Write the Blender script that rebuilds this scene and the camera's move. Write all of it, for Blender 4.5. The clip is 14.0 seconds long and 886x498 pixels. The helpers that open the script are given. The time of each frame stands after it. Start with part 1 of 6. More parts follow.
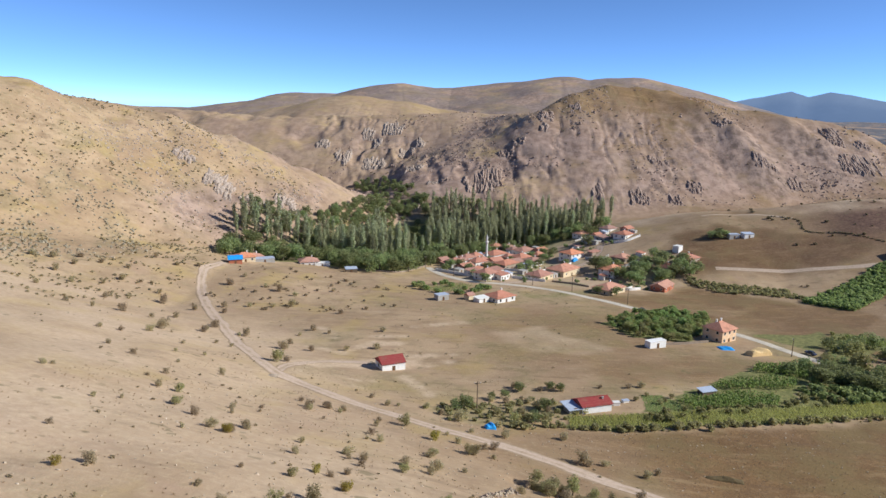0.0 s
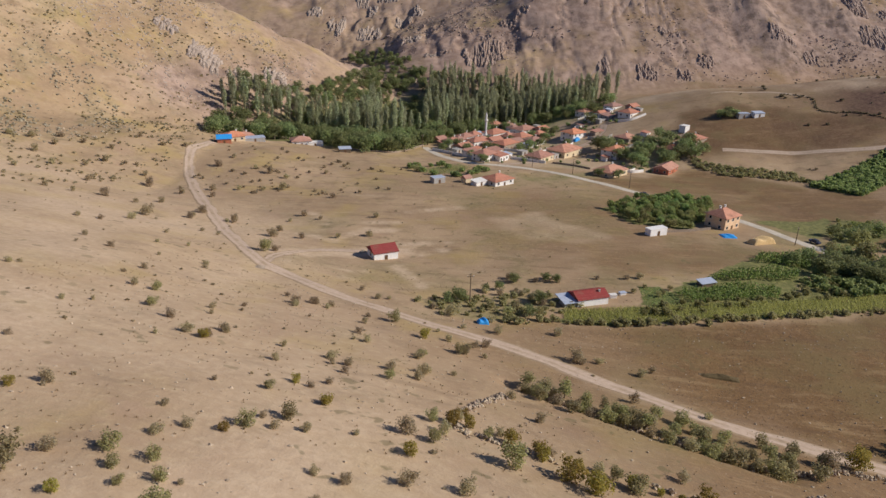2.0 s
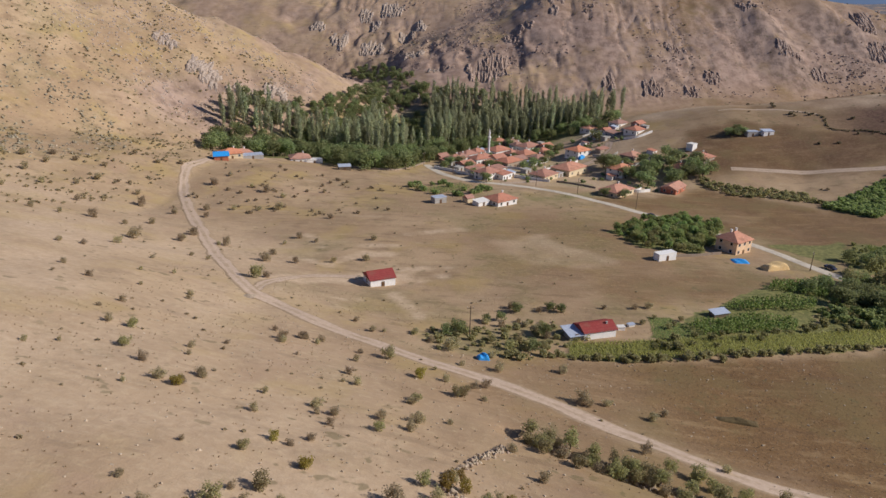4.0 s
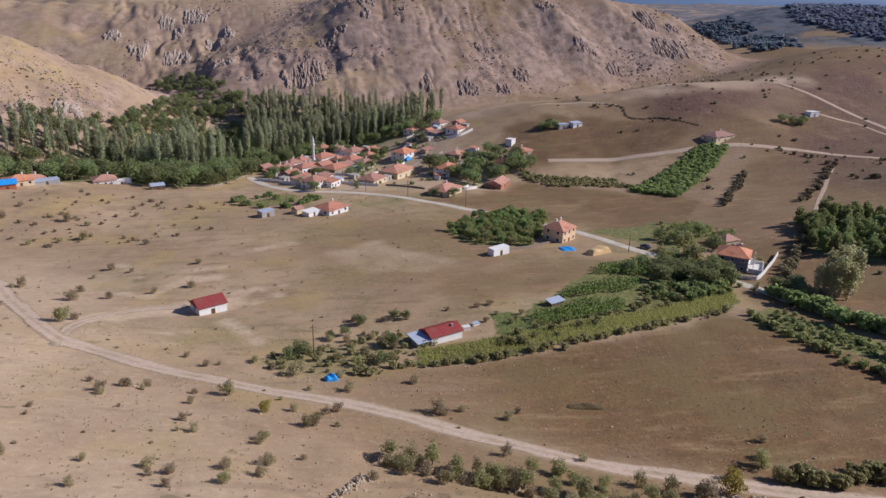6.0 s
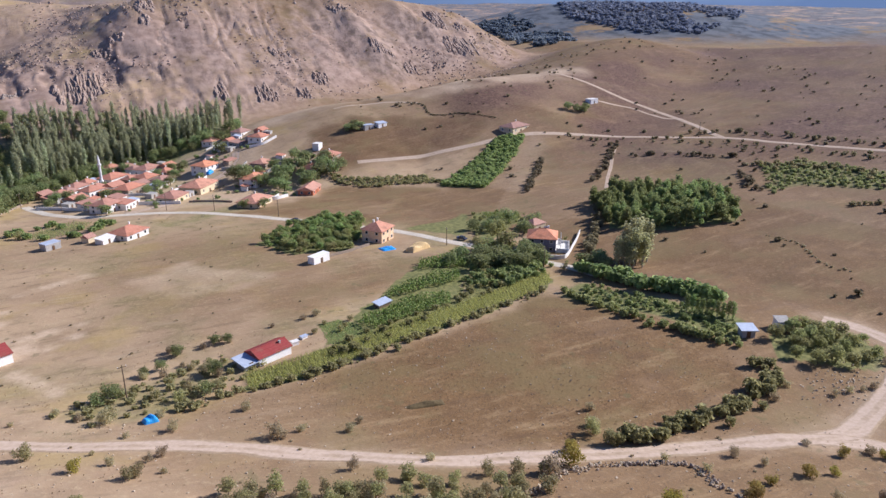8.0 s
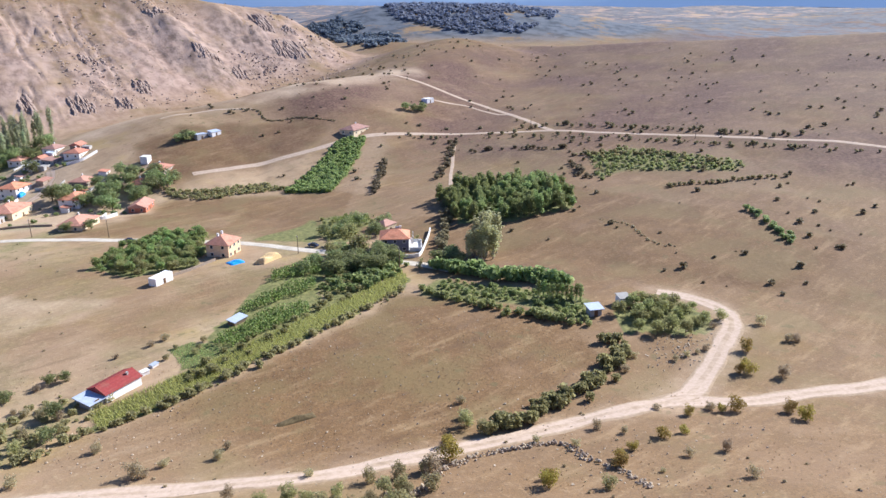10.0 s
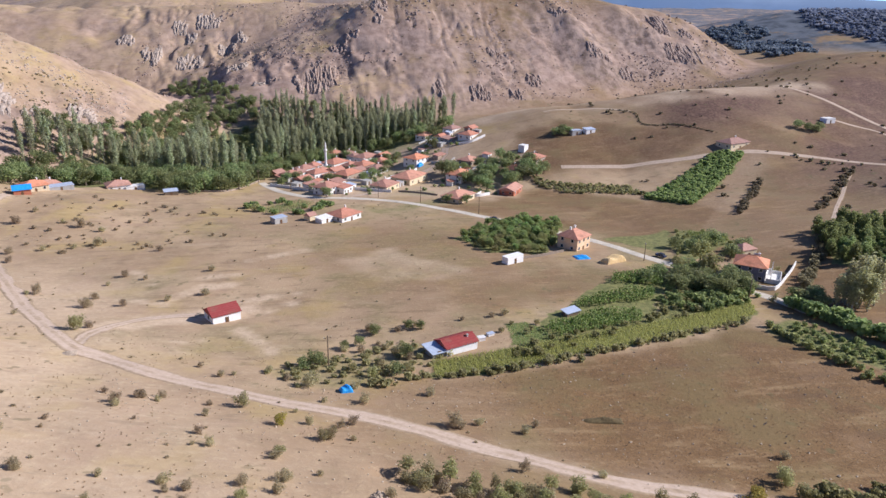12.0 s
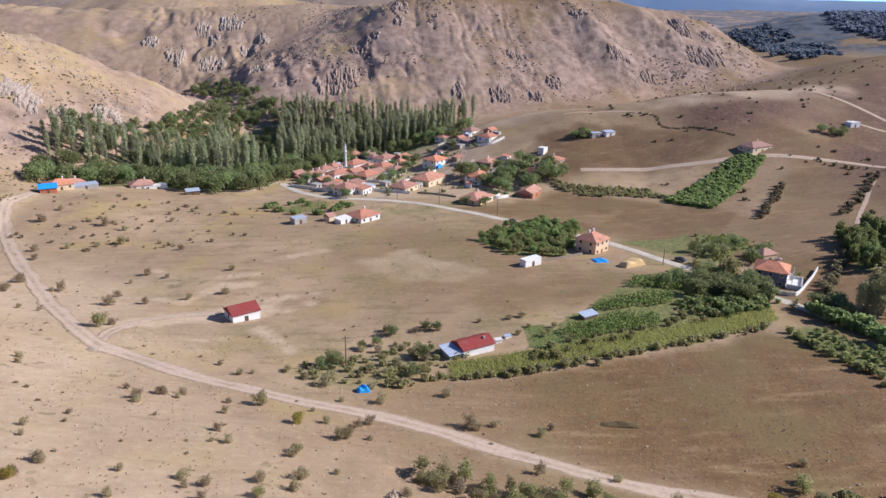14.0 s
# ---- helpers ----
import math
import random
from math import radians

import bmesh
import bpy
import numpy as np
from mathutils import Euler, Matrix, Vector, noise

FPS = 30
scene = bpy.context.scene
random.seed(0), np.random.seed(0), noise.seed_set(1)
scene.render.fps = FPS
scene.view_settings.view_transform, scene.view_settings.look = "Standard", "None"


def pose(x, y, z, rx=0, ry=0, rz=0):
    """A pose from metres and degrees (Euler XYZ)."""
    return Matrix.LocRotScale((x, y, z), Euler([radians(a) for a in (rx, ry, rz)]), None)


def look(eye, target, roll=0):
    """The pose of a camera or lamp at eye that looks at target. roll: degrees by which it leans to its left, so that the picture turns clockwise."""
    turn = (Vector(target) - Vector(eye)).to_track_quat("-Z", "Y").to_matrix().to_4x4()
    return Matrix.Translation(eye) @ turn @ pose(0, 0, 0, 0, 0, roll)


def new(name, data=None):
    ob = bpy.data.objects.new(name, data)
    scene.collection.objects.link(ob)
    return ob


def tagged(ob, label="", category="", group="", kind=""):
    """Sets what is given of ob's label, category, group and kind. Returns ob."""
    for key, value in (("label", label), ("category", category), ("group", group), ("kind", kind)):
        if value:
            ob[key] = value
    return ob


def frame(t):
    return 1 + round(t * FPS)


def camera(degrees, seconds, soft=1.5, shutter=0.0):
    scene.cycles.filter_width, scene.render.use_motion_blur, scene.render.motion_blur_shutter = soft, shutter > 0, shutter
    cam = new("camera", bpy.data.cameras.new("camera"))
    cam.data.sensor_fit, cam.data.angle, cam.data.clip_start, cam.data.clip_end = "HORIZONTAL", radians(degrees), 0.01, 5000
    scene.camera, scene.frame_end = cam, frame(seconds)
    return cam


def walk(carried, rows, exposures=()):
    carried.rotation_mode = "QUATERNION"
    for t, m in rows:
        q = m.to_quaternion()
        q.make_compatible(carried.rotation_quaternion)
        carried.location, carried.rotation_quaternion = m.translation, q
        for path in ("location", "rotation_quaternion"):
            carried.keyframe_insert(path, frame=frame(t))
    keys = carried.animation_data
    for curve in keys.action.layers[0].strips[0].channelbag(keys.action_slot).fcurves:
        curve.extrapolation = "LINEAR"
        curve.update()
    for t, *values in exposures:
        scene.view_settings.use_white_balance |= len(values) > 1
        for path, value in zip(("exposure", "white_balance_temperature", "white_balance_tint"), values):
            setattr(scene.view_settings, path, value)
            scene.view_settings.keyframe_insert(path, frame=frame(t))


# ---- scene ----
# ---- camera ----
def eye(x, y, z, yaw, pitch, roll):
    return pose(x, y, z, 90 + pitch, 0, yaw) @ pose(0, 0, 0, 0, 0, roll)


cam = camera(65.0, 14.0)
walk(cam, [
    (0.00, eye(-1.86, -28.86, 82.99, 0.00, -11.49, 1.42)),
    (0.50, eye(-1.45, -26.10, 83.31, -0.29, -20.17, 1.62)),
    (1.00, eye(-0.92, -23.50, 83.97, -0.35, -23.04, 1.75)),
    (1.50, eye(-0.38, -20.99, 84.25, -0.40, -22.96, 1.75)),
    (2.00, eye(0.10, -18.46, 84.27, -0.25, -21.81, 1.71)),
    (2.50, eye(0.71, -15.76, 84.40, 0.01, -20.86, 1.71)),
    (3.00, eye(1.24, -12.85, 84.63, 0.39, -20.86, 1.83)),
    (5.50, eye(1.28, -3.38, 84.57, -3.96, -20.47, 1.79)),
    (6.00, eye(1.03, -1.91, 84.07, -14.41, -20.11, 1.33)),
    (6.50, eye(0.65, -0.63, 83.84, -20.52, -19.94, 1.03)),
    (7.00, eye(0.46, 0.16, 83.90, -22.43, -19.90, 1.00)),
    (7.50, eye(0.36, 0.80, 83.97, -24.39, -19.88, 0.92)),
    (8.00, eye(1.40, 1.59, 83.34, -30.28, -19.70, 0.32)),
    (8.20, eye(1.56, 2.07, 82.93, -33.00, -19.62, 0.18)),
    (9.25, eye(0.60, 3.40, 83.20, -46.00, -19.55, 0.00)),
    (10.30, eye(-0.54, 3.97, 83.50, -39.50, -19.54, 0.03)),
    (10.50, eye(-0.74, 3.52, 83.71, -34.69, -19.57, 0.24)),
    (11.00, eye(-0.99, 2.09, 84.21, -23.08, -19.64, 0.98)),
    (11.50, eye(-0.26, 0.78, 84.63, -15.48, -19.77, 1.22)),
    (12.00, eye(0.01, 0.26, 84.96, -13.57, -19.82, 1.30)),
    (12.50, eye(-0.00, 0.00, 85.18, -13.00, -19.81, 1.31)),
    (13.00, eye(-0.03, -0.14, 85.32, -12.73, -19.79, 1.34)),
    (13.50, eye(-0.11, -0.23, 85.28, -12.42, -19.75, 1.32)),
    (14.00, eye(-0.02, -0.41, 85.33, -11.96, -19.74, 1.34)),
], exposures=[(0.0, 0.61, 6200, 6), (0.6, 0.35, 6750, 8), (3.0, 0.26, 6700, 11), (5.5, 0.27, 6300, 14), (6.0, 0.32, 6150, 16), (6.5, 0.55, 6100, 17), (7.5, 0.76, 6000, 16), (8.5, 0.97, 5950, 14), (10.5, 1.33, 5850, 10), (11.0, 1.23, 5900, 10), (12.0, 0.82, 6000, 14), (14.0, 0.72, 6000, 14)])

# ---- daylight ----
SUN_TURN, SUN_HEIGHT = radians(-7), radians(32)
world = bpy.data.worlds.new("world")
scene.world = world
world.use_nodes = True
wn = world.node_tree.nodes
sky = wn.new("ShaderNodeTexSky")
sky.sky_type, sky.sun_disc = "NISHITA", False
sky.sun_elevation, sky.sun_rotation = SUN_HEIGHT, radians(90) - SUN_TURN
sky.altitude, sky.air_density, sky.dust_density, sky.ozone_density = 9500, 1.0, 0.0, 4.0
world.node_tree.links.new(sky.outputs[0], wn["Background"].inputs[0])
wn["Background"].inputs[1].default_value = 0.13
sun_data = bpy.data.lights.new("sun", "SUN")
sun_data.energy, sun_data.angle, sun_data.color = 3.65, radians(0.55), (1.0, 0.94, 0.85)
sun = new("sun", sun_data)
toward = Vector((math.cos(SUN_TURN) * math.cos(SUN_HEIGHT), math.sin(SUN_TURN) * math.cos(SUN_HEIGHT), math.sin(SUN_HEIGHT)))
sun.matrix_world = look(toward * 400, (0, 0, 0))

# ---- materials ----
def material(name, rough=0.85, metal=0.0):
    m = bpy.data.materials.new(name)
    m.use_nodes = True
    b = m.node_tree.nodes["Principled BSDF"]
    b.inputs["Roughness"].default_value, b.inputs["Metallic"].default_value = rough, metal
    b.inputs["Specular IOR Level"].default_value = 0.25
    return m, m.node_tree.nodes, m.node_tree.links, b


def noise_at(nt, links, size, detail=4.0, rough=0.55, source=None):
    """Noise whose blotches are about size metres wide; returns its factor."""
    n = nt.new("ShaderNodeTexNoise")
    n.inputs["Scale"].default_value, n.inputs["Detail"].default_value, n.inputs["Roughness"].default_value = 1.0 / size, detail, rough
    if source is None:
        source = nt.new("ShaderNodeNewGeometry").outputs["Position"]
    links.new(source, n.inputs["Vector"])
    return n.outputs["Fac"]


def curve(nt, links, value, lo, hi):
    r = nt.new("ShaderNodeMapRange")
    r.interpolation_type = "SMOOTHSTEP"
    r.inputs["From Min"].default_value, r.inputs["From Max"].default_value = lo, hi
    links.new(value, r.inputs["Value"])
    return r.outputs["Result"]


def mix(nt, links, fac, a, b, mode="MIX"):
    n = nt.new("ShaderNodeMix")
    n.data_type, n.blend_type = "RGBA", mode
    for value, socket in ((fac, n.inputs["Factor"]), (a, n.inputs["A"]), (b, n.inputs["B"])):
        if isinstance(value, (int, float)):
            socket.default_value = value
        elif isinstance(value, tuple):
            socket.default_value = (*value, 1.0)
        else:
            links.new(value, socket)
    return n.outputs["Result"]


def times(nt, links, a, b, how="MULTIPLY"):
    n = nt.new("ShaderNodeMath")
    n.operation = how
    for value, socket in ((a, n.inputs[0]), (b, n.inputs[1])):
        if isinstance(value, (int, float)):
            socket.default_value = value
        else:
            links.new(value, socket)
    return n.outputs[0]


def bump(nt, links, b, height, strength, distance):
    n = nt.new("ShaderNodeBump")
    n.inputs["Strength"].default_value, n.inputs["Distance"].default_value = strength, distance
    links.new(height, n.inputs["Height"])
    links.new(n.outputs[0], b.inputs["Normal"])


def make_ground():
    m, nt, links, b = material("dry_land", 0.95)
    cover = nt.new("ShaderNodeAttribute")
    cover.attribute_name = "cover"
    split = nt.new("ShaderNodeSeparateColor")
    links.new(cover.outputs["Color"], split.inputs[0])
    more = nt.new("ShaderNodeAttribute")
    more.attribute_name = "rocky"
    geo = nt.new("ShaderNodeNewGeometry")
    pos = geo.outputs["Position"]
    big, mid = noise_at(nt, links, 55, 5, 0.6, pos), noise_at(nt, links, 9, 5, 0.6, pos)
    small, tiny = noise_at(nt, links, 1.6, 5, 0.65, pos), noise_at(nt, links, 0.35, 3, 0.6, pos)
    col = mix(nt, links, curve(nt, links, big, 0.35, 0.68), (0.365, 0.249, 0.150), (0.485, 0.347, 0.217))
    col = mix(nt, links, curve(nt, links, mid, 0.45, 0.75), col, (0.30, 0.205, 0.125))
    col = mix(nt, links, times(nt, links, curve(nt, links, small, 0.52, 0.75), 0.6), col, (0.52, 0.40, 0.24))
    # dry yellow grass
    col = mix(nt, links, times(nt, links, curve(nt, links, noise_at(nt, links, 24, 4, 0.6, pos), 0.50, 0.70), 0.65), col, (0.43, 0.312, 0.125))
    # reddish bare earth
    col = mix(nt, links, times(nt, links, curve(nt, links, noise_at(nt, links, 17, 5, 0.65, pos), 0.54, 0.70), 0.5), col, (0.40, 0.262, 0.178))
    # thin greyish weeds
    weed = times(nt, links, curve(nt, links, noise_at(nt, links, 13, 5, 0.7, pos), 0.52, 0.72), curve(nt, links, tiny, 0.40, 0.60))
    col = mix(nt, links, times(nt, links, weed, 0.6), col, (0.24, 0.20, 0.105))
    # faint streaks of bare and weedy ground
    lay = nt.new("ShaderNodeMapping")
    lay.inputs["Scale"].default_value, lay.inputs["Rotation"].default_value = (0.22, 1.0, 1.0), (0, 0, 0.25)
    links.new(pos, lay.inputs["Vector"])
    lines = noise_at(nt, links, 3.2, 4, 0.6, lay.outputs[0])
    col = mix(nt, links, times(nt, links, curve(nt, links, lines, 0.56, 0.72), 0.45), col, (0.50, 0.385, 0.26))
    col = mix(nt, links, times(nt, links, curve(nt, links, lines, 0.44, 0.30), 0.5), col, (0.20, 0.14, 0.085))
    # ploughed brown fields
    brown = mix(nt, links, curve(nt, links, mid, 0.25, 0.75), (0.172, 0.097, 0.042), (0.236, 0.138, 0.060))
    brown = mix(nt, links, times(nt, links, curve(nt, links, tiny, 0.52, 0.36), 0.7), brown, (0.095, 0.060, 0.034))
    brown = mix(nt, links, times(nt, links, curve(nt, links, small, 0.52, 0.75), 0.6), brown, (0.315, 0.215, 0.118))
    brown = mix(nt, links, times(nt, links, curve(nt, links, noise_at(nt, links, 0.8, 4, 0.7, pos), 0.54, 0.70), 0.38), brown, (0.40, 0.255, 0.125))
    straw = noise_at(nt, links, 4.5, 6, 0.68, lay.outputs[0])
    brown = mix(nt, links, times(nt, links, curve(nt, links, straw, 0.52, 0.68), 0.55), brown, (0.385, 0.262, 0.138))
    brown = mix(nt, links, times(nt, links, curve(nt, links, straw, 0.46, 0.33), 0.5), brown, (0.135, 0.082, 0.046))
    swath = noise_at(nt, links, 26, 5, 0.65, pos)
    brown = mix(nt, links, times(nt, links, curve(nt, links, swath, 0.46, 0.62), 0.65), brown, (0.205, 0.148, 0.064))
    brown = mix(nt, links, times(nt, links, curve(nt, links, swath, 0.46, 0.32), 0.45), brown, (0.27, 0.172, 0.096))
    col = mix(nt, links, split.outputs[0], col, brown)
    # dark dry heath
    heath = mix(nt, links, curve(nt, links, small, 0.35, 0.68), (0.100, 0.055, 0.040), (0.200, 0.116, 0.081))
    heath = mix(nt, links, times(nt, links, curve(nt, links, mid, 0.5, 0.72), 0.6), heath, (0.275, 0.170, 0.115))
    col = mix(nt, links, cover.outputs["Alpha"], col, heath)
    # green growth
    green = mix(nt, links, curve(nt, links, small, 0.35, 0.65), (0.125, 0.135, 0.048), (0.25, 0.235, 0.088))
    wobble = curve(nt, links, times(nt, links, split.outputs[1], times(nt, links, mid, 0.5, "ADD")), 0.15, 0.75)
    col = mix(nt, links, wobble, col, green)
    # bare pale soil
    pale = mix(nt, links, curve(nt, links, small, 0.35, 0.65), (0.53, 0.390, 0.268), (0.63, 0.48, 0.338))
    col = mix(nt, links, split.outputs[2], col, pale)
    # stony reddish soil of the mountain
    streak = nt.new("ShaderNodeMapping")
    streak.inputs["Scale"].default_value = (1.0, 1.0, 0.22)
    links.new(pos, streak.inputs["Vector"])
    flute = noise_at(nt, links, 7, 6, 0.65, streak.outputs[0])
    stony = mix(nt, links, curve(nt, links, flute, 0.34, 0.66), (0.285, 0.192, 0.152), (0.475, 0.336, 0.272))
    col = mix(nt, links, times(nt, links, times(nt, links, more.outputs["Fac"], 0.9), curve(nt, links, noise_at(nt, links, 60, 4, 0.65, pos), 0.34, 0.56)), col, stony)
    # rock, where it is steep and rocky
    up = nt.new("ShaderNodeSeparateXYZ")
    links.new(geo.outputs["True Normal"], up.inputs[0])
    rock = mix(nt, links, curve(nt, links, flute, 0.32, 0.66), (0.14, 0.098, 0.08), (0.41, 0.298, 0.24))
    rock = mix(nt, links, times(nt, links, curve(nt, links, noise_at(nt, links, 35, 4, 0.6, pos), 0.5, 0.7), 0.6), rock, (0.34, 0.247, 0.20))
    steep = curve(nt, links, times(nt, links, times(nt, links, 1.0, up.outputs[2], "SUBTRACT"), times(nt, links, times(nt, links, mid, 0.24), 0.10, "SUBTRACT"), "ADD"), 0.13, 0.30)
    col = mix(nt, links, times(nt, links, steep, more.outputs["Fac"]), col, rock)
    # thin scrub speckles over the hills
    speck = curve(nt, links, noise_at(nt, links, 3.4, 2, 0.5, pos), 0.64, 0.70)
    col = mix(nt, links, times(nt, links, times(nt, links, speck, curve(nt, links, big, 0.4, 0.6)), 0.55), col, (0.15, 0.13, 0.06))
    # woods on the far hills, with haze put into their blue-grey tone
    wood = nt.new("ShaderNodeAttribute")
    wood.attribute_name = "woods_haze"
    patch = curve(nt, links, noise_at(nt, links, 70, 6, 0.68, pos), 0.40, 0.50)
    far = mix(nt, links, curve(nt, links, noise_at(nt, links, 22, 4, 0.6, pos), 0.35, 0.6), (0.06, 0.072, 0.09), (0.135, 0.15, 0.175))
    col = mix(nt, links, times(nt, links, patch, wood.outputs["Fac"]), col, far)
    links.new(col, b.inputs["Base Color"])
    height = times(nt, links, times(nt, links, small, 1.0), times(nt, links, tiny, 0.35), "ADD")
    bump(nt, links, b, height, 0.4, 0.35)
    return m


def make_plain(name, a, c, size=0.6, rough=0.85, metal=0.0, relief=0.02, vary=0.0):
    """A surface of two close tones, blotched and slightly rough."""
    m, nt, links, b = material(name, rough, metal)
    coord = nt.new("ShaderNodeTexCoord").outputs["Object"]
    grain, stain = noise_at(nt, links, size, 5, 0.6, coord), noise_at(nt, links, size * 5, 3, 0.55, coord)
    col = mix(nt, links, curve(nt, links, grain, 0.3, 0.7), a, c)
    col = mix(nt, links, times(nt, links, curve(nt, links, stain, 0.5, 0.75), 0.5), col, tuple(v * 0.72 for v in a))
    if vary:
        info = nt.new("ShaderNodeObjectInfo")
        hsv = nt.new("ShaderNodeHueSaturation")
        links.new(times(nt, links, times(nt, links, info.outputs["Random"], vary), 1 - vary / 2, "ADD"), hsv.inputs["Value"])
        links.new(times(nt, links, times(nt, links, info.outputs["Random"], 0.03), 0.485, "ADD"), hsv.inputs["Hue"])
        links.new(col, hsv.inputs["Color"])
        col = hsv.outputs[0]
    links.new(col, b.inputs["Base Color"])
    if relief:
        bump(nt, links, b, grain, 0.5, relief)
    return m


def make_tiles(name, a, c, pitch=0.36):
    """Roof tiles in courses down the slope, weathered."""
    m, nt, links, b = material(name, 0.8)
    coord = nt.new("ShaderNodeTexCoord").outputs["Object"]
    wave = nt.new("ShaderNodeTexWave")
    wave.bands_direction = "Z"
    wave.inputs["Scale"].default_value, wave.inputs["Distortion"].default_value, wave.inputs["Detail"].default_value = 0.5 / pitch, 1.2, 2.0
    links.new(coord, wave.inputs["Vector"])
    grain, stain = noise_at(nt, links, 0.5, 4, 0.6, coord), noise_at(nt, links, 3.0, 4, 0.6, coord)
    info = nt.new("ShaderNodeObjectInfo")
    col = mix(nt, links, curve(nt, links, grain, 0.3, 0.7), a, c)
    col = mix(nt, links, times(nt, links, curve(nt, links, stain, 0.45, 0.75), 0.65), col, (0.25, 0.13, 0.085))
    col = mix(nt, links, times(nt, links, wave.outputs["Fac"], 0.25), col, tuple(v * 0.6 for v in a))
    hsv = nt.new("ShaderNodeHueSaturation")
    links.new(times(nt, links, times(nt, links, info.outputs["Random"], 0.35), 0.82, "ADD"), hsv.inputs["Value"])
    links.new(times(nt, links, times(nt, links, info.outputs["Random"], 0.3), 0.8, "ADD"), hsv.inputs["Saturation"])
    links.new(col, hsv.inputs["Color"])
    links.new(hsv.outputs[0], b.inputs["Base Color"])
    bump(nt, links, b, wave.outputs["Fac"], 0.5, 0.06)
    return m


def make_leaves(name, dark, light, vary=0.5):
    m, nt, links, b = material(name, 0.6)
    geo, info = nt.new("ShaderNodeNewGeometry"), nt.new("ShaderNodeObjectInfo")
    tone = mix(nt, links, geo.outputs["Random Per Island"], dark, light)
    hsv = nt.new("ShaderNodeHueSaturation")
    links.new(times(nt, links, times(nt, links, info.outputs["Random"], vary), 1 - vary / 2, "ADD"), hsv.inputs["Value"])
    links.new(times(nt, links, times(nt, links, info.outputs["Random"], 0.05), 0.475, "ADD"), hsv.inputs["Hue"])
    links.new(tone, hsv.inputs["Color"])
    links.new(hsv.outputs[0], b.inputs["Base Color"])
    shine = nt.new("ShaderNodeBsdfTranslucent")
    links.new(hsv.outputs[0], shine.inputs["Color"])
    both = nt.new("ShaderNodeMixShader")
    both.inputs[0].default_value = 0.55
    links.new(b.outputs[0], both.inputs[1])
    links.new(shine.outputs[0], both.inputs[2])
    links.new(both.outputs[0], nt["Material Output"].inputs["Surface"])
    return m


def make_track(name, dirt, pale, verge):
    """Bare wheel tracks, with a weedier crown and verges."""
    m, nt, links, b = material(name, 0.95)
    wear = nt.new("ShaderNodeAttribute")
    wear.attribute_name = "wear"
    pos = nt.new("ShaderNodeNewGeometry").outputs["Position"]
    grain, patchy = noise_at(nt, links, 0.9, 5, 0.6, pos), noise_at(nt, links, 5, 4, 0.6, pos)
    col = mix(nt, links, curve(nt, links, grain, 0.3, 0.7), dirt, pale)
    bare = curve(nt, links, times(nt, links, wear.outputs["Fac"], times(nt, links, patchy, 0.6, "SUBTRACT"), "ADD"), 0.05, 0.65)
    col = mix(nt, links, bare, mix(nt, links, curve(nt, links, grain, 0.4, 0.6), verge, tuple(v * 1.25 for v in verge)), col)
    links.new(col, b.inputs["Base Color"])
    bump(nt, links, b, grain, 0.5, 0.05)
    return m


GROUND = make_ground()
DIRT = make_track("dirt_track", (0.49, 0.365, 0.272), (0.58, 0.448, 0.345), (0.33, 0.24, 0.155))
ASPHALT = make_plain("pale_worn_asphalt", (0.54, 0.475, 0.385), (0.66, 0.59, 0.49), 1.2, 1.0, 0, 0.01)
TILE = make_tiles("orange_roof_tiles", (0.58, 0.245, 0.15), (0.70, 0.355, 0.245))
OLD_TILE = make_tiles("faded_roof_tiles", (0.42, 0.185, 0.13), (0.56, 0.29, 0.215))
RED_SHEET = make_tiles("red_sheet_metal", (0.30, 0.03, 0.028), (0.36, 0.05, 0.042), 0.5)
GREY_SHEET = make_plain("grey_blue_sheet_metal", (0.46, 0.52, 0.64), (0.56, 0.62, 0.73), 0.8, 0.6, 0.2, 0.01)
FRESH_WHITE = make_plain("fresh_whitewash", (0.84, 0.83, 0.81), (0.90, 0.89, 0.87), 0.7, 0.85, 0, 0.01)
WHITE_WALL = make_plain("white_painted_plaster", (0.72, 0.70, 0.67), (0.82, 0.80, 0.77), 0.7, 0.9, 0, 0.01)
CREAM_WALL = make_plain("cream_plaster", (0.62, 0.50, 0.33), (0.72, 0.60, 0.42), 0.7, 0.9, 0, 0.01)
ORANGE_WALL = make_plain("peach_plaster", (0.76, 0.52, 0.32), (0.84, 0.60, 0.40), 0.7, 0.9, 0, 0.01)
# farmhouse walls away from the sun, their shade put into the plaster colour
SHADED_WALL = make_plain("shade_darkened_plaster", (0.15, 0.155, 0.21), (0.20, 0.205, 0.26), 0.7, 0.9, 0, 0.01)
STONE_WALL = make_plain("rubble_and_mud_wall", (0.26, 0.20, 0.15), (0.42, 0.34, 0.27), 0.35, 0.95, 0, 0.06)
BRICK_WALL = make_plain("bare_red_brick", (0.42, 0.14, 0.08), (0.52, 0.20, 0.12), 0.3, 0.9, 0, 0.02)
GREY_WALL = make_plain("bare_concrete", (0.36, 0.34, 0.32), (0.46, 0.44, 0.41), 0.6, 0.9, 0, 0.02)
FRAME = make_plain("window_frame_paint", (0.62, 0.60, 0.56), (0.72, 0.70, 0.66), 0.3, 0.6, 0, 0)
GLASS = make_plain("dark_window_glass", (0.02, 0.025, 0.03), (0.04, 0.045, 0.05), 0.6, 0.12, 0, 0)
DOOR = make_plain("brown_door_paint", (0.12, 0.065, 0.035), (0.17, 0.095, 0.05), 0.4, 0.7, 0, 0)
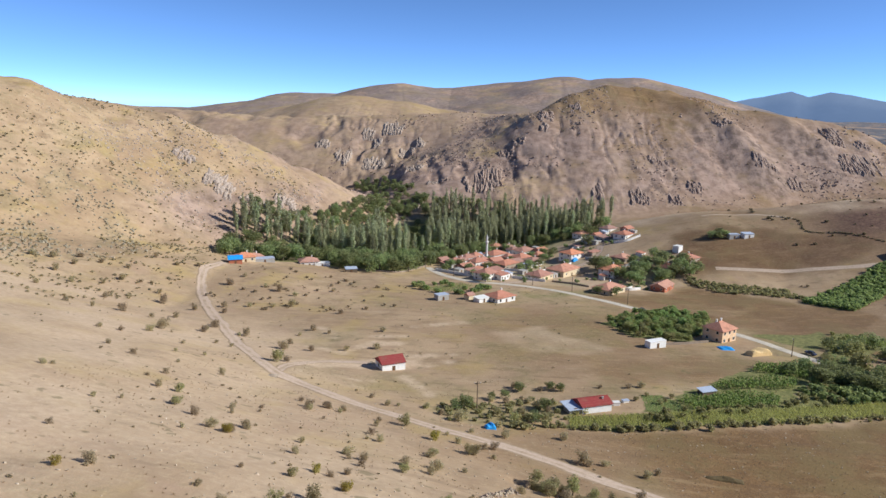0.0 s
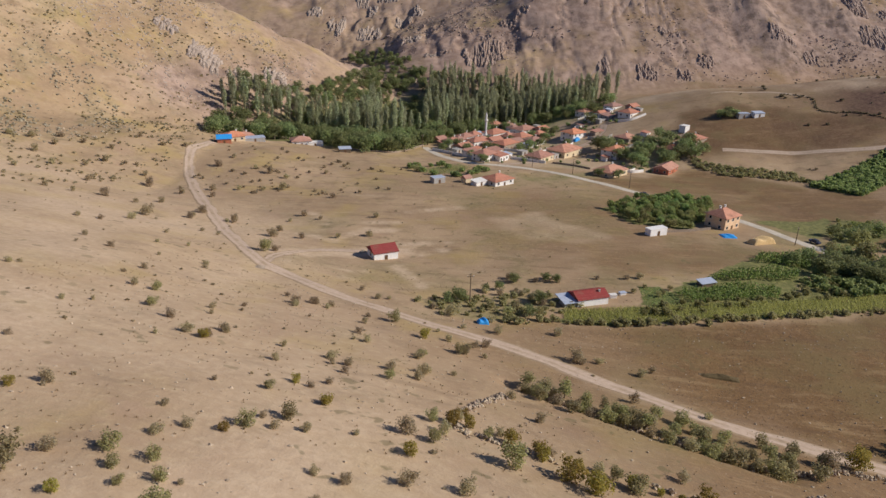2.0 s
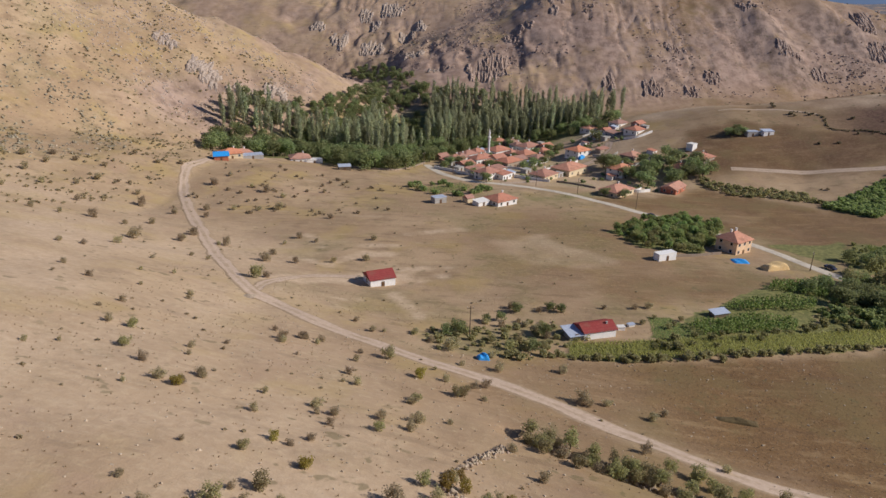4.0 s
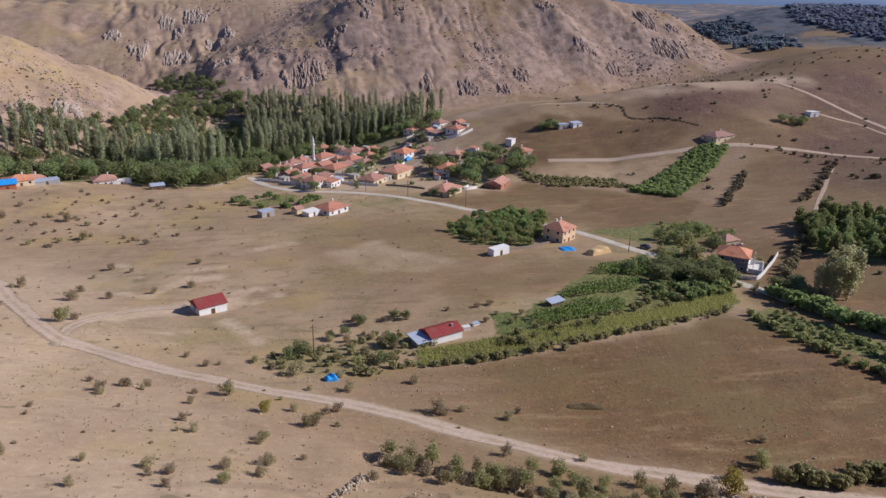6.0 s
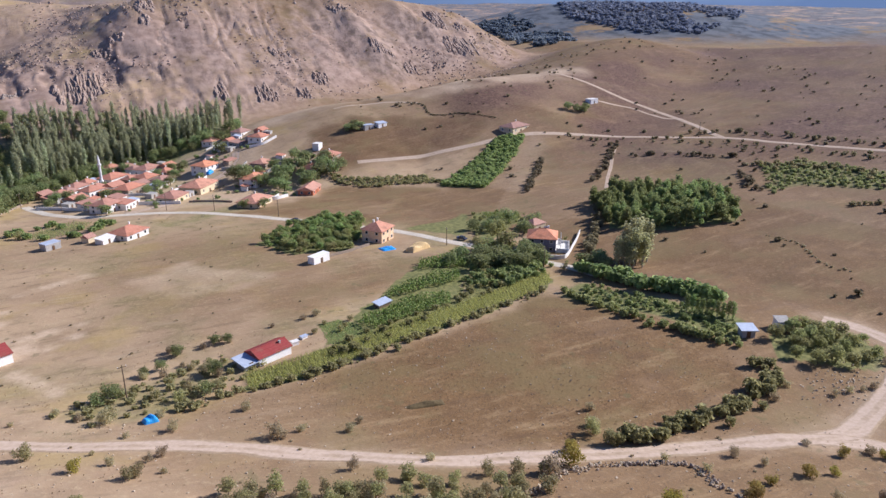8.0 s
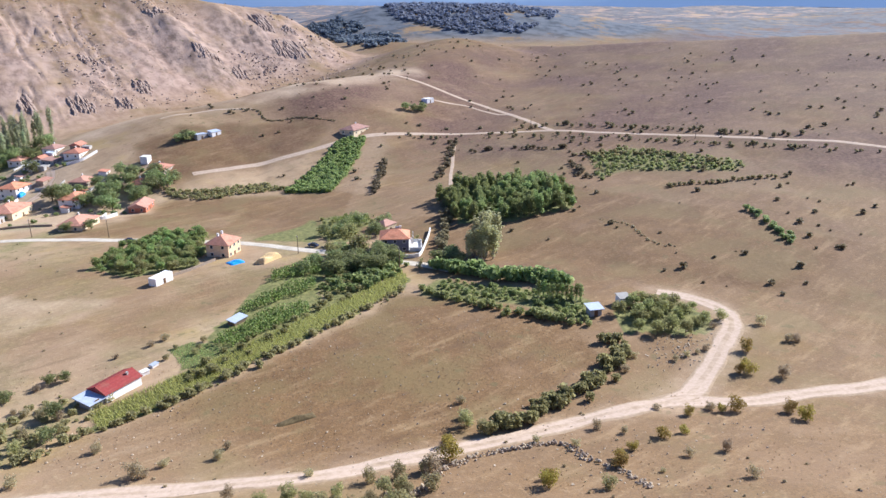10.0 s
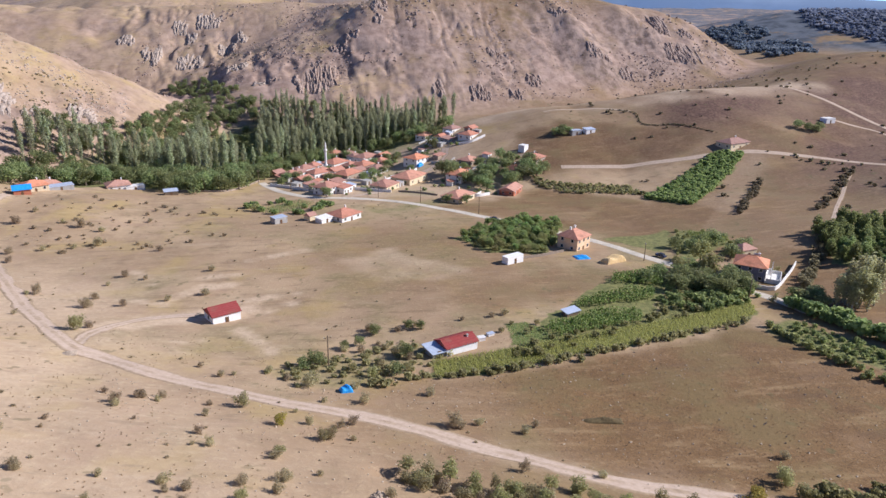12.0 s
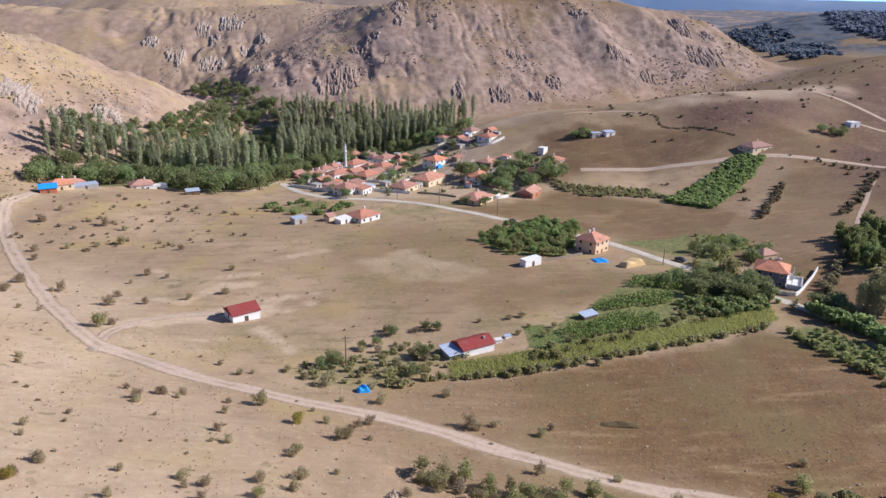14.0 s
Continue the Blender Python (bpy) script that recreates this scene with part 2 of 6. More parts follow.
WOOD = make_plain("grey_weathered_wood", (0.13, 0.095, 0.065), (0.22, 0.165, 0.115), 0.3, 0.9, 0, 0.01)
BARK = make_plain("bark", (0.11, 0.085, 0.06), (0.20, 0.16, 0.115), 0.3, 0.95, 0, 0.02)
PALE_BARK = make_plain("pale_poplar_bark", (0.30, 0.27, 0.21), (0.42, 0.38, 0.30), 0.4, 0.9, 0, 0.02)
BLUE_TARP = make_plain("blue_plastic_sheet", (0.02, 0.28, 0.75), (0.05, 0.39, 0.86), 0.7, 0.45, 0, 0.03)
YELLOW_TARP = make_plain("ochre_straw_heap", (0.66, 0.455, 0.215), (0.78, 0.575, 0.31), 0.5, 0.9, 0, 0.05)
CRAG = make_plain("dark_crag_rock", (0.275, 0.195, 0.155), (0.43, 0.325, 0.265), 1.5, 0.95, 0, 0.1)
PALE_CRAG = make_plain("pale_gorge_rock", (0.32, 0.245, 0.195), (0.47, 0.385, 0.32), 1.5, 0.95, 0, 0.1)
WEEDS = make_plain("weedy_bank", (0.10, 0.072, 0.036), (0.17, 0.125, 0.06), 0.5, 0.95, 0, 0.08)
LICHEN = make_plain("lichen_rock", (0.25, 0.215, 0.15), (0.38, 0.33, 0.24), 0.8, 0.95, 0, 0.06)
# blue-grey and paler than the leaves themselves: distance haze put into the colour
FOREST_LEAF = make_leaves("haze_blue_wood_leaves", (0.16, 0.185, 0.24), (0.32, 0.355, 0.43), 0.3)
STONE = make_plain("field_stone", (0.34, 0.265, 0.195), (0.52, 0.42, 0.32), 0.4, 0.95, 0, 0.04, 0.4)
PALE_STONE = make_plain("pale_field_stone", (0.44, 0.355, 0.255), (0.58, 0.48, 0.36), 0.4, 0.95, 0, 0.03, 0.3)
METAL = make_plain("galvanised_metal", (0.45, 0.46, 0.47), (0.55, 0.56, 0.57), 0.4, 0.45, 0.7, 0)
DARK_PAINT = make_plain("dark_blue_car_paint", (0.03, 0.04, 0.09), (0.05, 0.06, 0.12), 0.8, 0.3, 0, 0)
RUBBER = make_plain("rubber", (0.02, 0.02, 0.02), (0.035, 0.035, 0.035), 0.3, 0.9, 0, 0)
POPLAR_LEAF = make_leaves("poplar_leaves", (0.286, 0.307, 0.191), (0.657, 0.668, 0.424), 0.4)
GROVE_LEAF = make_leaves("broad_leaves", (0.174, 0.215, 0.088), (0.440, 0.484, 0.226), 0.5)
ORCHARD_LEAF = make_leaves("orchard_leaves", (0.180, 0.252, 0.090), (0.480, 0.540, 0.210), 0.4)
SCRUB_LEAF = make_leaves("scrub_leaves", (0.328, 0.277, 0.169), (0.621, 0.525, 0.339), 0.35)
YELLOW_LEAF = make_leaves("yellowing_scrub_leaves", (0.264, 0.215, 0.055), (0.506, 0.407, 0.110), 0.4)
GREEN_SCRUB = make_leaves("green_scrub_leaves", (0.269, 0.246, 0.123), (0.526, 0.482, 0.246), 0.3)
CORN_LEAF = make_leaves("maize_leaves", (0.125, 0.196, 0.049), (0.392, 0.483, 0.140), 0.3)
REED_LEAF = make_leaves("olive_reeds", (0.35, 0.335, 0.11), (0.55, 0.515, 0.19), 0.3)
OLIVE_LEAF = make_leaves("pale_olive_leaves", (0.244, 0.249, 0.101), (0.509, 0.503, 0.223), 0.25)
FEATHER_LEAF = make_leaves("feathery_poplar_leaves", (0.36, 0.36, 0.19), (0.68, 0.665, 0.38), 0.25)
DARK_SCRUB = make_leaves("dark_scrub_leaves", (0.17, 0.145, 0.085), (0.36, 0.31, 0.19), 0.4)
PLANTATION_LEAF = make_leaves("plantation_leaves", (0.175, 0.228, 0.090), (0.461, 0.509, 0.207), 0.5)
DRY_TUFT = make_leaves("dry_grass_tufts", (0.36, 0.27, 0.15), (0.52, 0.41, 0.25), 0.3)

# ---- the lie of the land ----
def smooth(a, b, v):
    t = np.clip((v - a) / (b - a), 0.0, 1.0)
    return t * t * (3 - 2 * t)


def blend_up(a, b, w):
    """The higher of two surfaces, with the crease rounded over w metres."""
    h = np.clip(0.5 + 0.5 * (a - b) / w, 0.0, 1.0)
    return b + (a - b) * h + w * h * (1 - h)


def lattice(ix, iy, seed):
    n = (ix.astype(np.int64) * 374761393 + iy.astype(np.int64) * 668265263 + seed * 1442695041) & 0x7FFFFFFF
    n = ((n ^ (n >> 13)) * 1274126177) & 0x7FFFFFFF
    return ((n ^ (n >> 16)) & 0xFFFF) / 32767.5 - 1.0


def value_noise(x, y, size, seed=0):
    x, y = np.asarray(x, float) / size, np.asarray(y, float) / size
    ix, iy = np.floor(x), np.floor(y)
    fx, fy = x - ix, y - iy
    fx, fy = fx ** 3 * (fx * (fx * 6 - 15) + 10), fy ** 3 * (fy * (fy * 6 - 15) + 10)
    a, b = lattice(ix, iy, seed), lattice(ix + 1, iy, seed)
    c, d = lattice(ix, iy + 1, seed), lattice(ix + 1, iy + 1, seed)
    return (a + (b - a) * fx) * (1 - fy) + (c + (d - c) * fx) * fy


def fbm(x, y, size, octaves, seed=0):
    total, gain = 0.0, 1.0
    for k in range(octaves):
        total = total + gain * value_noise(x * 0.96 + y * 0.28, y * 0.96 - x * 0.28, size, seed + k)
        size, gain = size * 0.5, gain * 0.5
    return total


def ridge(x, y, crest, slope, soft):
    """A ridge along a line of crest points (x, y, z), falling off to both sides."""
    best = np.full(np.shape(x), -1e9)
    for (ax, ay, az), (bx, by, bz) in zip(crest, crest[1:]):
        ux, uy = bx - ax, by - ay
        t = np.clip(((x - ax) * ux + (y - ay) * uy) / (ux * ux + uy * uy), 0.0, 1.0)
        d = np.hypot(x - ax - t * ux, y - ay - t * uy)
        best = np.maximum(best, az + (bz - az) * t - slope * (np.sqrt(d * d + soft * soft) - soft))
    return best


LEFT_HILL = [(-74, 560, 2), (-90, 557, 14), (-132, 545, 36), (-178, 527, 60), (-219, 506, 75), (-264, 477, 86), (-299, 446, 100), (-384, 353, 114), (-520, 231, 118), (-800, 100, 130)]
PEAK = [(-14, 608, 4), (29, 632, 22), (58, 658, 49), (95, 685, 82), (132, 709, 100), (168, 727, 110), (220, 729, 106), (267, 724, 98), (301, 716, 88), (346, 712, 83), (393, 707, 77), (424, 700, 66), (452, 690, 50), (480, 672, 32)]
RIBS = [[(200, 727, 108), (257, 700, 96), (279, 668, 74), (288, 636, 50), (297, 598, 14)], [(318, 716, 86), (344, 696, 82), (366, 670, 64), (377, 628, 28), (382, 604, 6)],
        [(150, 712, 104), (160, 672, 77), (178, 630, 45), (186, 590, 12)], [(232, 726, 106), (226, 680, 76), (236, 640, 48), (244, 602, 12)], [(108, 690, 88), (118, 650, 58), (128, 612, 20)],
        [(420, 698, 68), (432, 668, 48), (436, 636, 22)]]
DOME = [(-420, 1010, 20), (-323, 1000, 39), (-257, 1000, 58), (-207, 1000, 83), (-141, 1000, 97), (-76, 1000, 90), (-14, 1000, 81), (64, 1000, 72), (140, 980, 60)]
SHOULDER = [(-35, 630, 4), (-5, 655, 22), (30, 690, 50), (70, 725, 78)]
PEAK_BACK = [(195, 800, 98), (230, 880, 94), (290, 1000, 80)]
GORGE = [(-420, 830, 80), (-224, 802, 68), (-61, 799, 73), (24, 790, 77), (93, 775, 76), (150, 790, 90)]
KNOLL = [(138, 478, 0), (198, 452, 16), (297, 445, 28), (384, 462, 28), (534, 545, 48)]
BACK_HILLS = [(-900, 1500, 20), (-600, 1570, 62), (-446, 1612, 92), (-333, 1638, 113), (-228, 1656, 111), (-110, 1667, 137), (12, 1671, 131), (263, 1651, 158), (375, 1630, 146), (398, 1625, 158), (416, 1625, 159), (440, 1622, 146), (500, 1600, 92), (590, 1580, 10)]
WOODED_HILL = [(690, 1085, 50), (860, 1010, 80), (960, 915, 84), (1040, 800, 62), (1150, 640, 40)]
FAR_MOUNTAINS = [(-2400, 3700, 40), (-1700, 4050, 45), (-1350, 4180, 30), (0, 4400, 20), (1430, 4130, 120), (1600, 4080, 135), (1909, 3936, 215), (1990, 3900, 188), (2081, 3848, 218), (2300, 3720, 165),
                 (2600, 3500, 140), (3100, 3050, 120), (3600, 2450, 150), (3950, 1800, 205), (4150, 1300, 200), (4300, 600, 160), (4350, -300, 120)]


def slope_floor(x, y):
    """The valley floor and the slope below the camera."""
    floor = -0.07 * (np.clip(y, 120, 500) - 170) - 0.02 * np.clip(x - 60, 0, 120) + 1.0
    floor = floor + 0.25 * np.clip(-118 - x, 0, 400)
    floor = floor + 8.0 * np.exp(-((x + 125) ** 2 + (y - 335) ** 2) / 3200.0)
    east = 0.9 * x + 0.25 * y
    floor = floor + np.interp(east, [200, 300, 420, 560, 700, 900, 1300], [0, 7, 20, 38, 62, 48, 40])
    near = 13.0 - 0.21 * (x + 3) - 0.293 * (y - 109)
    near = 62 - np.log1p(np.exp(np.clip((62 - near) / 12, -30, 30))) * 12
    return blend_up(near, floor, 9.0)


DITCH = [(13, 91), (16, 89.5), (22.1, 85.9), (30.3, 80.3), (38.4, 76.2), (46, 72.6), (56, 69.6)]


def land(x, y):
    x, y = np.asarray(x, float), np.asarray(y, float)
    away = np.hypot(x, y)
    z = slope_floor(x, y)
    z = z + (24 + (10 + 26 * smooth(-200, 900, x)) * smooth(1200, 3500, away) - z) * smooth(850, 1200, np.maximum(away, y * 1.25))
    z = blend_up(z, ridge(x, y, KNOLL, 0.30, 30), 8)
    z = blend_up(z, ridge(x, y, LEFT_HILL, 0.72, 24), 7)
    z = blend_up(z, ridge(x, y, DOME, 0.40, 70), 20)
    z = blend_up(z, ridge(x, y, GORGE, 0.62, 40), 16)
    z = blend_up(z, ridge(x, y, SHOULDER, 0.45, 30), 12)
    z = blend_up(z, ridge(x, y, PEAK, 0.70, 12), 14)
    for rib in RIBS:
        z = blend_up(z, ridge(x, y, rib, 0.95, 6), 7)
    z = blend_up(z, ridge(x, y, PEAK_BACK, 0.45, 30), 14)
    z = blend_up(z, ridge(x, y, BACK_HILLS, 0.30, 90), 30)
    z = blend_up(z, ridge(x, y, WOODED_HILL, 0.22, 60), 20)
    # rough rock on the steep faces, soft swells elsewhere, level fields
    rock = smooth(515, 590, y - 0.25 * np.clip(x - 90, 0, 300)) * smooth(1000, 860, y) * smooth(520, 400, x)
    left = smooth(-60, -170, x) * smooth(250, 380, y) * smooth(620, 560, y)
    rock = rock * (0.3 + 0.7 * smooth(84, 62, z))
    crag = smooth(-0.05, 0.40, fbm(x, y * 0.7, 62, 3, 12)) * (0.55 + 0.45 * smooth(120, 0, x))
    z = z - rock * (0.6 + 3.6 * crag) * np.abs(fbm(x, y * 0.6, 26, 4, 3)) - rock * 2.4 * np.abs(fbm(x * 0.8, y * 0.5, 80, 2, 14)) + rock * 2.5
    z = z - rock * 1.1 * smooth(0.0, 0.4, fbm(x, y, 70, 2, 16)) * np.abs(fbm(x, y * 0.25, 11, 2, 15))
    # gullies running down the faces
    bend = 9.0 * fbm(x, y, 45, 2, 33)
    z = z - rock * 1.8 * smooth(0.16, 0.0, np.abs(fbm(x + bend, y * 0.26, 17, 3, 34))) * (0.35 + 0.65 * smooth(-0.3, 0.3, fbm(x, y, 75, 2, 35)))
    z = z - left * 4.0 * np.abs(fbm(x, y, 40, 4, 8))
    hills = smooth(1000, 1500, away)
    z = z + hills * 9.0 * fbm(x, y, 330, 4, 21)
    z = z + 0.35 * fbm(x, y, 30, 3, 5) + 1.2 * smooth(20, -60, x) * fbm(x, y, 60, 3, 6)
    trench = np.full(np.shape(z), 1e9)
    for (ax, ay), (bx, by) in zip(DITCH, DITCH[1:]):
        ux, uy = bx - ax, by - ay
        t = np.clip(((x - ax) * ux + (y - ay) * uy) / (ux * ux + uy * uy), 0.0, 1.0)
        trench = np.minimum(trench, np.hypot(x - ax - t * ux, y - ay - t * uy))
    z = z - 1.5 * np.exp(-(trench / 1.5) ** 2)
    return z
# ---- ground sheet ----
def steps(*spans):
    return np.concatenate([np.arange(a, b, s) for a, b, s in spans])


GX = steps((-4800, -900, 130), (-900, -320, 14), (-320, -140, 4), (-140, 210, 1.6), (210, 420, 3), (420, 800, 8), (800, 4801, 90))
GY = steps((-900, -60, 40), (-60, 30, 3), (30, 250, 1.6), (250, 480, 2.5), (480, 820, 2.5), (820, 860, 4), (860, 1800, 12), (1800, 4901, 70))
XX, YY = np.meshgrid(GX, GY)
ZZ = land(XX, YY)


def ground(x, y):
    """Height of the ground sheet at a place."""
    i = int(np.clip(np.searchsorted(GX, x) - 1, 0, len(GX) - 2))
    j = int(np.clip(np.searchsorted(GY, y) - 1, 0, len(GY) - 2))
    u, v = (x - GX[i]) / (GX[i + 1] - GX[i]), (y - GY[j]) / (GY[j + 1] - GY[j])
    return float((ZZ[j, i] * (1 - u) + ZZ[j, i + 1] * u) * (1 - v) + (ZZ[j + 1, i] * (1 - u) + ZZ[j + 1, i + 1] * u) * v)


def inside(px, py, poly):
    hit = np.zeros(np.shape(px), bool)
    for (ax, ay), (bx, by) in zip(poly, poly[1:] + poly[:1]):
        if ay != by:
            hit ^= ((ay > py) != (by > py)) & (px < (bx - ax) * (py - ay) / (by - ay) + ax)
    return hit


def mask(poly, soft=1.5, blur=0):
    """1 within the outline, with a slightly ragged and, with blur, gradual edge."""
    wx, wy = XX + soft * fbm(XX, YY, 9, 2, 31), YY + soft * fbm(XX, YY, 9, 2, 47)
    m = inside(wx, wy, poly).astype(float)
    for k in range(blur):
        m = (m + np.roll(m, 1, 0) + np.roll(m, -1, 0) + np.roll(m, 1, 1) + np.roll(m, -1, 1)) / 5
    return m


def near(line, reach):
    """1 on a line, fading to 0 at reach metres from it."""
    best = np.full(XX.shape, 1e9)
    for (ax, ay), (bx, by) in zip(line, line[1:]):
        ux, uy = bx - ax, by - ay
        t = np.clip(((XX - ax) * ux + (YY - ay) * uy) / (ux * ux + uy * uy), 0, 1)
        best = np.minimum(best, np.hypot(XX - ax - t * ux, YY - ay - t * uy))
    return smooth(reach, reach * 0.35, best)


MAIN_TRACK = [(-121, 341), (-122.5, 332), (-122.5, 311), (-110, 276), (-82, 218), (-62, 179), (-49, 157), (-40, 150), (-26, 138), (-12, 129), (0, 121.8), (11, 116.4), (21.3, 110.3), (30.6, 103.4), (39.4, 96.6), (47.6, 90.8), (55, 86.6), (61.5, 84.2), (68.5, 81.4), (78.3, 78), (88.3, 74), (100, 70.6), (112, 66.6), (121, 62.6), (127.5, 57.6), (133, 51.4), (142, 46.4), (150, 42), (160, 36), (174, 30), (198, 24), (240, 20), (310, 18)]
LOOP = [(119, 63), (128.7, 61.9), (136.2, 63.2), (145, 65), (157.2, 68.2), (170.9, 72), (178.6, 77.7), (181, 84), (180.6, 90.6), (177.6, 98)]
BROWN_FIELD = [(17, 133), (30, 134), (60, 135), (124, 151), (131, 140), (143, 99), (132, 85), (100, 80), (86, 80), (64, 89), (42, 103), (24, 117)]
PALE_PATCH = [(16, 236), (38, 243), (59, 216), (50, 203), (29, 210)]
MAIZE = [(68, 163), (84, 178), (104, 195), (123, 202), (126, 190), (97, 161), (67, 152)]
MAIZE_PLOTS = [[(66.2, 157.9), (68.6, 151.8), (95.4, 157.7), (99.3, 166), (85.8, 167.8)], [(81.6, 171.8), (87.3, 179.1), (113.1, 183.1), (108.8, 174.3)], [(102.4, 190.7), (107.6, 198.3), (127.6, 203.6), (118.4, 186.4)]]
LAWN = [(57.3, 163.5), (55.5, 152), (55.1, 149), (68.1, 150.5), (66.2, 159.3), (63.6, 164.2)]
REED_STRIP = [(33.2, 144.5), (53, 147), (75, 151.5), (100.5, 158), (137, 167), (133, 159), (123.8, 154.6), (94.7, 145.8), (67.6, 140), (49.7, 136), (31.2, 135)]
FARM_GARDEN = [(149.8, 234.8), (163.4, 251.9), (181, 237.9), (170, 222), (163, 226), (147.7, 212), (142, 216.4)]
DITCH_THICKET = [(308, 216), (332, 207), (335, 175), (333, 149), (329, 137), (317, 141), (302, 168), (294, 188), (273, 183)]
ORCHARD = [(67, 252), (81, 271), (105, 282), (117, 274), (108, 246), (94, 228), (74, 233)]
BLOCK = [(212, 231), (238, 226), (256, 204), (250, 186), (234, 169), (204, 180), (190, 195)]
FAR_PLOT = [(178, 309), (244, 352), (263, 347), (193, 288)]
GARDEN = [(155, 99), (170, 97), (174, 89), (172, 79), (164, 74), (154, 79), (145, 88)]
TARP_SCRUB = [(-8, 142), (5, 151), (30, 158), (44, 152), (33, 142), (16, 131), (2, 131)]
GRASS_GAP = [(44, 143), (66, 152), (97, 161), (126, 189), (136, 181), (133, 167), (92, 154), (60, 141)]
VILLAGE_YARDS = [(-8, 398), (12, 352), (50, 340), (90, 330), (135, 350), (140, 385), (110, 410), (128, 455), (98, 470), (60, 458), (20, 440)]
KITCHEN_PLOT = [(-14, 320), (-3, 332), (8, 341), (15, 334), (8, 318), (-4, 312)]
VILLAGE_GREEN = [(60, 345), (75, 338), (80, 350), (66, 358)]
HOME_FIELD = [(60, 205), (100, 215), (118, 205), (100, 180), (70, 175), (40, 180)]
EAST_FIELDS = [(95, 290), (180, 300), (260, 335), (330, 280), (330, 130), (260, 60), (195, 70), (185, 100), (160, 110), (140, 152), (160, 210), (130, 240)]

tint = np.zeros((*XX.shape, 4), np.float32)
tint[..., 0] = np.maximum(mask(BROWN_FIELD, 2, 2) * (0.4 + 0.6 * smooth(20, 62, XX)), np.maximum(0.95 * mask(EAST_FIELDS, 6, 8), np.maximum(0.75 * mask(HOME_FIELD, 8, 14), 0.9 * mask([(62, 318), (100, 320), (135, 345), (180, 305), (150, 240), (128, 248), (98, 286)], 3, 3))))
tint[..., 0] = np.maximum(tint[..., 0], 1.0 * smooth(270, 360, 0.9 * XX + 0.25 * YY) * (1 - 0.75 * smooth(380, 440, YY) * smooth(430, 340, XX)) * (YY < 700))
tint[..., 0] = np.maximum(tint[..., 0], 0.58 * smooth(160, 215, YY) * smooth(330, 250, YY) * smooth(-15, 45, XX) * smooth(125, 70, XX))
tint[..., 0] = np.maximum(tint[..., 0], 0.8 * smooth(-28, 60, XX) * smooth(150, 110, YY))
tint[..., 0] = np.maximum(tint[..., 0], np.clip(0.82 + 0.3 * fbm(XX, YY, 60, 3, 88) + 0.3 * smooth(230, 330, XX) * (YY < 520), 0, 1) * np.maximum(smooth(110, 220, XX) * smooth(370, 450, YY), 0.8 * smooth(560, 640, YY) * smooth(30, 130, XX)) * smooth(1000, 900, YY))
tint[..., 0] *= 1 - 0.7 * mask(PALE_PATCH, 3, 2)
plot = lattice(np.floor((XX * 0.72 - YY * 0.69) / 24), np.floor((XX * 0.69 + YY * 0.72) / 95), 7)
tint[..., 0] *= np.where(mask(EAST_FIELDS, 2) * (YY > 205) + (XX > 260) > 0, 0.82 + 0.18 * plot, 1.0)
tint[..., 1] = np.maximum.reduce([mask(MAIZE), mask(LAWN), 0.8 * mask(REED_STRIP), mask(ORCHARD), mask(BLOCK), mask(FAR_PLOT), 0.8 * mask(GARDEN), 0.45 * mask(TARP_SCRUB, 3, 3), mask(VILLAGE_GREEN, 2, 2), 0.9 * mask([(126, 148), (141, 151), (156, 108), (146, 99)], 2, 2), 0.75 * mask(GRASS_GAP, 2, 2), 0.5 * mask(KITCHEN_PLOT, 3, 3), 0.8 * mask(FARM_GARDEN, 3, 2), 0.6 * mask(DITCH_THICKET, 3, 3), 0.95 * mask([(126, 247), (160, 253), (153, 234), (138, 222), (131, 237)], 1.5, 1), 0.32 * mask([(-32, 168), (-12, 178), (8, 172), (14, 158), (-6, 148), (-34, 152)], 5, 5), 0.22 * mask([(-60, 300), (-10, 330), (30, 300), (-20, 270), (-70, 270)], 9, 9), 0.35 * mask([(20, 310), (55, 320), (75, 300), (60, 285), (36, 300)], 5, 5), 0.4 * mask([(118, 222), (126, 240), (100, 265), (120, 280), (140, 225), (150, 205), (138, 195)], 5, 5)])
tint[..., 1] = np.maximum(tint[..., 1], 0.9 * smooth(2, -3, ZZ) * inside(XX, YY, [(-128, 366), (-105, 369), (-82, 381), (-54, 376), (-31, 373), (-17, 394), (10, 438), (62, 455), (113, 458), (126, 520), (0, 590), (-45, 665), (-95, 660), (-75, 620), (-30, 575), (-40, 530), (-70, 480), (-105, 440), (-125, 400)]))
tint[..., 1] = np.maximum(tint[..., 1], np.clip(0.12 + 0.5 * fbm(XX, YY, 16, 5, 91), 0, 0.3) * smooth(-90, -150, XX) * smooth(215, 275, YY) * smooth(520, 430, YY))
tint[..., 1] = np.maximum(tint[..., 1], np.clip(0.10 + 0.42 * fbm(XX, YY, 28, 4, 95), 0, 0.32) * smooth(-75, -45, XX) * smooth(150, 120, XX) * smooth(140, 165, YY) * smooth(350, 320, YY))
tint[..., 1] = np.maximum(tint[..., 1], np.clip(0.2 + 0.5 * fbm(XX, YY, 16, 3, 97), 0, 0.5) * mask(VILLAGE_YARDS, 6, 4))
tint[..., 2] = np.maximum(0.38 * mask(PALE_PATCH, 3, 2) * (0.8 + 0.5 * fbm(XX, YY, 12, 3, 98)), 0.62 * smooth(50, -40, XX + 0.4 * (YY - 60)) * smooth(330, 200, YY) * (0.75 + 0.5 * fbm(XX, YY, 25, 3, 71)))
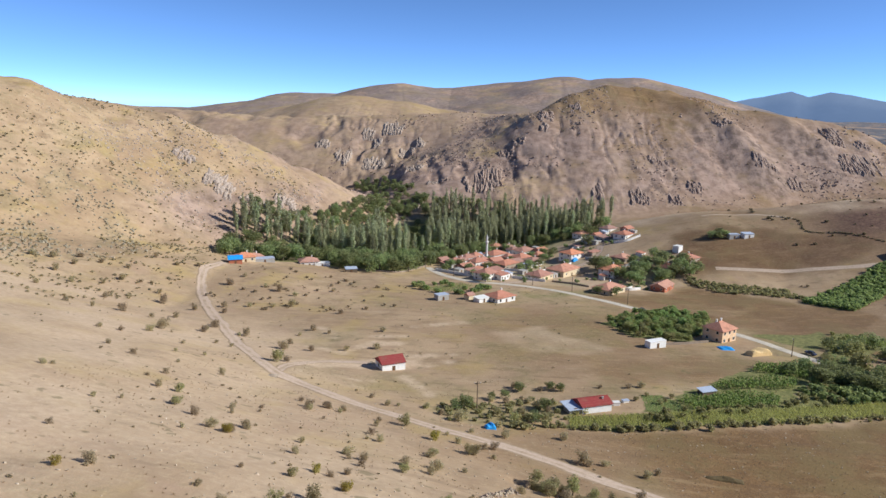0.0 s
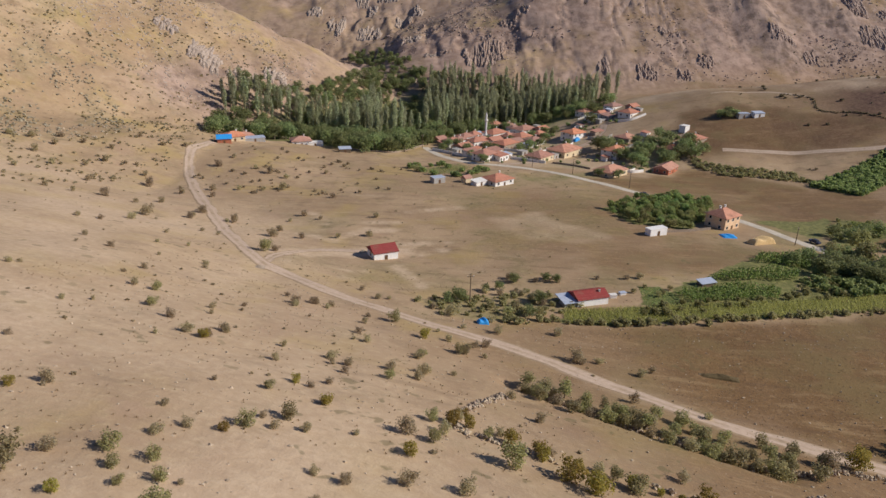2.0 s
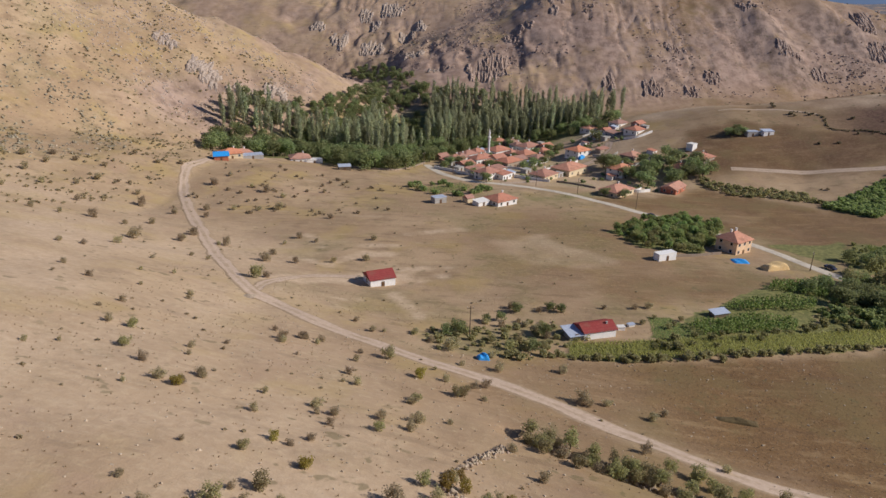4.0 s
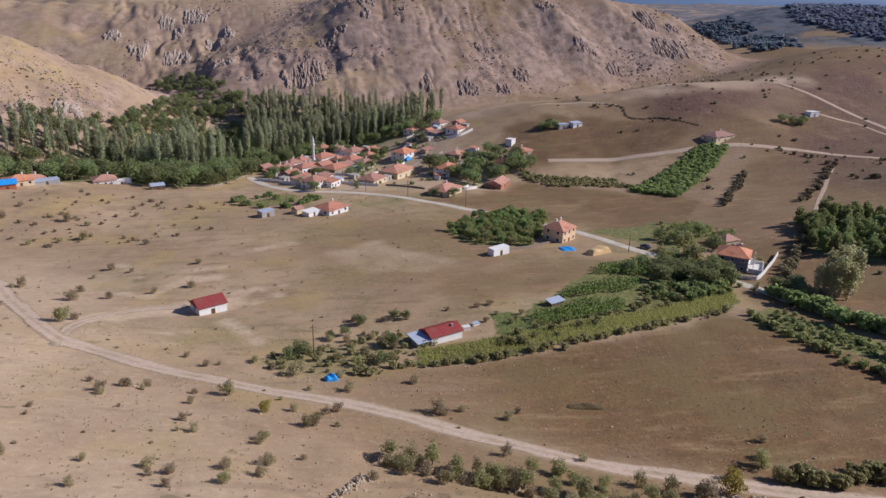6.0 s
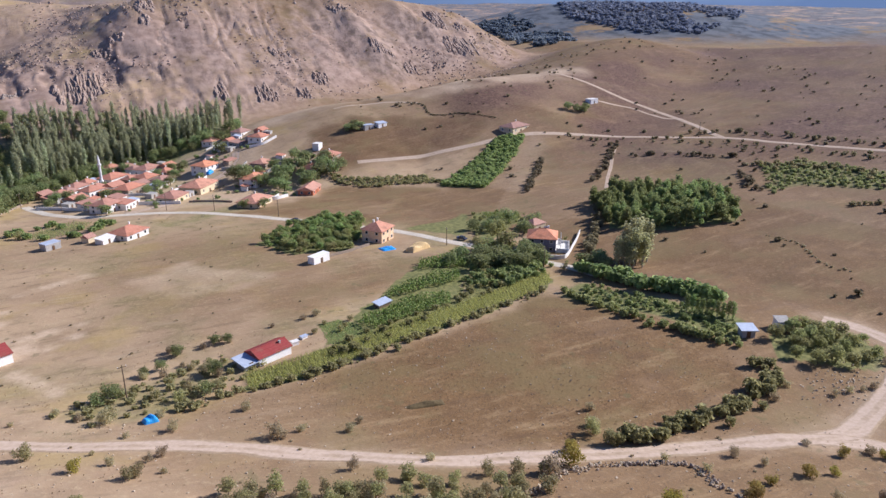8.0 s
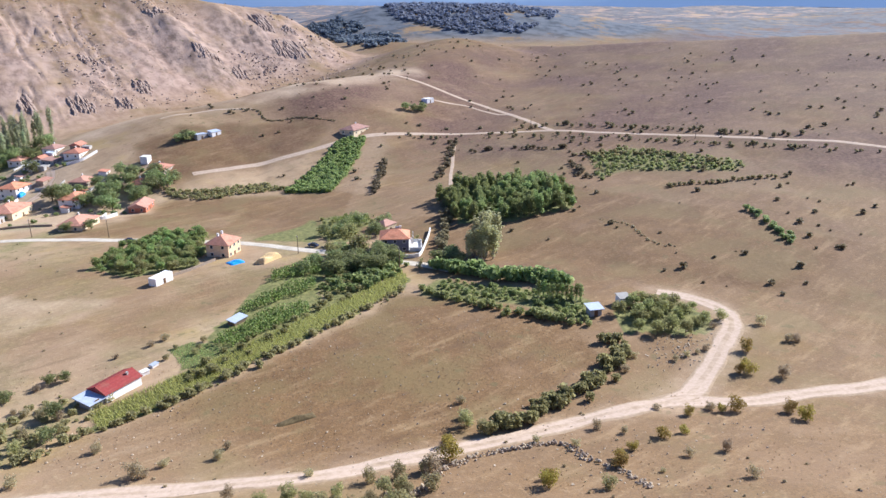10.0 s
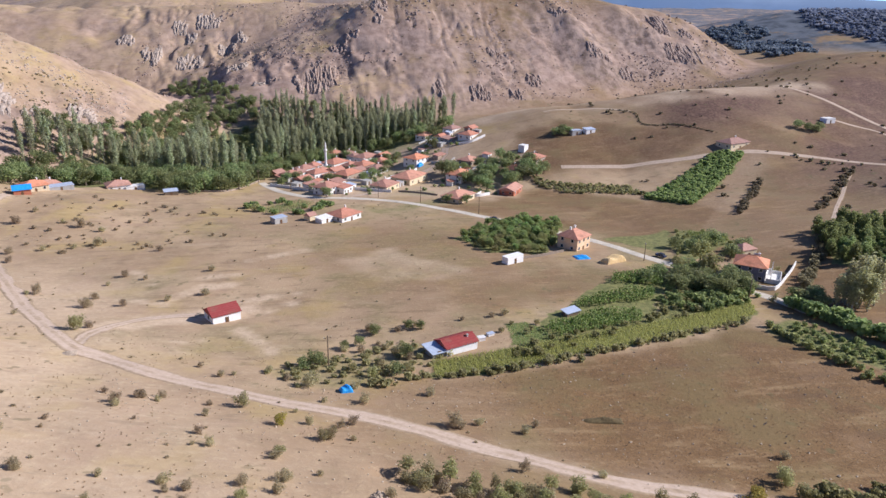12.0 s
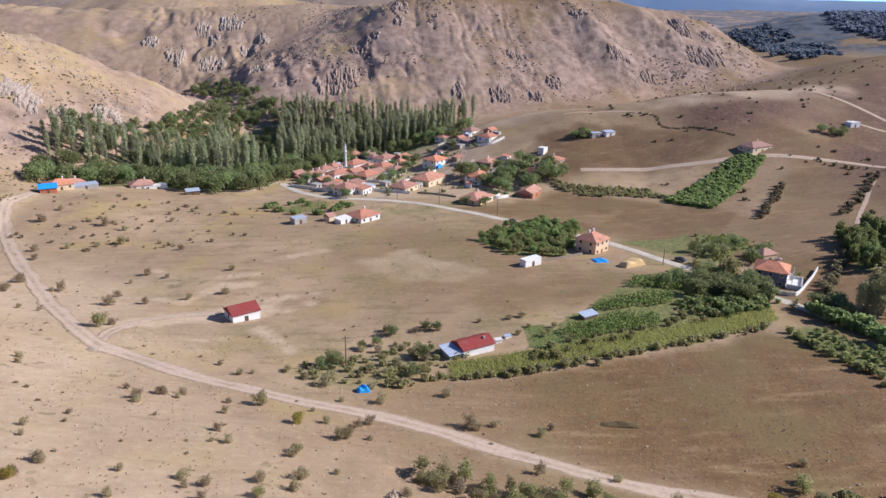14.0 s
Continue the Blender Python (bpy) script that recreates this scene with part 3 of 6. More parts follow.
tint[..., 2] = np.maximum(tint[..., 2], 0.48 * mask(VILLAGE_YARDS, 4, 3))
# plots of the eastern fields: pale stubble, red earth, yellow grass
tint[..., 2] = np.maximum(tint[..., 2], 0.22 * mask([(194, 288), (262, 345), (275, 345), (250, 313), (202, 264)], 2, 2))
tint[..., 1] = np.maximum(tint[..., 1], 0.26 * mask([(236, 243), (300, 305), (330, 285), (318, 236), (285, 206), (262, 212)], 2, 2))
KNOLL_FOOT = [(146, 352), (160, 364), (228, 354), (262, 372), (262, 396), (220, 404), (180, 424), (150, 420), (140, 395)]
tint[..., 0] = np.maximum(tint[..., 0], 0.95 * mask(KNOLL_FOOT, 5, 5))
tint[..., 1] = np.maximum(tint[..., 1], 0.5 * mask([(32, 312), (62, 324), (80, 332), (86, 322), (60, 306), (40, 302)], 4, 4))
tint[..., 2] = np.maximum(tint[..., 2], 0.3 * near(MAIN_TRACK, 6) * (0.6 + 0.5 * fbm(XX, YY, 5, 2, 81)))
tint[..., 2] = np.maximum(tint[..., 2], 0.36 * near(LOOP, 8) * (0.75 + 0.4 * fbm(XX, YY, 5, 2, 83)))
tint[..., 2] = np.maximum(tint[..., 2], 0.8 * near([(-48, 158), (-46, 170), (-38, 184), (-24, 187), (-12, 190)], 8) * (0.75 + 0.6 * fbm(XX, YY, 6, 2, 82)))
tint[..., 2] = np.clip(tint[..., 2], 0, 1) * (1 - mask(BROWN_FIELD))
tint[..., 2] = np.maximum(tint[..., 2], 0.6 * near([(150, 474), (198, 452), (297, 445), (384, 462)], 30) * (0.7 + 0.6 * fbm(XX, YY, 20, 3, 84)))
STREAKS = [[(-34, 202), (-28, 208), (-17, 213)], [(-27, 221), (-16, 222.5)], [(-26, 212), (-18, 211.5)], [(-15, 197), (-6, 199.6), (2, 202)], [(-12, 238), (-1.3, 243.8), (8.5, 248.8)], [(-13, 174), (-8, 164), (-5, 156)], [(-15, 183), (-9, 186), (1, 193)], [(-28, 155), (-24, 155)], [(-27, 165), (-22, 166)], [(-48, 204), (-35, 198)], [(-49, 232), (-41, 218)]]
for k, line in enumerate(STREAKS):
    tint[..., 2] = np.maximum(tint[..., 2], 0.75 * near(line, 3.2) * np.clip(0.75 + 0.6 * fbm(XX, YY, 4, 2, 120 + k), 0, 1))
# dark heath on the plateau and the weedy eastern fields
tint[..., 3] = np.clip(np.maximum(0.85 * smooth(285, 345, 0.9 * XX + 0.25 * YY) * smooth(460, 400, YY - 0.15 * XX), np.maximum((0.10 + 0.28 * smooth(225, 300, XX)) * mask(EAST_FIELDS, 6, 8), 0.35 * mask(KNOLL_FOOT, 5, 5))) * (0.85 + 0.5 * fbm(XX, YY, 45, 4, 86)), 0, 1)
rocky = np.clip(smooth(104, 52, ZZ) * smooth(495, 560, YY - 0.25 * np.clip(XX - 90, 0, 300)) * smooth(1000, 880, YY) * smooth(560, 430, XX) + 0.9 * smooth(34, 14, ZZ) * smooth(-70, -120, XX) * smooth(-290, -220, XX) * smooth(360, 420, YY) * smooth(620, 575, YY), 0, 1)
rocky *= 1 - 0.4 * smooth(60, -20, XX) * (YY > 640)
away = np.hypot(XX, YY)
rocky = np.maximum(rocky, 0.9 * smooth(1100, 1350, away) * (YY > 900))
# the wooded hill, plus a tint growing with distance that stands for haze
woods_haze = np.clip(smooth(40, 55, ridge(XX, YY, WOODED_HILL, 0.15, 60)) + (0.35 + 0.5 * smooth(500, 800, XX)) * smooth(1050, 1350, away), 0, 1)

ny, nx = XX.shape
index = np.arange(ny * nx).reshape(ny, nx)
quads = np.stack([index[:-1, :-1], index[:-1, 1:], index[1:, 1:], index[1:, :-1]], -1).reshape(-1, 4)
sheet = bpy.data.meshes.new("ground")
sheet.from_pydata(np.stack([XX, YY, ZZ], -1).reshape(-1, 3), [], quads)
sheet.polygons.foreach_set("use_smooth", np.ones(len(quads), bool))
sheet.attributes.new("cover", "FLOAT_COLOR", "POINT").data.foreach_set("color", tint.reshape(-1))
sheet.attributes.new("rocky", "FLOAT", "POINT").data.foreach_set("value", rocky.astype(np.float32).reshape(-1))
sheet.attributes.new("woods_haze", "FLOAT", "POINT").data.foreach_set("value", woods_haze.astype(np.float32).reshape(-1))
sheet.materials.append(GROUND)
tagged(new("ground", sheet), "dry tan hillside, brown fields and rocky mountains", "ground", kind="structure")


# ---- the far ranges, a backdrop beyond the plain, blue haze in colour and glow ----
def far_range(lift, out, seed, mat, label):
    """A range of hills along the horizon, sloping up to its crest and down behind it."""
    crest = []
    for (ax, ay, az), (bx, by, bz) in zip(FAR_MOUNTAINS, FAR_MOUNTAINS[1:]):
        n = max(2, int(math.hypot(bx - ax, by - ay) / 45))
        crest += [(ax + (bx - ax) * k / n, ay + (by - ay) * k / n, az + (bz - az) * k / n) for k in range(n)]
    verts, faces = [], []
    for k, (x, y, z) in enumerate(crest):
        z = z * lift + 14 * float(fbm(x, y, 500, 4, seed))
        for s, h in ((0.95, -60), (0.965, z * 0.30), (0.985, z * 0.66 + 8 * float(fbm(x, y, 160, 3, seed + 5))), (1.0, z), (1.04, -60)):
            verts.append((x * s * out, y * s * out, h))
        if k:
            a = (k - 1) * 5
            faces += [(a + i, a + 5 + i, a + 6 + i, a + 1 + i) for i in range(4)]
    data = bpy.data.meshes.new("backdrop")
    data.from_pydata(verts, [], faces)
    data.polygons.foreach_set("use_smooth", [True] * len(faces))
    data.materials.append(mat)
    tagged(new("backdrop", data), label, "mountains", kind="structure")


# Blue base colour and emission stand in for the haze of distance.
def make_hazy_distance(name, base, glow):
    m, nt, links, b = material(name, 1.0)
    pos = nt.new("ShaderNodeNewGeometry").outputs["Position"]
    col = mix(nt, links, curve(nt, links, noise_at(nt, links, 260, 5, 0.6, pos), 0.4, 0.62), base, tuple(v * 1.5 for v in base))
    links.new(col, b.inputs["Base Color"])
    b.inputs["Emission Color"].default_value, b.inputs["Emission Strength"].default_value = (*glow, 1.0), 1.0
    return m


far_range(1.0, 1.0, 101, make_hazy_distance("haze_blue_glow", (0.05, 0.06, 0.075), (0.08, 0.12, 0.205)), "wooded ranges on the horizon, blue and glowing as haze")

# ---- small building helpers ----
def mesh_of(bm, mat, name):
    data = bpy.data.meshes.new(name)
    bm.to_mesh(data)
    bm.free()
    for m in mat if isinstance(mat, (list, tuple)) else [mat]:
        data.materials.append(m)
    return data


def part(name, bm, mat, parent, label=""):
    ob = new(name, bm if isinstance(bm, bpy.types.Mesh) else mesh_of(bm, mat, name))
    ob.parent = parent
    return tagged(ob, label)


def thing(name, m, label, category, group=""):
    ob = new(name)
    ob.empty_display_size = 0.5
    ob.matrix_basis = m
    return tagged(ob, label, category, group)


def box(bm, x, y, z, w, d, h, turn=0.0, bevel=0.0):
    """A block with its base centre at (x, y, z)."""
    made = bmesh.ops.create_cube(bm, size=1.0)["verts"]
    bmesh.ops.transform(bm, matrix=pose(x, y, z + h / 2, 0, 0, turn) @ Matrix.Diagonal((w, d, h, 1)), verts=made)
    if bevel:
        edges = list({e for v in made for e in v.link_edges})
        bmesh.ops.bevel(bm, geom=edges, offset=bevel, segments=2, affect="EDGES", clamp_overlap=True)
    return made


def rod(bm, a, b, r0, r1, sides=8):
    a, b = Vector(a), Vector(b)
    made = bmesh.ops.create_cone(bm, cap_ends=True, segments=sides, radius1=r0, radius2=r1, depth=(b - a).length)["verts"]
    turn = (b - a).to_track_quat("Z", "Y").to_matrix().to_4x4()
    bmesh.ops.transform(bm, matrix=Matrix.Translation((a + b) / 2) @ turn, verts=made)
    return made


def raw_mesh(name, verts, faces, mat):
    data = bpy.data.meshes.new(name)
    data.from_pydata(verts, [], faces)
    for m in mat if isinstance(mat, (list, tuple)) else [mat]:
        data.materials.append(m)
    return data


# ---- roads and tracks ----
def resample(line, gap):
    pts = [Vector((*p, 0)) for p in line]
    ext = [pts[0] * 2 - pts[1]] + pts + [pts[-1] * 2 - pts[-2]]
    out = []
    for a, b, c, d in zip(ext, ext[1:], ext[2:], ext[3:]):
        n = max(2, int((c - b).length / gap))
        for k in range(n):
            t = k / n
            out.append(0.5 * ((2 * b) + (c - a) * t + (2 * a - 5 * b + 4 * c - d) * t * t + (3 * b - a - 3 * c + d) * t ** 3))
    return out + [pts[-1]]


def road(name, line, width, mat, label, lift=0.10, ragged=0.0, seed=0):
    pts, verts, faces = resample(line, 1.6), [], []
    across = (-1.3, -1.0, -0.74, -0.47, -0.2, 0.2, 0.47, 0.74, 1.0, 1.3)
    worn = (0.0, 0.2, 0.75, 1.0, 0.5, 0.5, 1.0, 0.75, 0.2, 0.0)
    for k, p in enumerate(pts):
        run = (pts[min(k + 1, len(pts) - 1)] - pts[max(k - 1, 0)]).normalized()
        side = Vector((run.y, -run.x, 0))
        for s in across:
            half = width / 2 * (1 + ragged * float(fbm(p.x + s * 7, p.y, 6.0, 2, 60 + seed)))
            q = p + side * half * s
            rut = -0.05 if abs(s) == 0.47 else 0.0
            verts.append((q.x, q.y, ground(q.x, q.y) + (-0.10 if abs(s) > 1 else lift + rut)))
        if k:
            n = len(across)
            a = (k - 1) * n
            faces += [(a + i, a + i + 1, a + n + i + 1, a + n + i) for i in range(n - 1)]
    data = raw_mesh(name, verts, faces, mat)
    data.polygons.foreach_set("use_smooth", [True] * len(faces))
    data.attributes.new("wear", "FLOAT", "POINT").data.foreach_set("value", list(worn) * len(pts))
    return tagged(new(name, data), label, "road", kind="structure")


road("dirt_road", MAIN_TRACK, 4.7, DIRT, "pale rutted dirt track winding down the slope", 0.10, 0.22, 1)
road("dirt_road", LOOP, 5.4, DIRT, "wide pale dirt road bending past a walled plot", 0.09, 0.2, 2)
road("dirt_road", [(-48, 158), (-46.5, 170), (-40, 183), (-33.5, 187), (-25, 188)], 3.4, DIRT, "faint dirt track leading to a small house", 0.06, 0.3, 3)
road("village_road", [(-11, 394), (-1, 367), (13, 347), (29.5, 340.5), (51, 329.5), (70, 312), (93, 284), (110, 262), (121.5, 243), (128.5, 222), (136, 204), (141, 184), (147, 166), (149, 155)], 3.8, ASPHALT, "pale paved village road along the fields", 0.10, 0.04, 4)
road("farm_road", [(157, 366), (192, 359), (229, 352), (250, 350), (268, 347), (300, 335), (322, 318), (340, 290), (351, 268), (367, 197), (382, 127), (392, 70)], 3.8, DIRT, "straight pale farm road below the plateau", 0.12, 0.08, 5)
road("footpath", [(233, 243), (250, 260), (268, 277), (284, 293), (300, 308)], 1.8, DIRT, "narrow pale path between two fields", 0.09, 0.2, 10)
road("footpath", [(352, 394), (362, 384), (375, 372), (377, 356), (375.5, 341), (379, 330)], 2.4, DIRT, "faint pale path below the white hut", 0.09, 0.25, 11)
road("hill_road", [(350, 272), (374, 320), (388, 365), (382, 401), (373, 446), (368, 462)], 3.6, DIRT, "pale dirt road climbing onto the plateau", 0.14, 0.08, 6)
road("village_lane", [(31, 342), (48, 352), (62, 366), (78, 392), (92, 404), (100, 418), (104, 430)], 5.0, DIRT, "dusty lane between the village houses", 0.08, 0.25, 7)

# ---- plants ----
def leaf_cloud(rng, centres, radii, count, size, flat=1.0):
    """Many small leaf clumps on the outer part of some lobes, each a bent pair of triangles."""
    centres, radii = np.array(centres, float), np.array(radii, float)
    pick = rng.choice(len(centres), count, p=radii.prod(1) / radii.prod(1).sum())
    d = rng.normal(size=(count, 3))
    d /= np.linalg.norm(d, axis=1)[:, None]
    p = centres[pick] + d * radii[pick] * (rng.random(count) ** 0.45)[:, None]
    face = d * 0.8 + rng.normal(size=(count, 3)) * 0.35 + (0.0, 0.0, 0.55)
    a = np.cross(face, rng.normal(size=(count, 3)))
    a /= np.linalg.norm(a, axis=1)[:, None]
    b = np.cross(face, a)
    b /= np.linalg.norm(b, axis=1)[:, None]
    s = size * (0.6 + 0.8 * rng.random(count))[:, None]
    c = np.cross(a, b) * s * 0.35
    verts = np.stack([p - a * s * 0.6, p + b * s * 0.45 + c, p + a * s * 0.6, p - b * s * 0.45 + c], 1).reshape(-1, 3)
    k = np.arange(count)[:, None] * 4
    faces = np.concatenate([k + [[0, 1, 2]], k + [[0, 2, 3]]])
    return verts, faces


def trunk_mesh(rng, height, radius, limbs, mat, spread=0.4):
    bm = bmesh.new()
    lean = Vector((rng.normal() * 0.03, rng.normal() * 0.03, 0))
    last = Vector((0, 0, -0.4))
    for k in range(4):
        nxt = Vector((lean.x * height * (k + 1) / 4, lean.y * height * (k + 1) / 4, height * (k + 1) / 4))
        rod(bm, last, nxt, radius * (1 - 0.22 * k), radius * (1 - 0.22 * (k + 1)), 7)
        last = nxt
    for k in range(limbs):
        z = height * (0.35 + 0.6 * k / max(limbs, 1))
        turn = k * 2.4 + rng.random()
        out = height * spread * (0.7 + 0.5 * rng.random())
        rod(bm, (0, 0, z), (math.cos(turn) * out, math.sin(turn) * out, z + out * 0.9), radius * 0.42, radius * 0.12, 5)
    return mesh_of(bm, mat, "trunk")


def poplar_parts(seed, leaf=None, foot=2.6, girth=1.3):
    rng = np.random.default_rng(seed)
    h = 19 + 2.5 * rng.random()
    lobes, sizes = [], []
    for k in range(13):
        z = foot + (h - foot - 0.8) * k / 12
        r = girth * math.sin(math.pi * min(1.0, 0.16 + 0.80 * (1 - k / 12) ** 0.75)) + 0.28
        lobes.append((rng.normal() * 0.25, rng.normal() * 0.25, z))
        sizes.append((r * (0.8 + 0.35 * rng.random()), r * (0.8 + 0.35 * rng.random()), 1.5))
    v, f = leaf_cloud(rng, lobes, sizes, 620, 0.62)
    return trunk_mesh(rng, h * 0.86, 0.24, 5, PALE_BARK, 0.06), raw_mesh("crown", v, f, leaf or POPLAR_LEAF)


def broad_parts(seed, h, w, mat, count=820, size=0.5):
    rng = np.random.default_rng(seed)
    lobes, sizes = [(0, 0, h * 0.58)], [(w * 0.34, w * 0.34, h * 0.32)]
    for k in range(13):
        turn, out = k * 2.4 + rng.random(), w * (0.14 + 0.24 * rng.random())
        lobes.append((math.cos(turn) * out, math.sin(turn) * out, h * (0.20 + 0.58 * rng.random())))
        r = w * (0.14 + 0.09 * rng.random())
        sizes.append((r, r, r * 0.85))
    v, f = leaf_cloud(rng, lobes, sizes, count, size)
    return trunk_mesh(rng, h * 0.5, w * 0.035, 5, BARK, 0.45), raw_mesh("crown", v, f, mat)


def shrub_mesh(seed, mat, count=620, size=0.135):
    """A knee to man high bush, about 1 m across before scaling."""
    rng = np.random.default_rng(seed)
    lobes, sizes = [(0.0, 0.0, 0.38)], [(0.34, 0.34, 0.40)]
    for k in range(8):
        turn, out = k * 2.4 + rng.random(), 0.14 + 0.24 * rng.random()
        lobes.append((math.cos(turn) * out, math.sin(turn) * out, 0.18 + 0.45 * rng.random()))
        r = 0.12 + 0.10 * rng.random()
        sizes.append((r, r, r * 1.25))
    v, f = leaf_cloud(rng, lobes, sizes, count, size * 0.5)
    v[:, 2] = np.maximum(v[:, 2], -0.05)
    return raw_mesh("shrub", v, f, mat)


def tree_kind(name, builders, label, group):
    """Builds the first tree of each variety, far from anything; the copies stand in the place."""
    return [(name, t, c, label, group) for t, c in builders]


def plant(kind, x, y, scale, turn, tall=1.0, sink=0.0):
    name, t, c, label, group = kind
    root = thing(name, pose(x, y, ground(x, y) - sink, 0, 0, turn) @ Matrix.Diagonal((scale, scale, scale * tall, 1)), label, "tree", group)
    part("trunk", t, None, root)
    part("crown", c, None, root)
    return root


def scatter(poly, gap, rng, edge=0.0):
    """Points about gap apart within an outline."""
    xs, ys = [p[0] for p in poly], [p[1] for p in poly]
    out = []
    for gx in np.arange(min(xs), max(xs), gap):
        for gy in np.arange(min(ys), max(ys), gap):
            x, y = gx + rng.uniform(-0.42, 0.42) * gap, gy + rng.uniform(-0.42, 0.42) * gap
            if inside(np.array(x), np.array(y), poly):
                out.append((x, y))
    return out


POPLARS = tree_kind("poplar_tree", [poplar_parts(s) for s in (1, 2, 3, 4, 5)], "tall slim green poplar standing in the grove", "poplars of the valley grove")
BROADS = tree_kind("broadleaf_tree", [broad_parts(s, 8, 8, GROVE_LEAF) for s in (11, 12, 13, 14)], "round dark green tree in the valley grove", "trees of the valley grove")
FRUIT = tree_kind("orchard_tree", [broad_parts(s, 5, 5, ORCHARD_LEAF, 700, 0.42) for s in (21, 22, 23)], "small green orchard tree in a dense plot", "orchard trees")
OLIVES = tree_kind("garden_tree", [broad_parts(s, 5, 5, OLIVE_LEAF, 700, 0.36) for s in (71, 72, 73)], "feathery pale olive tree in a walled plot", "trees of the walled plot")
FIELD_POPLARS = tree_kind("poplar_tree", [poplar_parts(s, FEATHER_LEAF, 1.2, 1.45) for s in (6, 7, 8)], "feathery pale poplar beside the farm", "poplars beside the farm")
SHRUBS = [shrub_mesh(s, SCRUB_LEAF) for s in (31, 32, 33, 34)]
GREEN_SHRUBS = [shrub_mesh(s, GREEN_SCRUB) for s in (41, 42, 43)]
YELLOW_SHRUBS = [shrub_mesh(s, YELLOW_LEAF) for s in (51, 52)]


def shrub(x, y, size, tone="dry", tall=1.0, rng=random):
    pool, label = {"dry": (SHRUBS, "low grey-olive shrub on the dry slope"), "green": (GREEN_SHRUBS, "leafy green shrub on the dry slope"), "yellow": (YELLOW_SHRUBS, "low yellowing shrub on the dry slope")}[tone]
    ob = new("shrub", rng.choice(pool))
    ob.matrix_basis = pose(x, y, ground(x, y) - 0.05, 0, 0, rng.uniform(0, 360)) @ Matrix.Diagonal((size, size, size * tall, 1))
    return tagged(ob, label, "shrub", "shrubs of the slope")


rng = np.random.default_rng(7)
# the poplars stand in rows across the valley, round trees in front of and below them
GROVE = [(-136, 378), (-126, 370), (-105, 376), (-84, 386), (-66, 378), (-48, 362), (-29, 364), (-15, 388), (6, 437), (60, 462), (108, 466), (128, 500), (60, 545), (0, 580), (-40, 560), (-90, 520), (-130, 460), (-138, 415)]
POPLAR_ROWS = [(-138, 411), (-124, 414), (-106, 422), (-80, 428), (-56, 414), (-42, 398), (-26, 412), (-8, 452), (30, 474), (60, 476), (118, 486), (132, 512), (60, 545), (0, 560), (-40, 535), (-62, 468), (-80, 452), (-106, 445), (-126, 436), (-140, 426)]


def stand(kinds, spots, keep, name, label):
    """Plants the nearest trees one by one and joins those deep in the stand."""
    spots = sorted(spots, key=lambda p: p[1] - 0.2 * abs(p[0]))
    for x, y, scale, turn, tall, k in spots[:keep]:
        plant(kinds[k], x, y, scale, turn, tall)
    for piece, which in (("crowns", 2), ("trunks", 1)):
        verts, faces, base = [], [], 0
        for x, y, scale, turn, tall, k in spots[keep:]:
            data = kinds[k][which]
            v = np.empty(len(data.vertices) * 3)
            data.vertices.foreach_get("co", v)
            v, c, n = v.reshape(-1, 3), math.cos(math.radians(turn)), math.sin(math.radians(turn))
            verts.append(np.stack([(v[:, 0] * c - v[:, 1] * n) * scale + x, (v[:, 0] * n + v[:, 1] * c) * scale + y, v[:, 2] * scale * tall + ground(x, y)], 1))
            faces += [tuple(i + base for i in p.vertices) for p in data.polygons]
            base += len(v)
        ob = new(name + "_" + piece, raw_mesh(name, np.concatenate(verts), faces, kinds[0][which].materials[0]))
        tagged(ob, label + (" crowns" if which == 2 else " trunks"), "trees", kind="stuff")


spots = []
for x, y in scatter(POPLAR_ROWS, 5.4, rng):
    if ground(x, y) < (7 if y < 430 or x < -55 else -4) + 0.45 * max(0.0, -112 - x) and not (-46 < x < -14 and y > 438):
        spots.append((x, y, rng.uniform(0.7, 1.1), rng.uniform(0, 360), rng.uniform(0.8, 1.25), rng.integers(5)))
stand(POPLARS, spots, 150, "poplar_stand", "dense tall green poplar")
spots = []
for x, y in scatter(GROVE, 7.6, rng):
    if ground(x, y) < 4 + 0.45 * max(0.0, -112 - x) and not (inside(np.array(x), np.array(y), POPLAR_ROWS) and rng.random() < 0.6):
        spots.append((x, y, rng.uniform(0.85, 1.3) * (1.2 if y < 405 else 1.0), rng.uniform(0, 360), rng.uniform(0.8, 1.1), rng.integers(4)))
for x, y in scatter([(-78, 622), (-40, 588), (-16, 585), (-8, 606), (-45, 660), (-95, 660)], 6.5, rng) + scatter([(-108, 455), (-62, 495), (-38, 530), (-5, 588), (-40, 600), (-70, 590), (-62, 540), (-85, 500)], 7, rng):
    if ground(x, y) < (13 if x < -30 else 8):
        spots.append((x, y, rng.uniform(0.5, 0.85), rng.uniform(0, 360), rng.uniform(0.8, 1.2), rng.integers(4)))
stand(BROADS, spots, 280, "valley_wood", "dense green broadleaf")
for x, y in scatter(ORCHARD, 3.1, rng):
    kind = FRUIT if rng.random() < 0.6 + 0.02 * (y - 245) else OLIVES
    plant(kind[rng.integers(3)], x, y, rng.uniform(0.45, 0.95), rng.uniform(0, 360), rng.uniform(0.7, 1.15))
YOUNG_TREES = tree_kind("plantation_tree", [broad_parts(s, 7.5, 4.2, PLANTATION_LEAF, 760, 0.44) for s in (15, 16, 17, 18)], "young green tree in a dense plantation", "trees of the plantation")
spots = [(x, y, rng.uniform(0.75, 1.2), rng.uniform(0, 360), rng.uniform(0.8, 1.35), rng.integers(4)) for x, y in scatter(BLOCK, 3.6, rng)]
stand(YOUNG_TREES, spots, 140, "plantation", "dense young green tree")

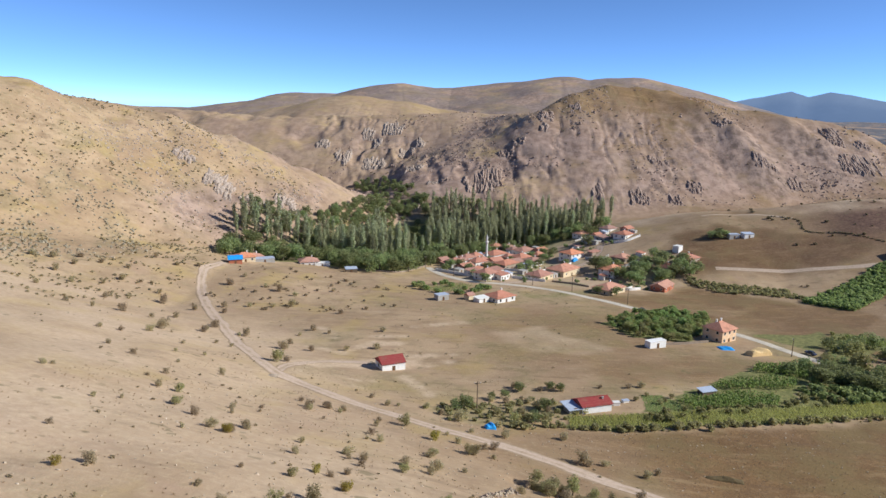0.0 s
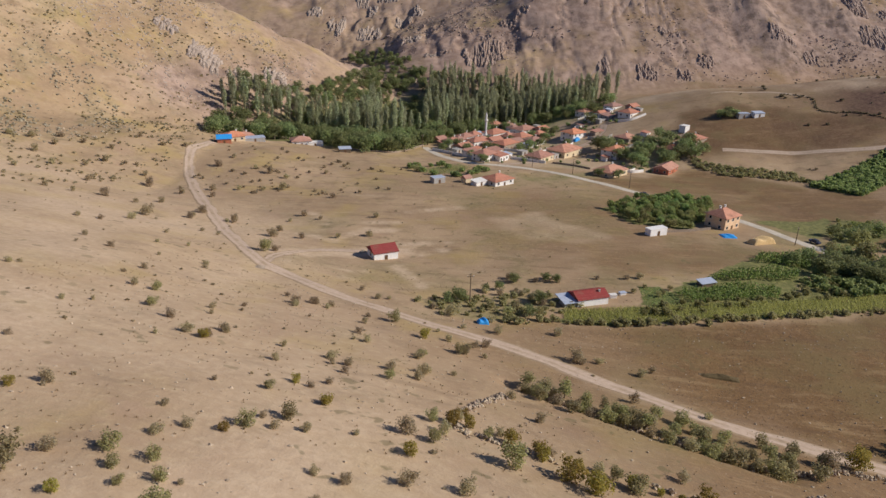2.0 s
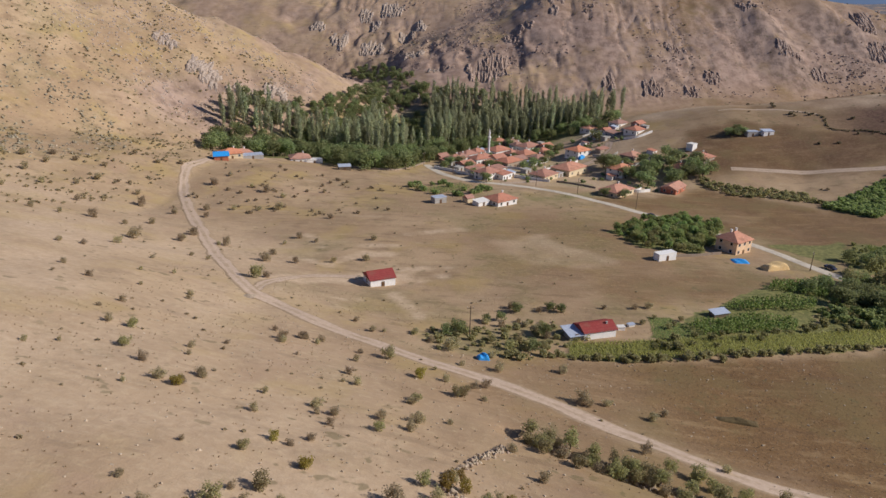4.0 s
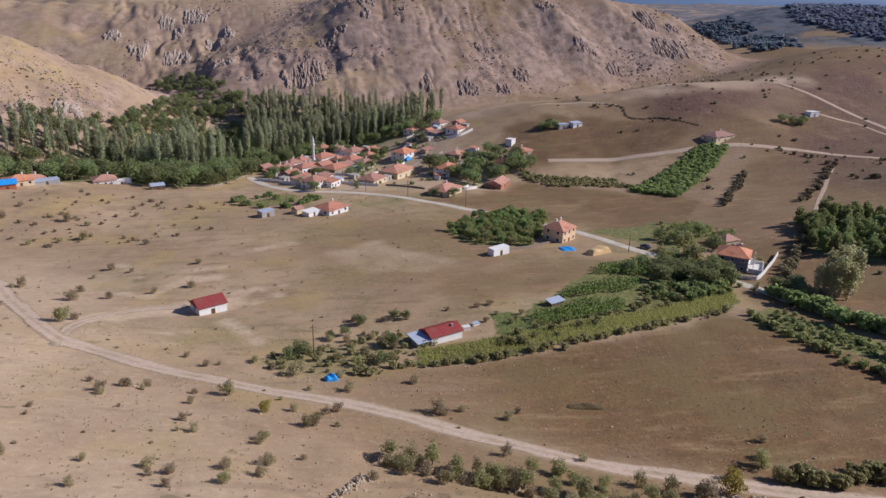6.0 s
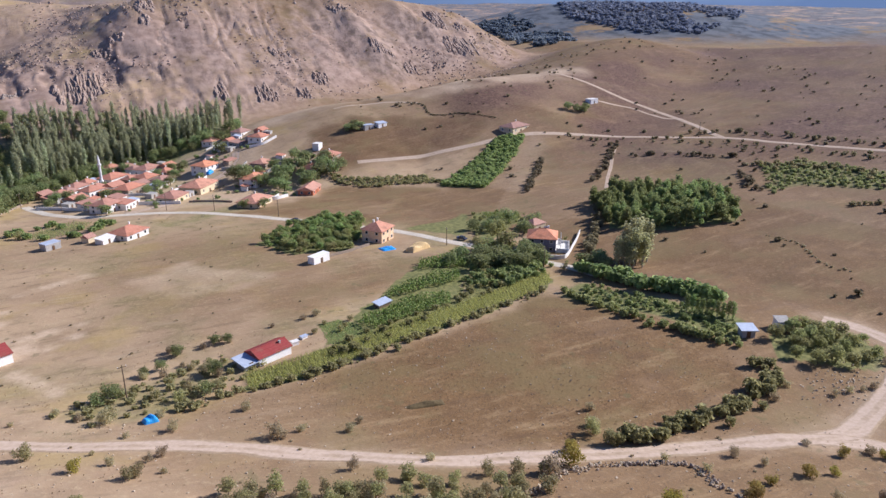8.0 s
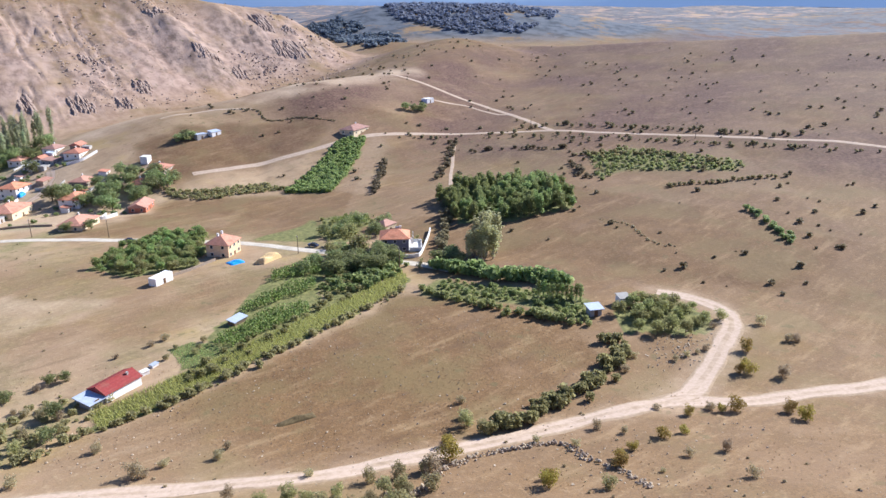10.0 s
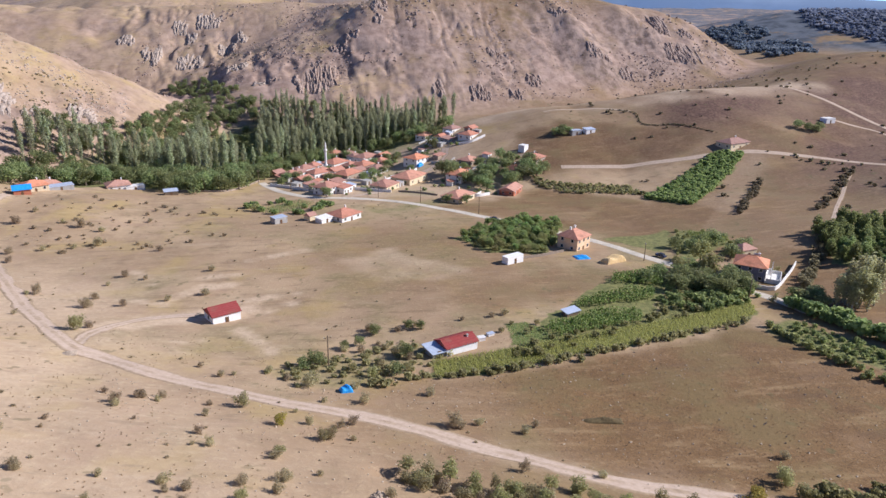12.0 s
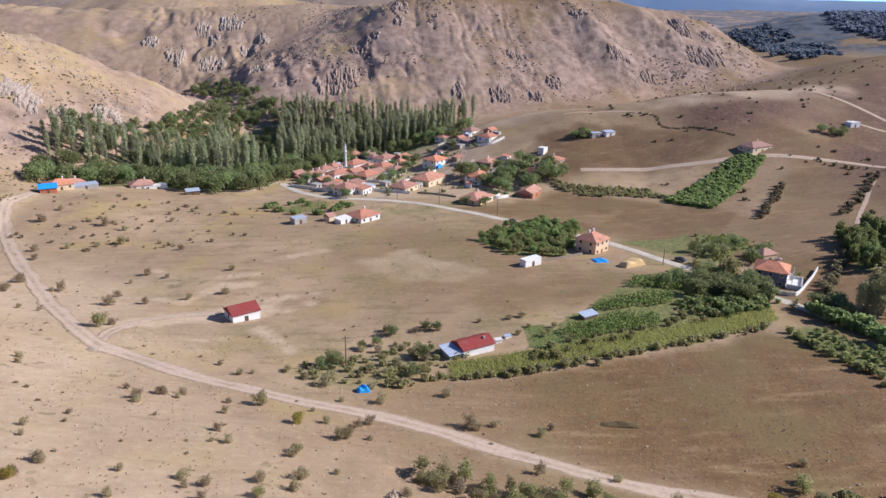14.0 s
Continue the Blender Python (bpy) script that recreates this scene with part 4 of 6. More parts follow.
# ---- houses ----
def window_meshes():
    bm = bmesh.new()
    rings = []
    for y in (-0.07, 0.07):
        for x0, x1, z0, z1 in ((-0.6, 0.6, 0.0, 1.3), (-0.5, 0.5, 0.1, 1.2)):
            rings.append([bm.verts.new(v) for v in ((x0, y, z0), (x1, y, z0), (x1, y, z1), (x0, y, z1))])
    for a, b in ((0, 1), (3, 2), (2, 0), (1, 3)):
        for k in range(4):
            j = (k + 1) % 4
            bm.faces.new((rings[a][k], rings[a][j], rings[b][j], rings[b][k]))
    frame_mesh = mesh_of(bm, FRAME, "window")
    bm = bmesh.new()
    box(bm, 0, 0.02, 0.05, 1.15, 0.05, 1.2)
    return frame_mesh, mesh_of(bm, GLASS, "pane")


WINDOW, PANE = window_meshes()


def door_mesh():
    bm = bmesh.new()
    box(bm, 0, 0, 0, 1.0, 0.12, 2.05, 0, 0.02)
    for z in (0.25, 1.15):
        box(bm, 0, -0.07, z, 0.7, 0.03, 0.7)
    return mesh_of(bm, DOOR, "door")


DOOR_MESH = door_mesh()


def chimney_mesh():
    bm = bmesh.new()
    box(bm, 0, 0, -0.6, 0.55, 0.55, 1.6)
    box(bm, 0, 0, 1.0, 0.75, 0.75, 0.15)
    return mesh_of(bm, WHITE_WALL, "chimney")


CHIMNEY = chimney_mesh()


def house(x, y, turn, w, d, h, roof, rise, walls, tiles, label, over=0.55, wins=(3, 2), chimneys=1, name="house", group="village houses", storeys=1, z=None):
    """A house with its front along w; turn 0 faces -y. roof: hip, gable, shed or flat."""
    base = min(ground(x + sx * w / 2.6, y + sy * d / 2.6) for sx in (-1, 1) for sy in (-1, 1)) if z is None else z
    root = thing(name, pose(x, y, base, 0, 0, turn), label, "house", group)
    bm = bmesh.new()
    box(bm, 0, 0, -1.2, w, d, h + 1.2)
    if roof == "gable":
        a = [bm.verts.new(v) for v in ((-w / 2, -d / 2, h), (-w / 2, d / 2, h), (-w / 2, 0, h + rise))]
        b = [bm.verts.new(v) for v in ((w / 2, -d / 2, h), (w / 2, d / 2, h), (w / 2, 0, h + rise))]
        bm.faces.new(a), bm.faces.new(b[::-1])
        bm.faces.new((a[0], a[2], b[2], b[0])), bm.faces.new((a[2], a[1], b[1], b[2]))
    part("wall", bm, walls, root)
    bm = bmesh.new()
    ex, ey, t = w / 2 + over, d / 2 + over, 0.16
    if roof == "flat":
        box(bm, 0, 0, h, w + over, d + over, 0.25)
    elif roof == "shed":
        low = [bm.verts.new(v) for v in ((-ex, -ey, h), (ex, -ey, h), (ex, ey, h + rise), (-ex, ey, h + rise))]
        top = [bm.verts.new(v.co + Vector((0, 0, t))) for v in low]
        bm.faces.new(top), bm.faces.new(low[::-1])
        for k in range(4):
            bm.faces.new((low[k], low[(k + 1) % 4], top[(k + 1) % 4], top[k]))
    else:
        drop = rise * over / (d / 2)
        run = max(w / 2 - d / 2, w * 0.12) if roof == "hip" else ex
        eave = [bm.verts.new(v) for v in ((-ex, -ey, h - drop + t), (ex, -ey, h - drop + t), (ex, ey, h - drop + t), (-ex, ey, h - drop + t))]
        low = [bm.verts.new(v.co - Vector((0, 0, t))) for v in eave]
        top = [bm.verts.new((-run, 0, h + rise + t)), bm.verts.new((run, 0, h + rise + t))]
        bm.faces.new((eave[0], eave[1], top[1], top[0]))
        bm.faces.new((eave[2], eave[3], top[0], top[1]))
        bm.faces.new((eave[1], eave[2], top[1]))
        bm.faces.new((eave[3], eave[0], top[0]))
        for k in range(4):
            bm.faces.new((low[k], low[(k + 1) % 4], eave[(k + 1) % 4], eave[k]))
        bm.faces.new(low[::-1])
        # ridge cap
        rod(bm, (-run, 0, h + rise + t), (run, 0, h + rise + t), 0.14, 0.14, 6)
    roof_ob = part("roof", bm, tiles, root)
    level = h / storeys
    for s in range(storeys):
        z0 = s * level + level * 0.36
        for side, n, length, depth in ((0, wins[0], w, d), (180, wins[0], w, d), (90, wins[1], d, w), (270, wins[1], d, w)):
            for k in range(n):
                u = (k + 0.5) / n * length - length / 2
                turned = pose(0, 0, 0, 0, 0, side) @ pose(u, -depth / 2 - 0.03, z0)
                if s == 0 and side == 0 and k == n // 2:
                    ob = part("door", DOOR_MESH, None, root)
                    ob.matrix_basis = pose(u, -depth / 2 - 0.03, 0)
                    continue
                ob = part("window", WINDOW, None, root)
                ob.matrix_basis = turned
                part("pane", PANE, None, ob)
    for k in range(chimneys):
        ob = part("chimney", CHIMNEY, None, root)
        ob.matrix_basis = pose((-1) ** k * w * 0.16 + 0.4, d * 0.12, h + rise * 0.85)
    return root


TONES = {"hip": "hipped", "gable": "gabled", "shed": "lean-to", "flat": "flat"}
WALL_WORDS = {"white_painted_plaster": "white plastered", "cream_plaster": "cream plastered", "rubble_and_mud_wall": "rough stone", "bare_red_brick": "bare red brick", "bare_concrete": "bare concrete"}


def dwelling(x, y, turn, w, d, h, roof, rise, walls, tiles, storeys):
    if tiles is TILE and y > 350 and -60 < x < 66:
        tiles = OLD_TILE
    tone = "orange tile" if tiles is TILE else "faded tile" if tiles is OLD_TILE else "grey sheet" if tiles is GREY_SHEET else "white"
    words = "%s %s-storey house under a %s %s roof" % (WALL_WORDS[walls.name], "one" if storeys == 1 else "two", TONES[roof], tone)
    house(x, y, turn, w, d, h * 1.2, roof, rise * 1.1, walls, tiles, words, wins=(3, 2) if w > 8.5 else (3, 1), chimneys=1 if roof == "hip" else 0, storeys=storeys)


dwelling(26, 297, 41, 12.1, 9.8, 2.5, "hip", 1.7, WHITE_WALL, OLD_TILE, 1)
dwelling(86, 327, 44, 15.4, 10.3, 2.9, "hip", 1.8, CREAM_WALL, TILE, 1)
dwelling(54, 361, 50, 13.2, 10.3, 2.9, "hip", 1.8, CREAM_WALL, TILE, 1)
dwelling(71, 381, 48, 18.7, 12.6, 3.4, "hip", 2.1, CREAM_WALL, TILE, 1)
dwelling(82, 416, 40, 12.1, 10.3, 4.6, "hip", 1.8, WHITE_WALL, TILE, 2)
dwelling(99, 374, 44, 13.2, 10.3, 3.9, "hip", 1.9, WHITE_WALL, TILE, 2)
dwelling(110, 396, 42, 11.0, 9.2, 3.1, "hip", 1.6, STONE_WALL, TILE, 1)
dwelling(130, 369, 44, 12.1, 9.2, 3.6, "hip", 1.6, WHITE_WALL, TILE, 2)
dwelling(119, 342, 52, 13.2, 8.0, 2.5, "gable", 1.5, BRICK_WALL, TILE, 1)
dwelling(145, 379, 42, 12.1, 9.2, 3.4, "hip", 1.6, STONE_WALL, OLD_TILE, 1)
dwelling(23, 355, 46, 11.5, 9.0, 3.6, "hip", 1.9, WHITE_WALL, TILE, 2)
dwelling(31, 356, 50, 7.7, 6.9, 2.9, "shed", 0.6, WHITE_WALL, OLD_TILE, 1)
dwelling(6, 402, 40, 9.9, 8.0, 3.4, "hip", 1.5, STONE_WALL, OLD_TILE, 1)
dwelling(14, 418, 44, 10.5, 8.0, 3.6, "hip", 1.5, WHITE_WALL, TILE, 1)
dwelling(20.5, 403, 38, 10.5, 8.0, 3.7, "hip", 1.6, WHITE_WALL, TILE, 1)
dwelling(34, 437, 44, 14.3, 10.3, 3.7, "hip", 1.8, WHITE_WALL, TILE, 1)
dwelling(36, 468, 46, 12.1, 10.3, 3.9, "hip", 1.9, STONE_WALL, TILE, 1)
dwelling(45, 464, 40, 9.4, 8.0, 3.7, "hip", 1.6, STONE_WALL, TILE, 1)
dwelling(54.5, 448, 46, 14.3, 10.3, 3.9, "hip", 1.8, WHITE_WALL, TILE, 1)
dwelling(50, 422, 44, 11.0, 9.2, 3.9, "hip", 1.8, STONE_WALL, OLD_TILE, 1)
dwelling(38, 397, 48, 14.3, 9.2, 3.4, "hip", 1.6, STONE_WALL, OLD_TILE, 1)
dwelling(57, 411, 42, 11.0, 8.0, 3.2, "hip", 1.4, WHITE_WALL, OLD_TILE, 1)
dwelling(-2, 412, 44, 6.6, 5.8, 2.7, "gable", 1.1, STONE_WALL, OLD_TILE, 1)
dwelling(44, 408, 36, 8.8, 7.5, 3.1, "gable", 1.3, STONE_WALL, OLD_TILE, 1)
dwelling(12, 388, 46, 8.8, 7.5, 2.7, "gable", 1.3, GREY_WALL, OLD_TILE, 1)
dwelling(98, 469, 44, 9.9, 8.0, 3.1, "hip", 1.5, WHITE_WALL, TILE, 1)
dwelling(117, 466, 40, 11.0, 8.0, 3.1, "hip", 1.5, WHITE_WALL, OLD_TILE, 1)
dwelling(121, 438, 44, 11.0, 9.2, 3.2, "hip", 1.6, WHITE_WALL, OLD_TILE, 1)
dwelling(100, 446, 40, 9.9, 6.9, 2.4, "shed", 0.6, WHITE_WALL, WHITE_WALL, 1)
dwelling(109, 443, 40, 9.9, 6.9, 2.5, "shed", 0.6, GREY_WALL, OLD_TILE, 1)
dwelling(-115, 357, 30, 11.0, 9.2, 2.7, "hip", 1.6, CREAM_WALL, TILE, 1)
dwelling(-112.5, 368, 34, 11.0, 9.2, 2.7, "hip", 1.6, STONE_WALL, TILE, 1)
dwelling(-82, 376, 20, 11.0, 9.2, 2.7, "hip", 1.6, WHITE_WALL, TILE, 1)
dwelling(261, 358, 20, 17.6, 10.3, 3.1, "hip", 1.8, CREAM_WALL, OLD_TILE, 1)
dwelling(10, 410, 42, 7.5, 6.5, 3.0, "hip", 1.4, WHITE_WALL, TILE, 1)
dwelling(24, 412, 46, 8.0, 6.5, 3.2, "hip", 1.5, STONE_WALL, OLD_TILE, 1)
dwelling(32, 411, 40, 8.5, 7.0, 3.2, "gable", 1.4, WHITE_WALL, OLD_TILE, 1)
dwelling(20, 430, 44, 8.0, 7.0, 3.2, "hip", 1.5, STONE_WALL, TILE, 1)
dwelling(42, 427, 46, 8.0, 7.0, 3.2, "hip", 1.6, STONE_WALL, OLD_TILE, 1)
dwelling(62, 430, 44, 8.0, 6.5, 3.2, "hip", 1.5, STONE_WALL, TILE, 1)
dwelling(48, 455, 40, 8.0, 7.0, 3.4, "hip", 1.5, WHITE_WALL, TILE, 1)
dwelling(30, 374, 44, 7.0, 5.5, 2.8, "shed", 0.7, WHITE_WALL, OLD_TILE, 1)
dwelling(16, 366, 44, 7.5, 6.0, 2.8, "shed", 0.7, WHITE_WALL, OLD_TILE, 1)
dwelling(66, 447, 44, 8.0, 6.0, 2.8, "gable", 1.2, STONE_WALL, OLD_TILE, 1)
dwelling(106, 452, 40, 7.0, 5.5, 2.6, "gable", 1.2, WHITE_WALL, OLD_TILE, 1)
dwelling(126, 450, 44, 7.5, 6.0, 2.8, "gable", 1.2, STONE_WALL, OLD_TILE, 1)

house(-18, 184.5, 25, 7.8, 6.6, 2.9, "gable", 1.5, FRESH_WHITE, RED_SHEET, "small white house with a dark red sheet roof on open ground", over=0.3, wins=(1, 1), chimneys=0, name="field_house", group="")
cottage = house(40.2, 150.4, 19, 9.0, 5.6, 2.5, "gable", 1.1, FRESH_WHITE, RED_SHEET, "long white cottage with a dark red roof beside scrub", over=0.3, wins=(0, 0), chimneys=0, name="cottage", group="")
bm = bmesh.new()
box(bm, 2.6, -0.9, 2.9, 0.42, 0.42, 0.95)
box(bm, 2.6, -0.9, 3.85, 0.56, 0.56, 0.1)
part("chimney", bm, GREY_WALL, cottage)
house(34.2, 148.1, 19, 3.4, 4.4, 1.6, "shed", 0.5, GREY_WALL, GREY_SHEET, "low grey lean-to with a blue-grey sheet roof", wins=(1, 0), chimneys=0, name="lean_to", group="")
house(108.5, 235.3, 35, 9.2, 8.8, 5.6, "hip", 2.2, ORANGE_WALL, TILE, "peach plastered two-storey house with an orange tile roof", wins=(3, 2), chimneys=2, name="farmhouse", group="", storeys=2)
house(78.5, 219.5, 25, 7.6, 3.0, 2.7, "flat", 0, FRESH_WHITE, FRESH_WHITE, "white boxy cabin on the field's edge", over=0.1, wins=(1, 0), chimneys=0, name="cabin", group="")
bh = house(154, 191, -40, 10, 9.5, 5.6, "hip", 2.1, SHADED_WALL, TILE, "two-storey house, its walls coloured dark for shade, with an orange tile roof and white terrace", wins=(3, 2), chimneys=1, name="farmhouse", group="", storeys=2)
house(-116.5, 346, 20, 7, 6, 3.2, "gable", 1.4, BRICK_WALL, BLUE_TARP, "brick shed covered by a bright blue plastic sheet", wins=(1, 0), chimneys=0, name="barn", group="")
house(149.5, 101, -30, 3.3, 2.9, 2.1, "shed", 0.4, GREY_WALL, GREY_SHEET, "small hut with a pale blue-grey sheet roof among trees", wins=(1, 0), chimneys=0, name="hut", group="")
house(78.5, 168, 20, 4.8, 2.4, 1.3, "shed", 0.4, WOOD, GREY_SHEET, "open shelter with a blue-grey sheet roof in the maize", over=0.3, wins=(0, 0), chimneys=0, name="shelter", group="")


# white facade on the sunlit side, terrace, balcony and roof tank of the shade-coloured farmhouse
bm = bmesh.new()
box(bm, 5.0, 0, 0, 0.05, 9.5, 5.55)
part("facade", bm, WHITE_WALL, bh, "white painted facade")
bm = bmesh.new()
box(bm, 7.4, -0.6, -2.2, 4.8, 9.6, 3.6)
part("terrace", bm, WHITE_WALL, bh)
for tx, ty, tw, td in ((9.7, -0.6, 0.2, 9.6), (7.4, -5.3, 4.4, 0.2), (7.4, 4.1, 4.4, 0.2)):
    bm = bmesh.new()
    box(bm, tx, ty, 1.4, tw, td, 0.9)
    part("parapet", bm, WHITE_WALL, bh)
bm = bmesh.new()
box(bm, 5.9, 0.3, 2.9, 1.8, 6.4, 0.18)
part("balcony", bm, WHITE_WALL, bh)
for ty in (-2.8, 3.4):
    bm = bmesh.new()
    box(bm, 6.65, ty, 1.4, 0.24, 0.24, 4.2)
    part("post", bm, WHITE_WALL, bh)
bm = bmesh.new()
box(bm, 6.75, 0.3, 3.08, 0.1, 6.0, 0.85)
part("balustrade", bm, WHITE_WALL, bh)
bm = bmesh.new()
rod(bm, (0.2, 1.2, 8.0), (2.2, 1.2, 8.0), 0.32, 0.32, 12)
tank = part("water_tank", bm, METAL, bh, "pale solar water tank on the roof")
bm = bmesh.new()
for k in (0.4, 2.0):
    rod(bm, (k, 1.2, 6.6), (k, 1.2, 7.8), 0.05, 0.05, 6)
part("stand", bm, METAL, tank)
# ---- shrubs of the slopes ----
pick = random.Random(5)


def shrubs(tone, places):
    for x, y, size in places:
        shrub(x, y, size * 0.88, tone, pick.uniform(0.8, 1.15), pick)


shrubs('dry', [(-45.9, 52.0, 2.5), (-30.0, 62.5, 1.2), (-21.1, 53.1, 1.4), (-17.2, 81.1, 1.6), (-14.5, 77.4, 1.8), (-15.8, 70.5, 1.9), (-18.0, 67.5, 1.6), (-2.9, 81.6, 2.5), (-3.3, 94.7, 2.7), (-32.1, 51.1, 1.7), (-27.8, 46.7, 2.1), (-30.0, 43.7, 2.2), (-37.7, 37.3, 2.4), (-33.4, 26.7, 1.6), (-24.0, 34.7, 1.0)])
shrubs('green', [(-22.9, 63.5, 2.3), (-22.0, 50.0, 3.2), (-18.2, 54.3, 3.2), (-7.5, 78.8, 2.6), (-39.5, 32.9, 5.5), (-32.5, 39.1, 3.2), (-30.8, 35.6, 2.3), (-27.9, 38.3, 2.5), (-25.9, 34.8, 2.4), (-29.0, 32.8, 1.7), (-23.9, 29.3, 3.9), (-25.8, 25.6, 4.7)])
shrubs('yellow', [(-48.7, 49.4, 2.1), (-24.0, 47.6, 2.1), (-14.8, 61.6, 2.9), (-33.4, 30.2, 2.0)])
shrubs('dry', [(-20.4, 31.9, 0.9), (-12.7, 41.6, 1.7), (-9.2, 40.9, 2.2), (-11.6, 36.1, 1.6), (-7.2, 35.7, 1.7), (-3.5, 57.2, 3.6), (-2.7, 43.4, 3.0), (-9.1, 31.6, 1.8), (-29.0, 25.3, 1.4), (-19.1, 50.7, 1.7), (-15.5, 51.6, 1.9), (-9.7, 53.4, 1.3), (30.0, 111.0, 4.8), (34.8, 111.6, 2.2), (8.1, 110.3, 2.3), (43.1, 107.6, 2.9), (50.5, 89.4, 2.4), (3.9, 44.0, 2.9), (13.5, 43.3, 1.9)])
shrubs('green', [(-2.7, 35.3, 3.4), (-0.3, 63.7, 2.6), (0.2, 56.2, 2.9), (4.6, 103.6, 3.2)])
shrubs('yellow', [(-2.8, 51.1, 2.8), (-34.6, 23.0, 2.4), (-20.3, 68.3, 2.2), (4.0, 39.3, 2.8)])
shrubs('dry', [(12.9, 81.8, 2.5), (16.5, 72.4, 2.6), (34.7, 59.4, 2.6), (41.1, 73.1, 3.2), (65.7, 75.9, 4.8), (41.0, 52.7, 3.6), (36.9, 80.8, 3.8), (26.5, 81.9, 3.0), (21.4, 84.6, 3.1)])
shrubs('green', [(17.8, 88.1, 3.8), (18.2, 84.0, 3.2), (7.4, 61.4, 2.6), (10.3, 53.7, 4.9), (26.3, 53.2, 4.3), (23.2, 80.8, 3.8), (29.3, 81.0, 4.3), (34.5, 81.6, 4.4), (37.7, 74.4, 3.8), (44.4, 73.0, 4.9), (47.9, 72.1, 5.5), (53.9, 69.5, 5.4)])
shrubs('yellow', [(14.7, 57.6, 3.1), (17.7, 52.7, 4.9), (20.2, 50.4, 4.9), (71.3, 76.9, 5.5), (34.4, 50.2, 5.2)])
shrubs('dry', [(-134.9, 208.5, 3.3), (-138.8, 244.4, 3.7), (-119.1, 216.4, 5.2), (-100.5, 163.2, 2.6), (-126.6, 210.3, 2.8), (-128.9, 273.4, 3.4), (-122.1, 261.0, 5.5), (-95.9, 195.9, 5.5), (-102.8, 225.0, 3.8), (-108.4, 216.5, 2.8), (-105.2, 251.4, 4.2), (-92.9, 179.0, 4.0), (-95.9, 166.4, 2.6), (-85.6, 208.1, 3.5), (-86.3, 220.1, 3.7), (-79.0, 169.1, 1.9), (-77.4, 133.3, 2.5), (-73.5, 149.7, 1.7), (-67.6, 136.3, 1.6), (-87.0, 140.7, 2.3)])
shrubs('dry', [(-84.2, 131.2, 1.3), (-78.8, 98.5, 1.8), (-77.9, 100.1, 1.3), (-65.2, 113.0, 1.6), (-64.0, 119.9, 2.0), (-59.3, 104.7, 2.3), (-59.7, 89.7, 1.2), (-46.1, 88.5, 2.5), (-63.1, 86.3, 1.6), (-56.2, 134.6, 2.1)])
shrubs('green', [(-55.0, 104.7, 2.8), (-51.5, 94.0, 3.1)])
shrubs('dry', [(-172.6, 269.5, 4.7), (-171.7, 283.8, 4.3), (-162.7, 238.1, 3.8), (-159.6, 257.5, 3.9), (-147.9, 279.1, 5.3), (-151.0, 267.6, 3.4), (-140.6, 281.9, 2.9), (-136.5, 283.6, 2.9), (-182.4, 286.0, 5.5), (-174.8, 295.2, 4.4), (-126.4, 317.4, 3.8), (-67.6, 155.2, 1.7), (-41.8, 96.2, 1.4), (-40.8, 81.9, 3.0), (-44.3, 77.9, 1.2), (-36.0, 86.4, 1.7), (-38.5, 103.8, 1.2), (-37.5, 81.7, 2.3), (-30.8, 116.8, 2.4), (-27.6, 123.0, 2.5)])
shrubs('dry', [(-24.8, 121.7, 1.9), (-58.5, 65.0, 1.4), (-190.1, 282.6, 5.0), (-164.0, 293.5, 4.3), (-152.1, 295.0, 3.7), (-147.4, 315.7, 3.8), (-135.4, 312.2, 3.8)])
shrubs('dry', [(-104.8, 298.7, 5.5), (-101.5, 312.3, 3.5), (-96.9, 263.9, 4.5), (-92.8, 251.4, 3.9), (-85.2, 216.9, 4.7), (-71.7, 209.7, 4.5), (-73.9, 208.3, 2.0), (-79.8, 294.1, 5.4), (-71.1, 288.6, 3.7), (-69.0, 271.7, 5.5), (-76.9, 269.0, 3.5), (-86.7, 267.1, 3.5), (-51.1, 227.6, 3.8), (-44.2, 223.3, 2.5), (-24.2, 228.4, 3.4), (-24.3, 204.7, 3.8), (-34.4, 200.7, 2.6), (-54.9, 204.6, 3.5), (-55.1, 195.7, 4.5), (-46.0, 197.5, 3.0)])
shrubs('dry', [(-48.6, 172.6, 3.4), (-87.8, 298.9, 2.8), (-55.4, 303.2, 3.3), (-45.1, 259.2, 3.3), (-54.5, 218.9, 2.1), (-85.4, 205.6, 3.6), (-74.4, 185.1, 2.2), (-69.1, 183.8, 1.8), (-57.6, 139.1, 2.3)])
shrubs('green', [(-50.9, 170.1, 5.5), (-13.1, 319.8, 5.5)])
shrubs('dry', [(-31.3, 118.8, 2.9), (-28.1, 123.0, 3.2), (-24.3, 124.1, 2.2), (-34.3, 124.3, 1.8), (-15.6, 120.8, 1.9), (-15.7, 114.5, 2.1), (2.5, 111.2, 2.5), (0.2, 117.5, 1.4), (10.5, 111.9, 3.0), (9.8, 104.3, 1.8), (-39.2, 107.9, 1.6), (-43.0, 100.5, 1.9), (-26.6, 110.3, 1.1), (-15.7, 104.3, 2.2), (-16.0, 99.0, 1.4), (-13.4, 98.9, 2.5), (-26.2, 85.8, 1.7), (-36.4, 87.2, 2.7), (-17.8, 84.1, 2.7), (-14.6, 82.0, 2.5)])
shrubs('dry', [(-7.6, 83.9, 2.5), (-1.9, 86.0, 3.2), (3.2, 88.5, 1.7), (-25.5, 77.3, 1.9), (-15.1, 139.3, 2.7), (-19.9, 145.8, 2.0), (-12.4, 140.2, 1.7)])
